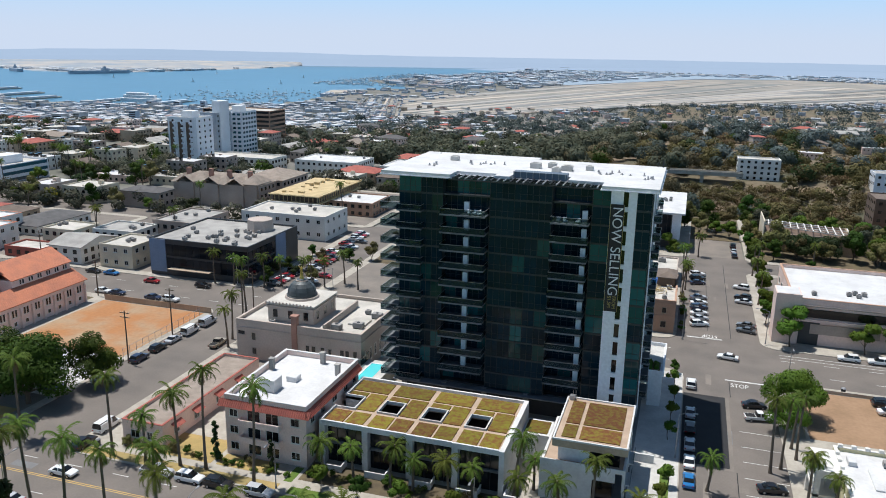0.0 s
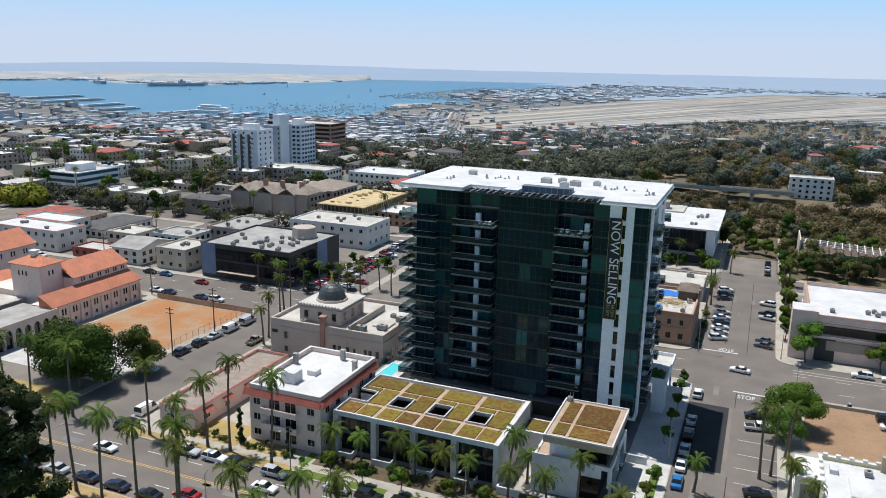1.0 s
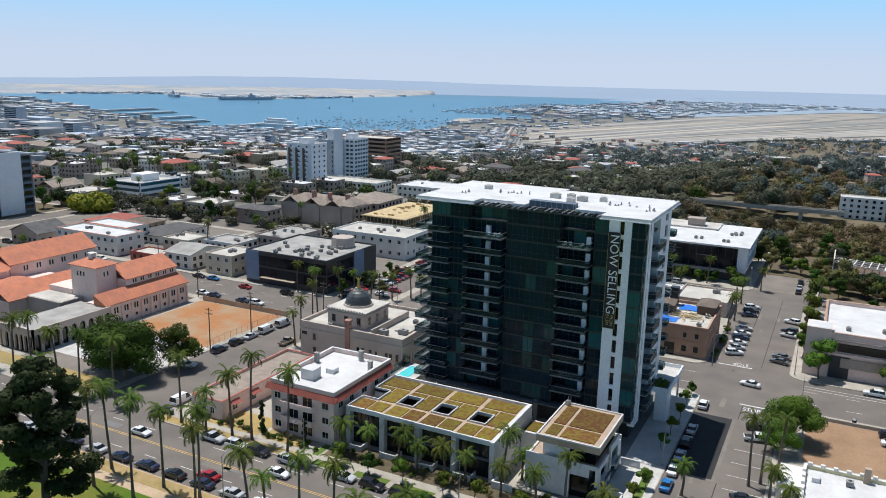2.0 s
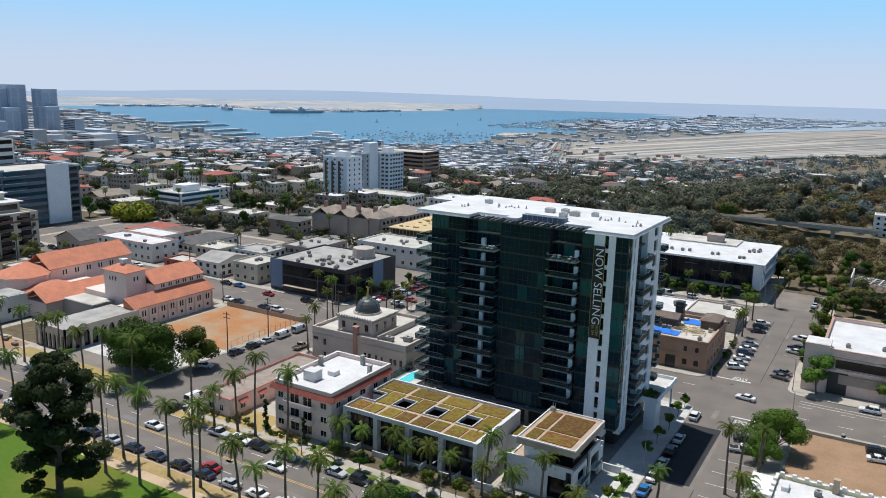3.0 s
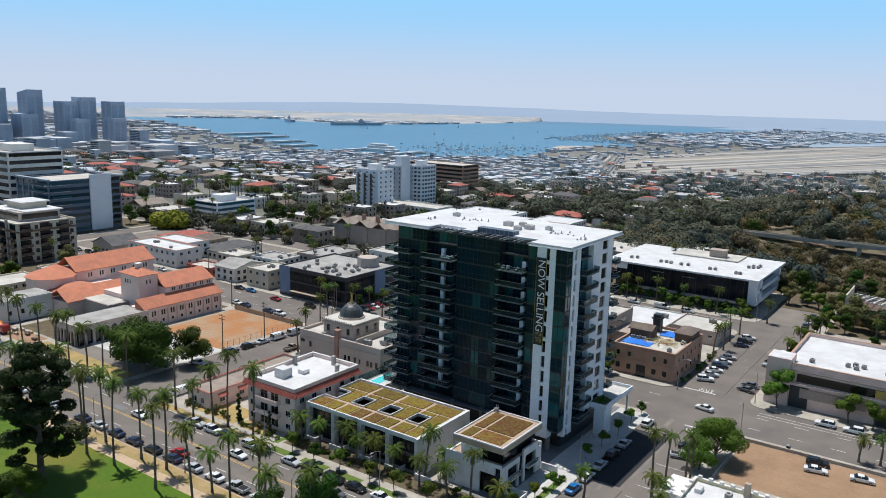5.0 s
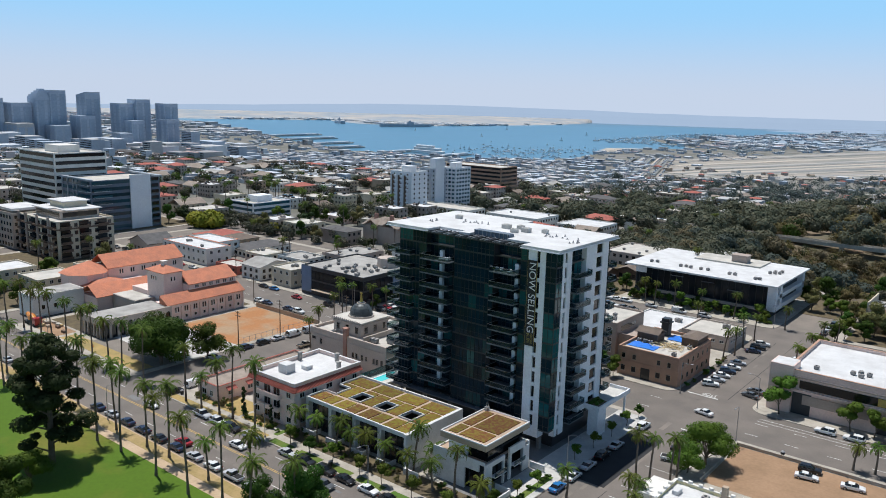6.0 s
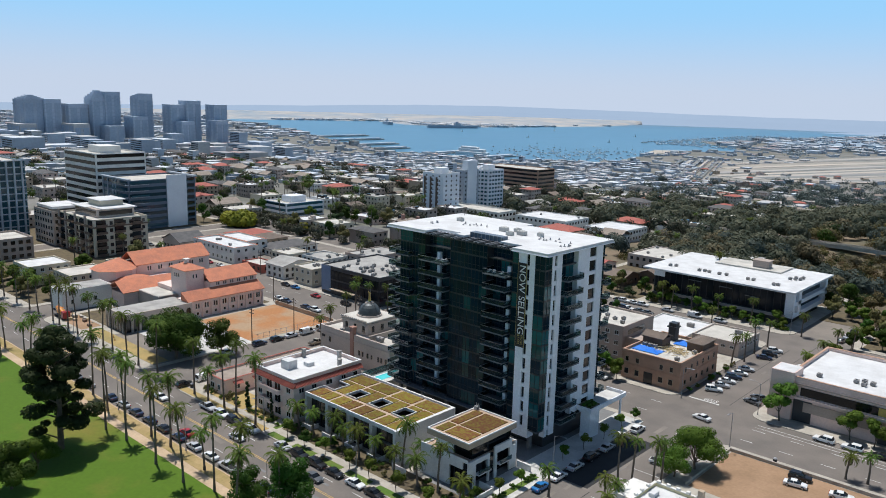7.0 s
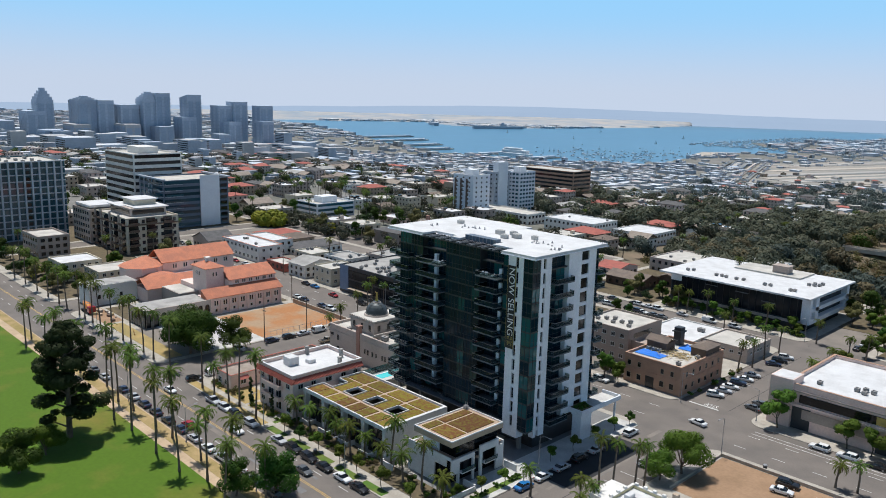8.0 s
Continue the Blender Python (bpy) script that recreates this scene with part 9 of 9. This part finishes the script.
# ---- street lamps, poles, small things ----
def street_lamp(x, y, rz=0, h=8.5):
    if "lamp" not in SHARED:
        p = bmesh.new()
        cyl(p, 0, 0, 0, 0.5, 0.2, 0.14, 10)
        cyl(p, 0, 0, 0.5, 8.2, 0.1, 0.06, 8)
        tube(p, (0, 0, 8.0), (0, -1.0, 8.5), 0.05, 0.045)
        tube(p, (0, -1.0, 8.5), (0, -2.3, 8.6), 0.045, 0.04)
        hd = boxes((-0.16, 0.16, -3.0, -2.2, 8.5, 8.66), bevel=0.05)
        SHARED["lamp"] = (mesh_of("pole", p, "metal_grey"), mesh_of("lamp_head", hd, "metal_grey"))
    ob = thing("street_lamp", x, y, 0.15, "grey metal street lamp with a curved arm", "street lamp", "street lamps", rz=rz)
    for nm, me in zip(("pole", "lamp_head"), SHARED["lamp"]):
        o = new(nm, me)
        o.parent = ob
    return ob


for x, y, r_ in ((-57, 97.2, 0), (-25, 97.2, 0), (-91.4, 79, 180), (-60, 79, 180), (-30, 79, 180), (-130, 79, 180), (-120, 188, 0), (2.4, 187.6, 90), (21.4, 191, -90), (-160, 97.2, 0), (2.6, 268.8, 0), (-90, 188, 0), (24, 167.4, 0), (2.4, 128, 90)):
    street_lamp(x, y, r_)


def utility_pole(x, y, h=11):
    ob = thing("utility_pole", x, y, 0.15, "weathered wooden utility pole with crossarms", "utility pole", "utility poles")
    part("pole", cyl(bmesh.new(), x, y, 0.0, h, 0.17, 0.12, 8), "wood_pole", ob)
    for z in (h - 0.6, h - 1.6):
        part("crossarm", boxes((x - 1.2, x + 1.2, y - 0.06, y + 0.06, z, z + 0.14)), "wood_pole", ob)
        for k in (-1.05, -0.5, 0.5, 1.05):
            part("insulator", cyl(bmesh.new(), x + k, y, z + 0.14, z + 0.34, 0.05, 0.03, 6), "concrete_pale", ob)


for x, y, h in ((-111.6, 131, 12), (-112.6, 147.7, 12), (-101.6, 166, 12), (-150, 166.6, 10), (-190, 188.6, 10), (-205, 230, 10), (-97.6, 190, 10), (-60, 188.4, 10)):
    utility_pole(x, y, h)
for x, y in ((-92.6, 99.4), (34.5, 166.6), (-36, 97.4)):
    b = thing("litter_bin", x, y, 0.15, "dark round litter bin on the pavement", "litter bin")
    part("bin", cyl(bmesh.new(), x, y, 0.15, 1.15, 0.42, 0.46, 12), "metal_dark", b)
    part("lid", cyl(bmesh.new(), x, y, 1.152, 1.35, 0.48, 0.3, 12), "metal_grey", b)
for x, y in ((-61.4, 95.9), (-147, 104), (-144, 103)):
    c = thing("traffic_cone", x, y, 0.15, "orange traffic cone on the ground", "traffic cone", "traffic cones")
    part("cone", cyl(bmesh.new(), x, y, 0.18, 0.95, 0.2, 0.05, 10), "paint_orange_car", c)
    part("base", boxes((x - 0.28, x + 0.28, y - 0.28, y + 0.28, 0.15, 0.18)), "tyre", c)
# site clutter beside the church
rs = random.Random(17)
for k in range(18):
    x, y = rs.uniform(-183, -164), rs.uniform(101.5, 106.5)
    s = rs.uniform(0.4, 1.3)
    tagged(part("site_material", boxes((x, x + s * 1.6, y, y + s, 0.17, 0.17 + s * 0.7), bevel=0.05), rs.choice(("timber", "stucco_tan", "concrete", "timber_dark"))), "stack of building material on bare ground", "building material", "site stacks")
# painted words on the side street
for txt, x, y, r_ in (("STOP", 12.6, 162.4, 0), ("STOP", 10.6, 193.0, 180)):
    cu = bpy.data.curves.new("road_word", "FONT")
    cu.body, cu.size, cu.extrude = txt, 1.0, 0.002
    tmp = new("road_word", cu)
    me = bpy.data.meshes.new_from_object(tmp)
    bpy.data.objects.remove(tmp)
    me.materials.append(MATS["paint_white"])
    wd = new("road_word", me)
    wd.matrix_basis = pose(x, y, 0.012, 0, 0, r_) @ Matrix.Diagonal((1.5, 2.8, 1, 1))
    tagged(wd, "white painted stop word on asphalt", "road marking", kind="structure")
marks("bay_line", [(13.5, 20.4, yy, yy + 0.12) for yy in (119.6, 125, 130.5, 136, 142)], "paint_white", "white parking bay line")
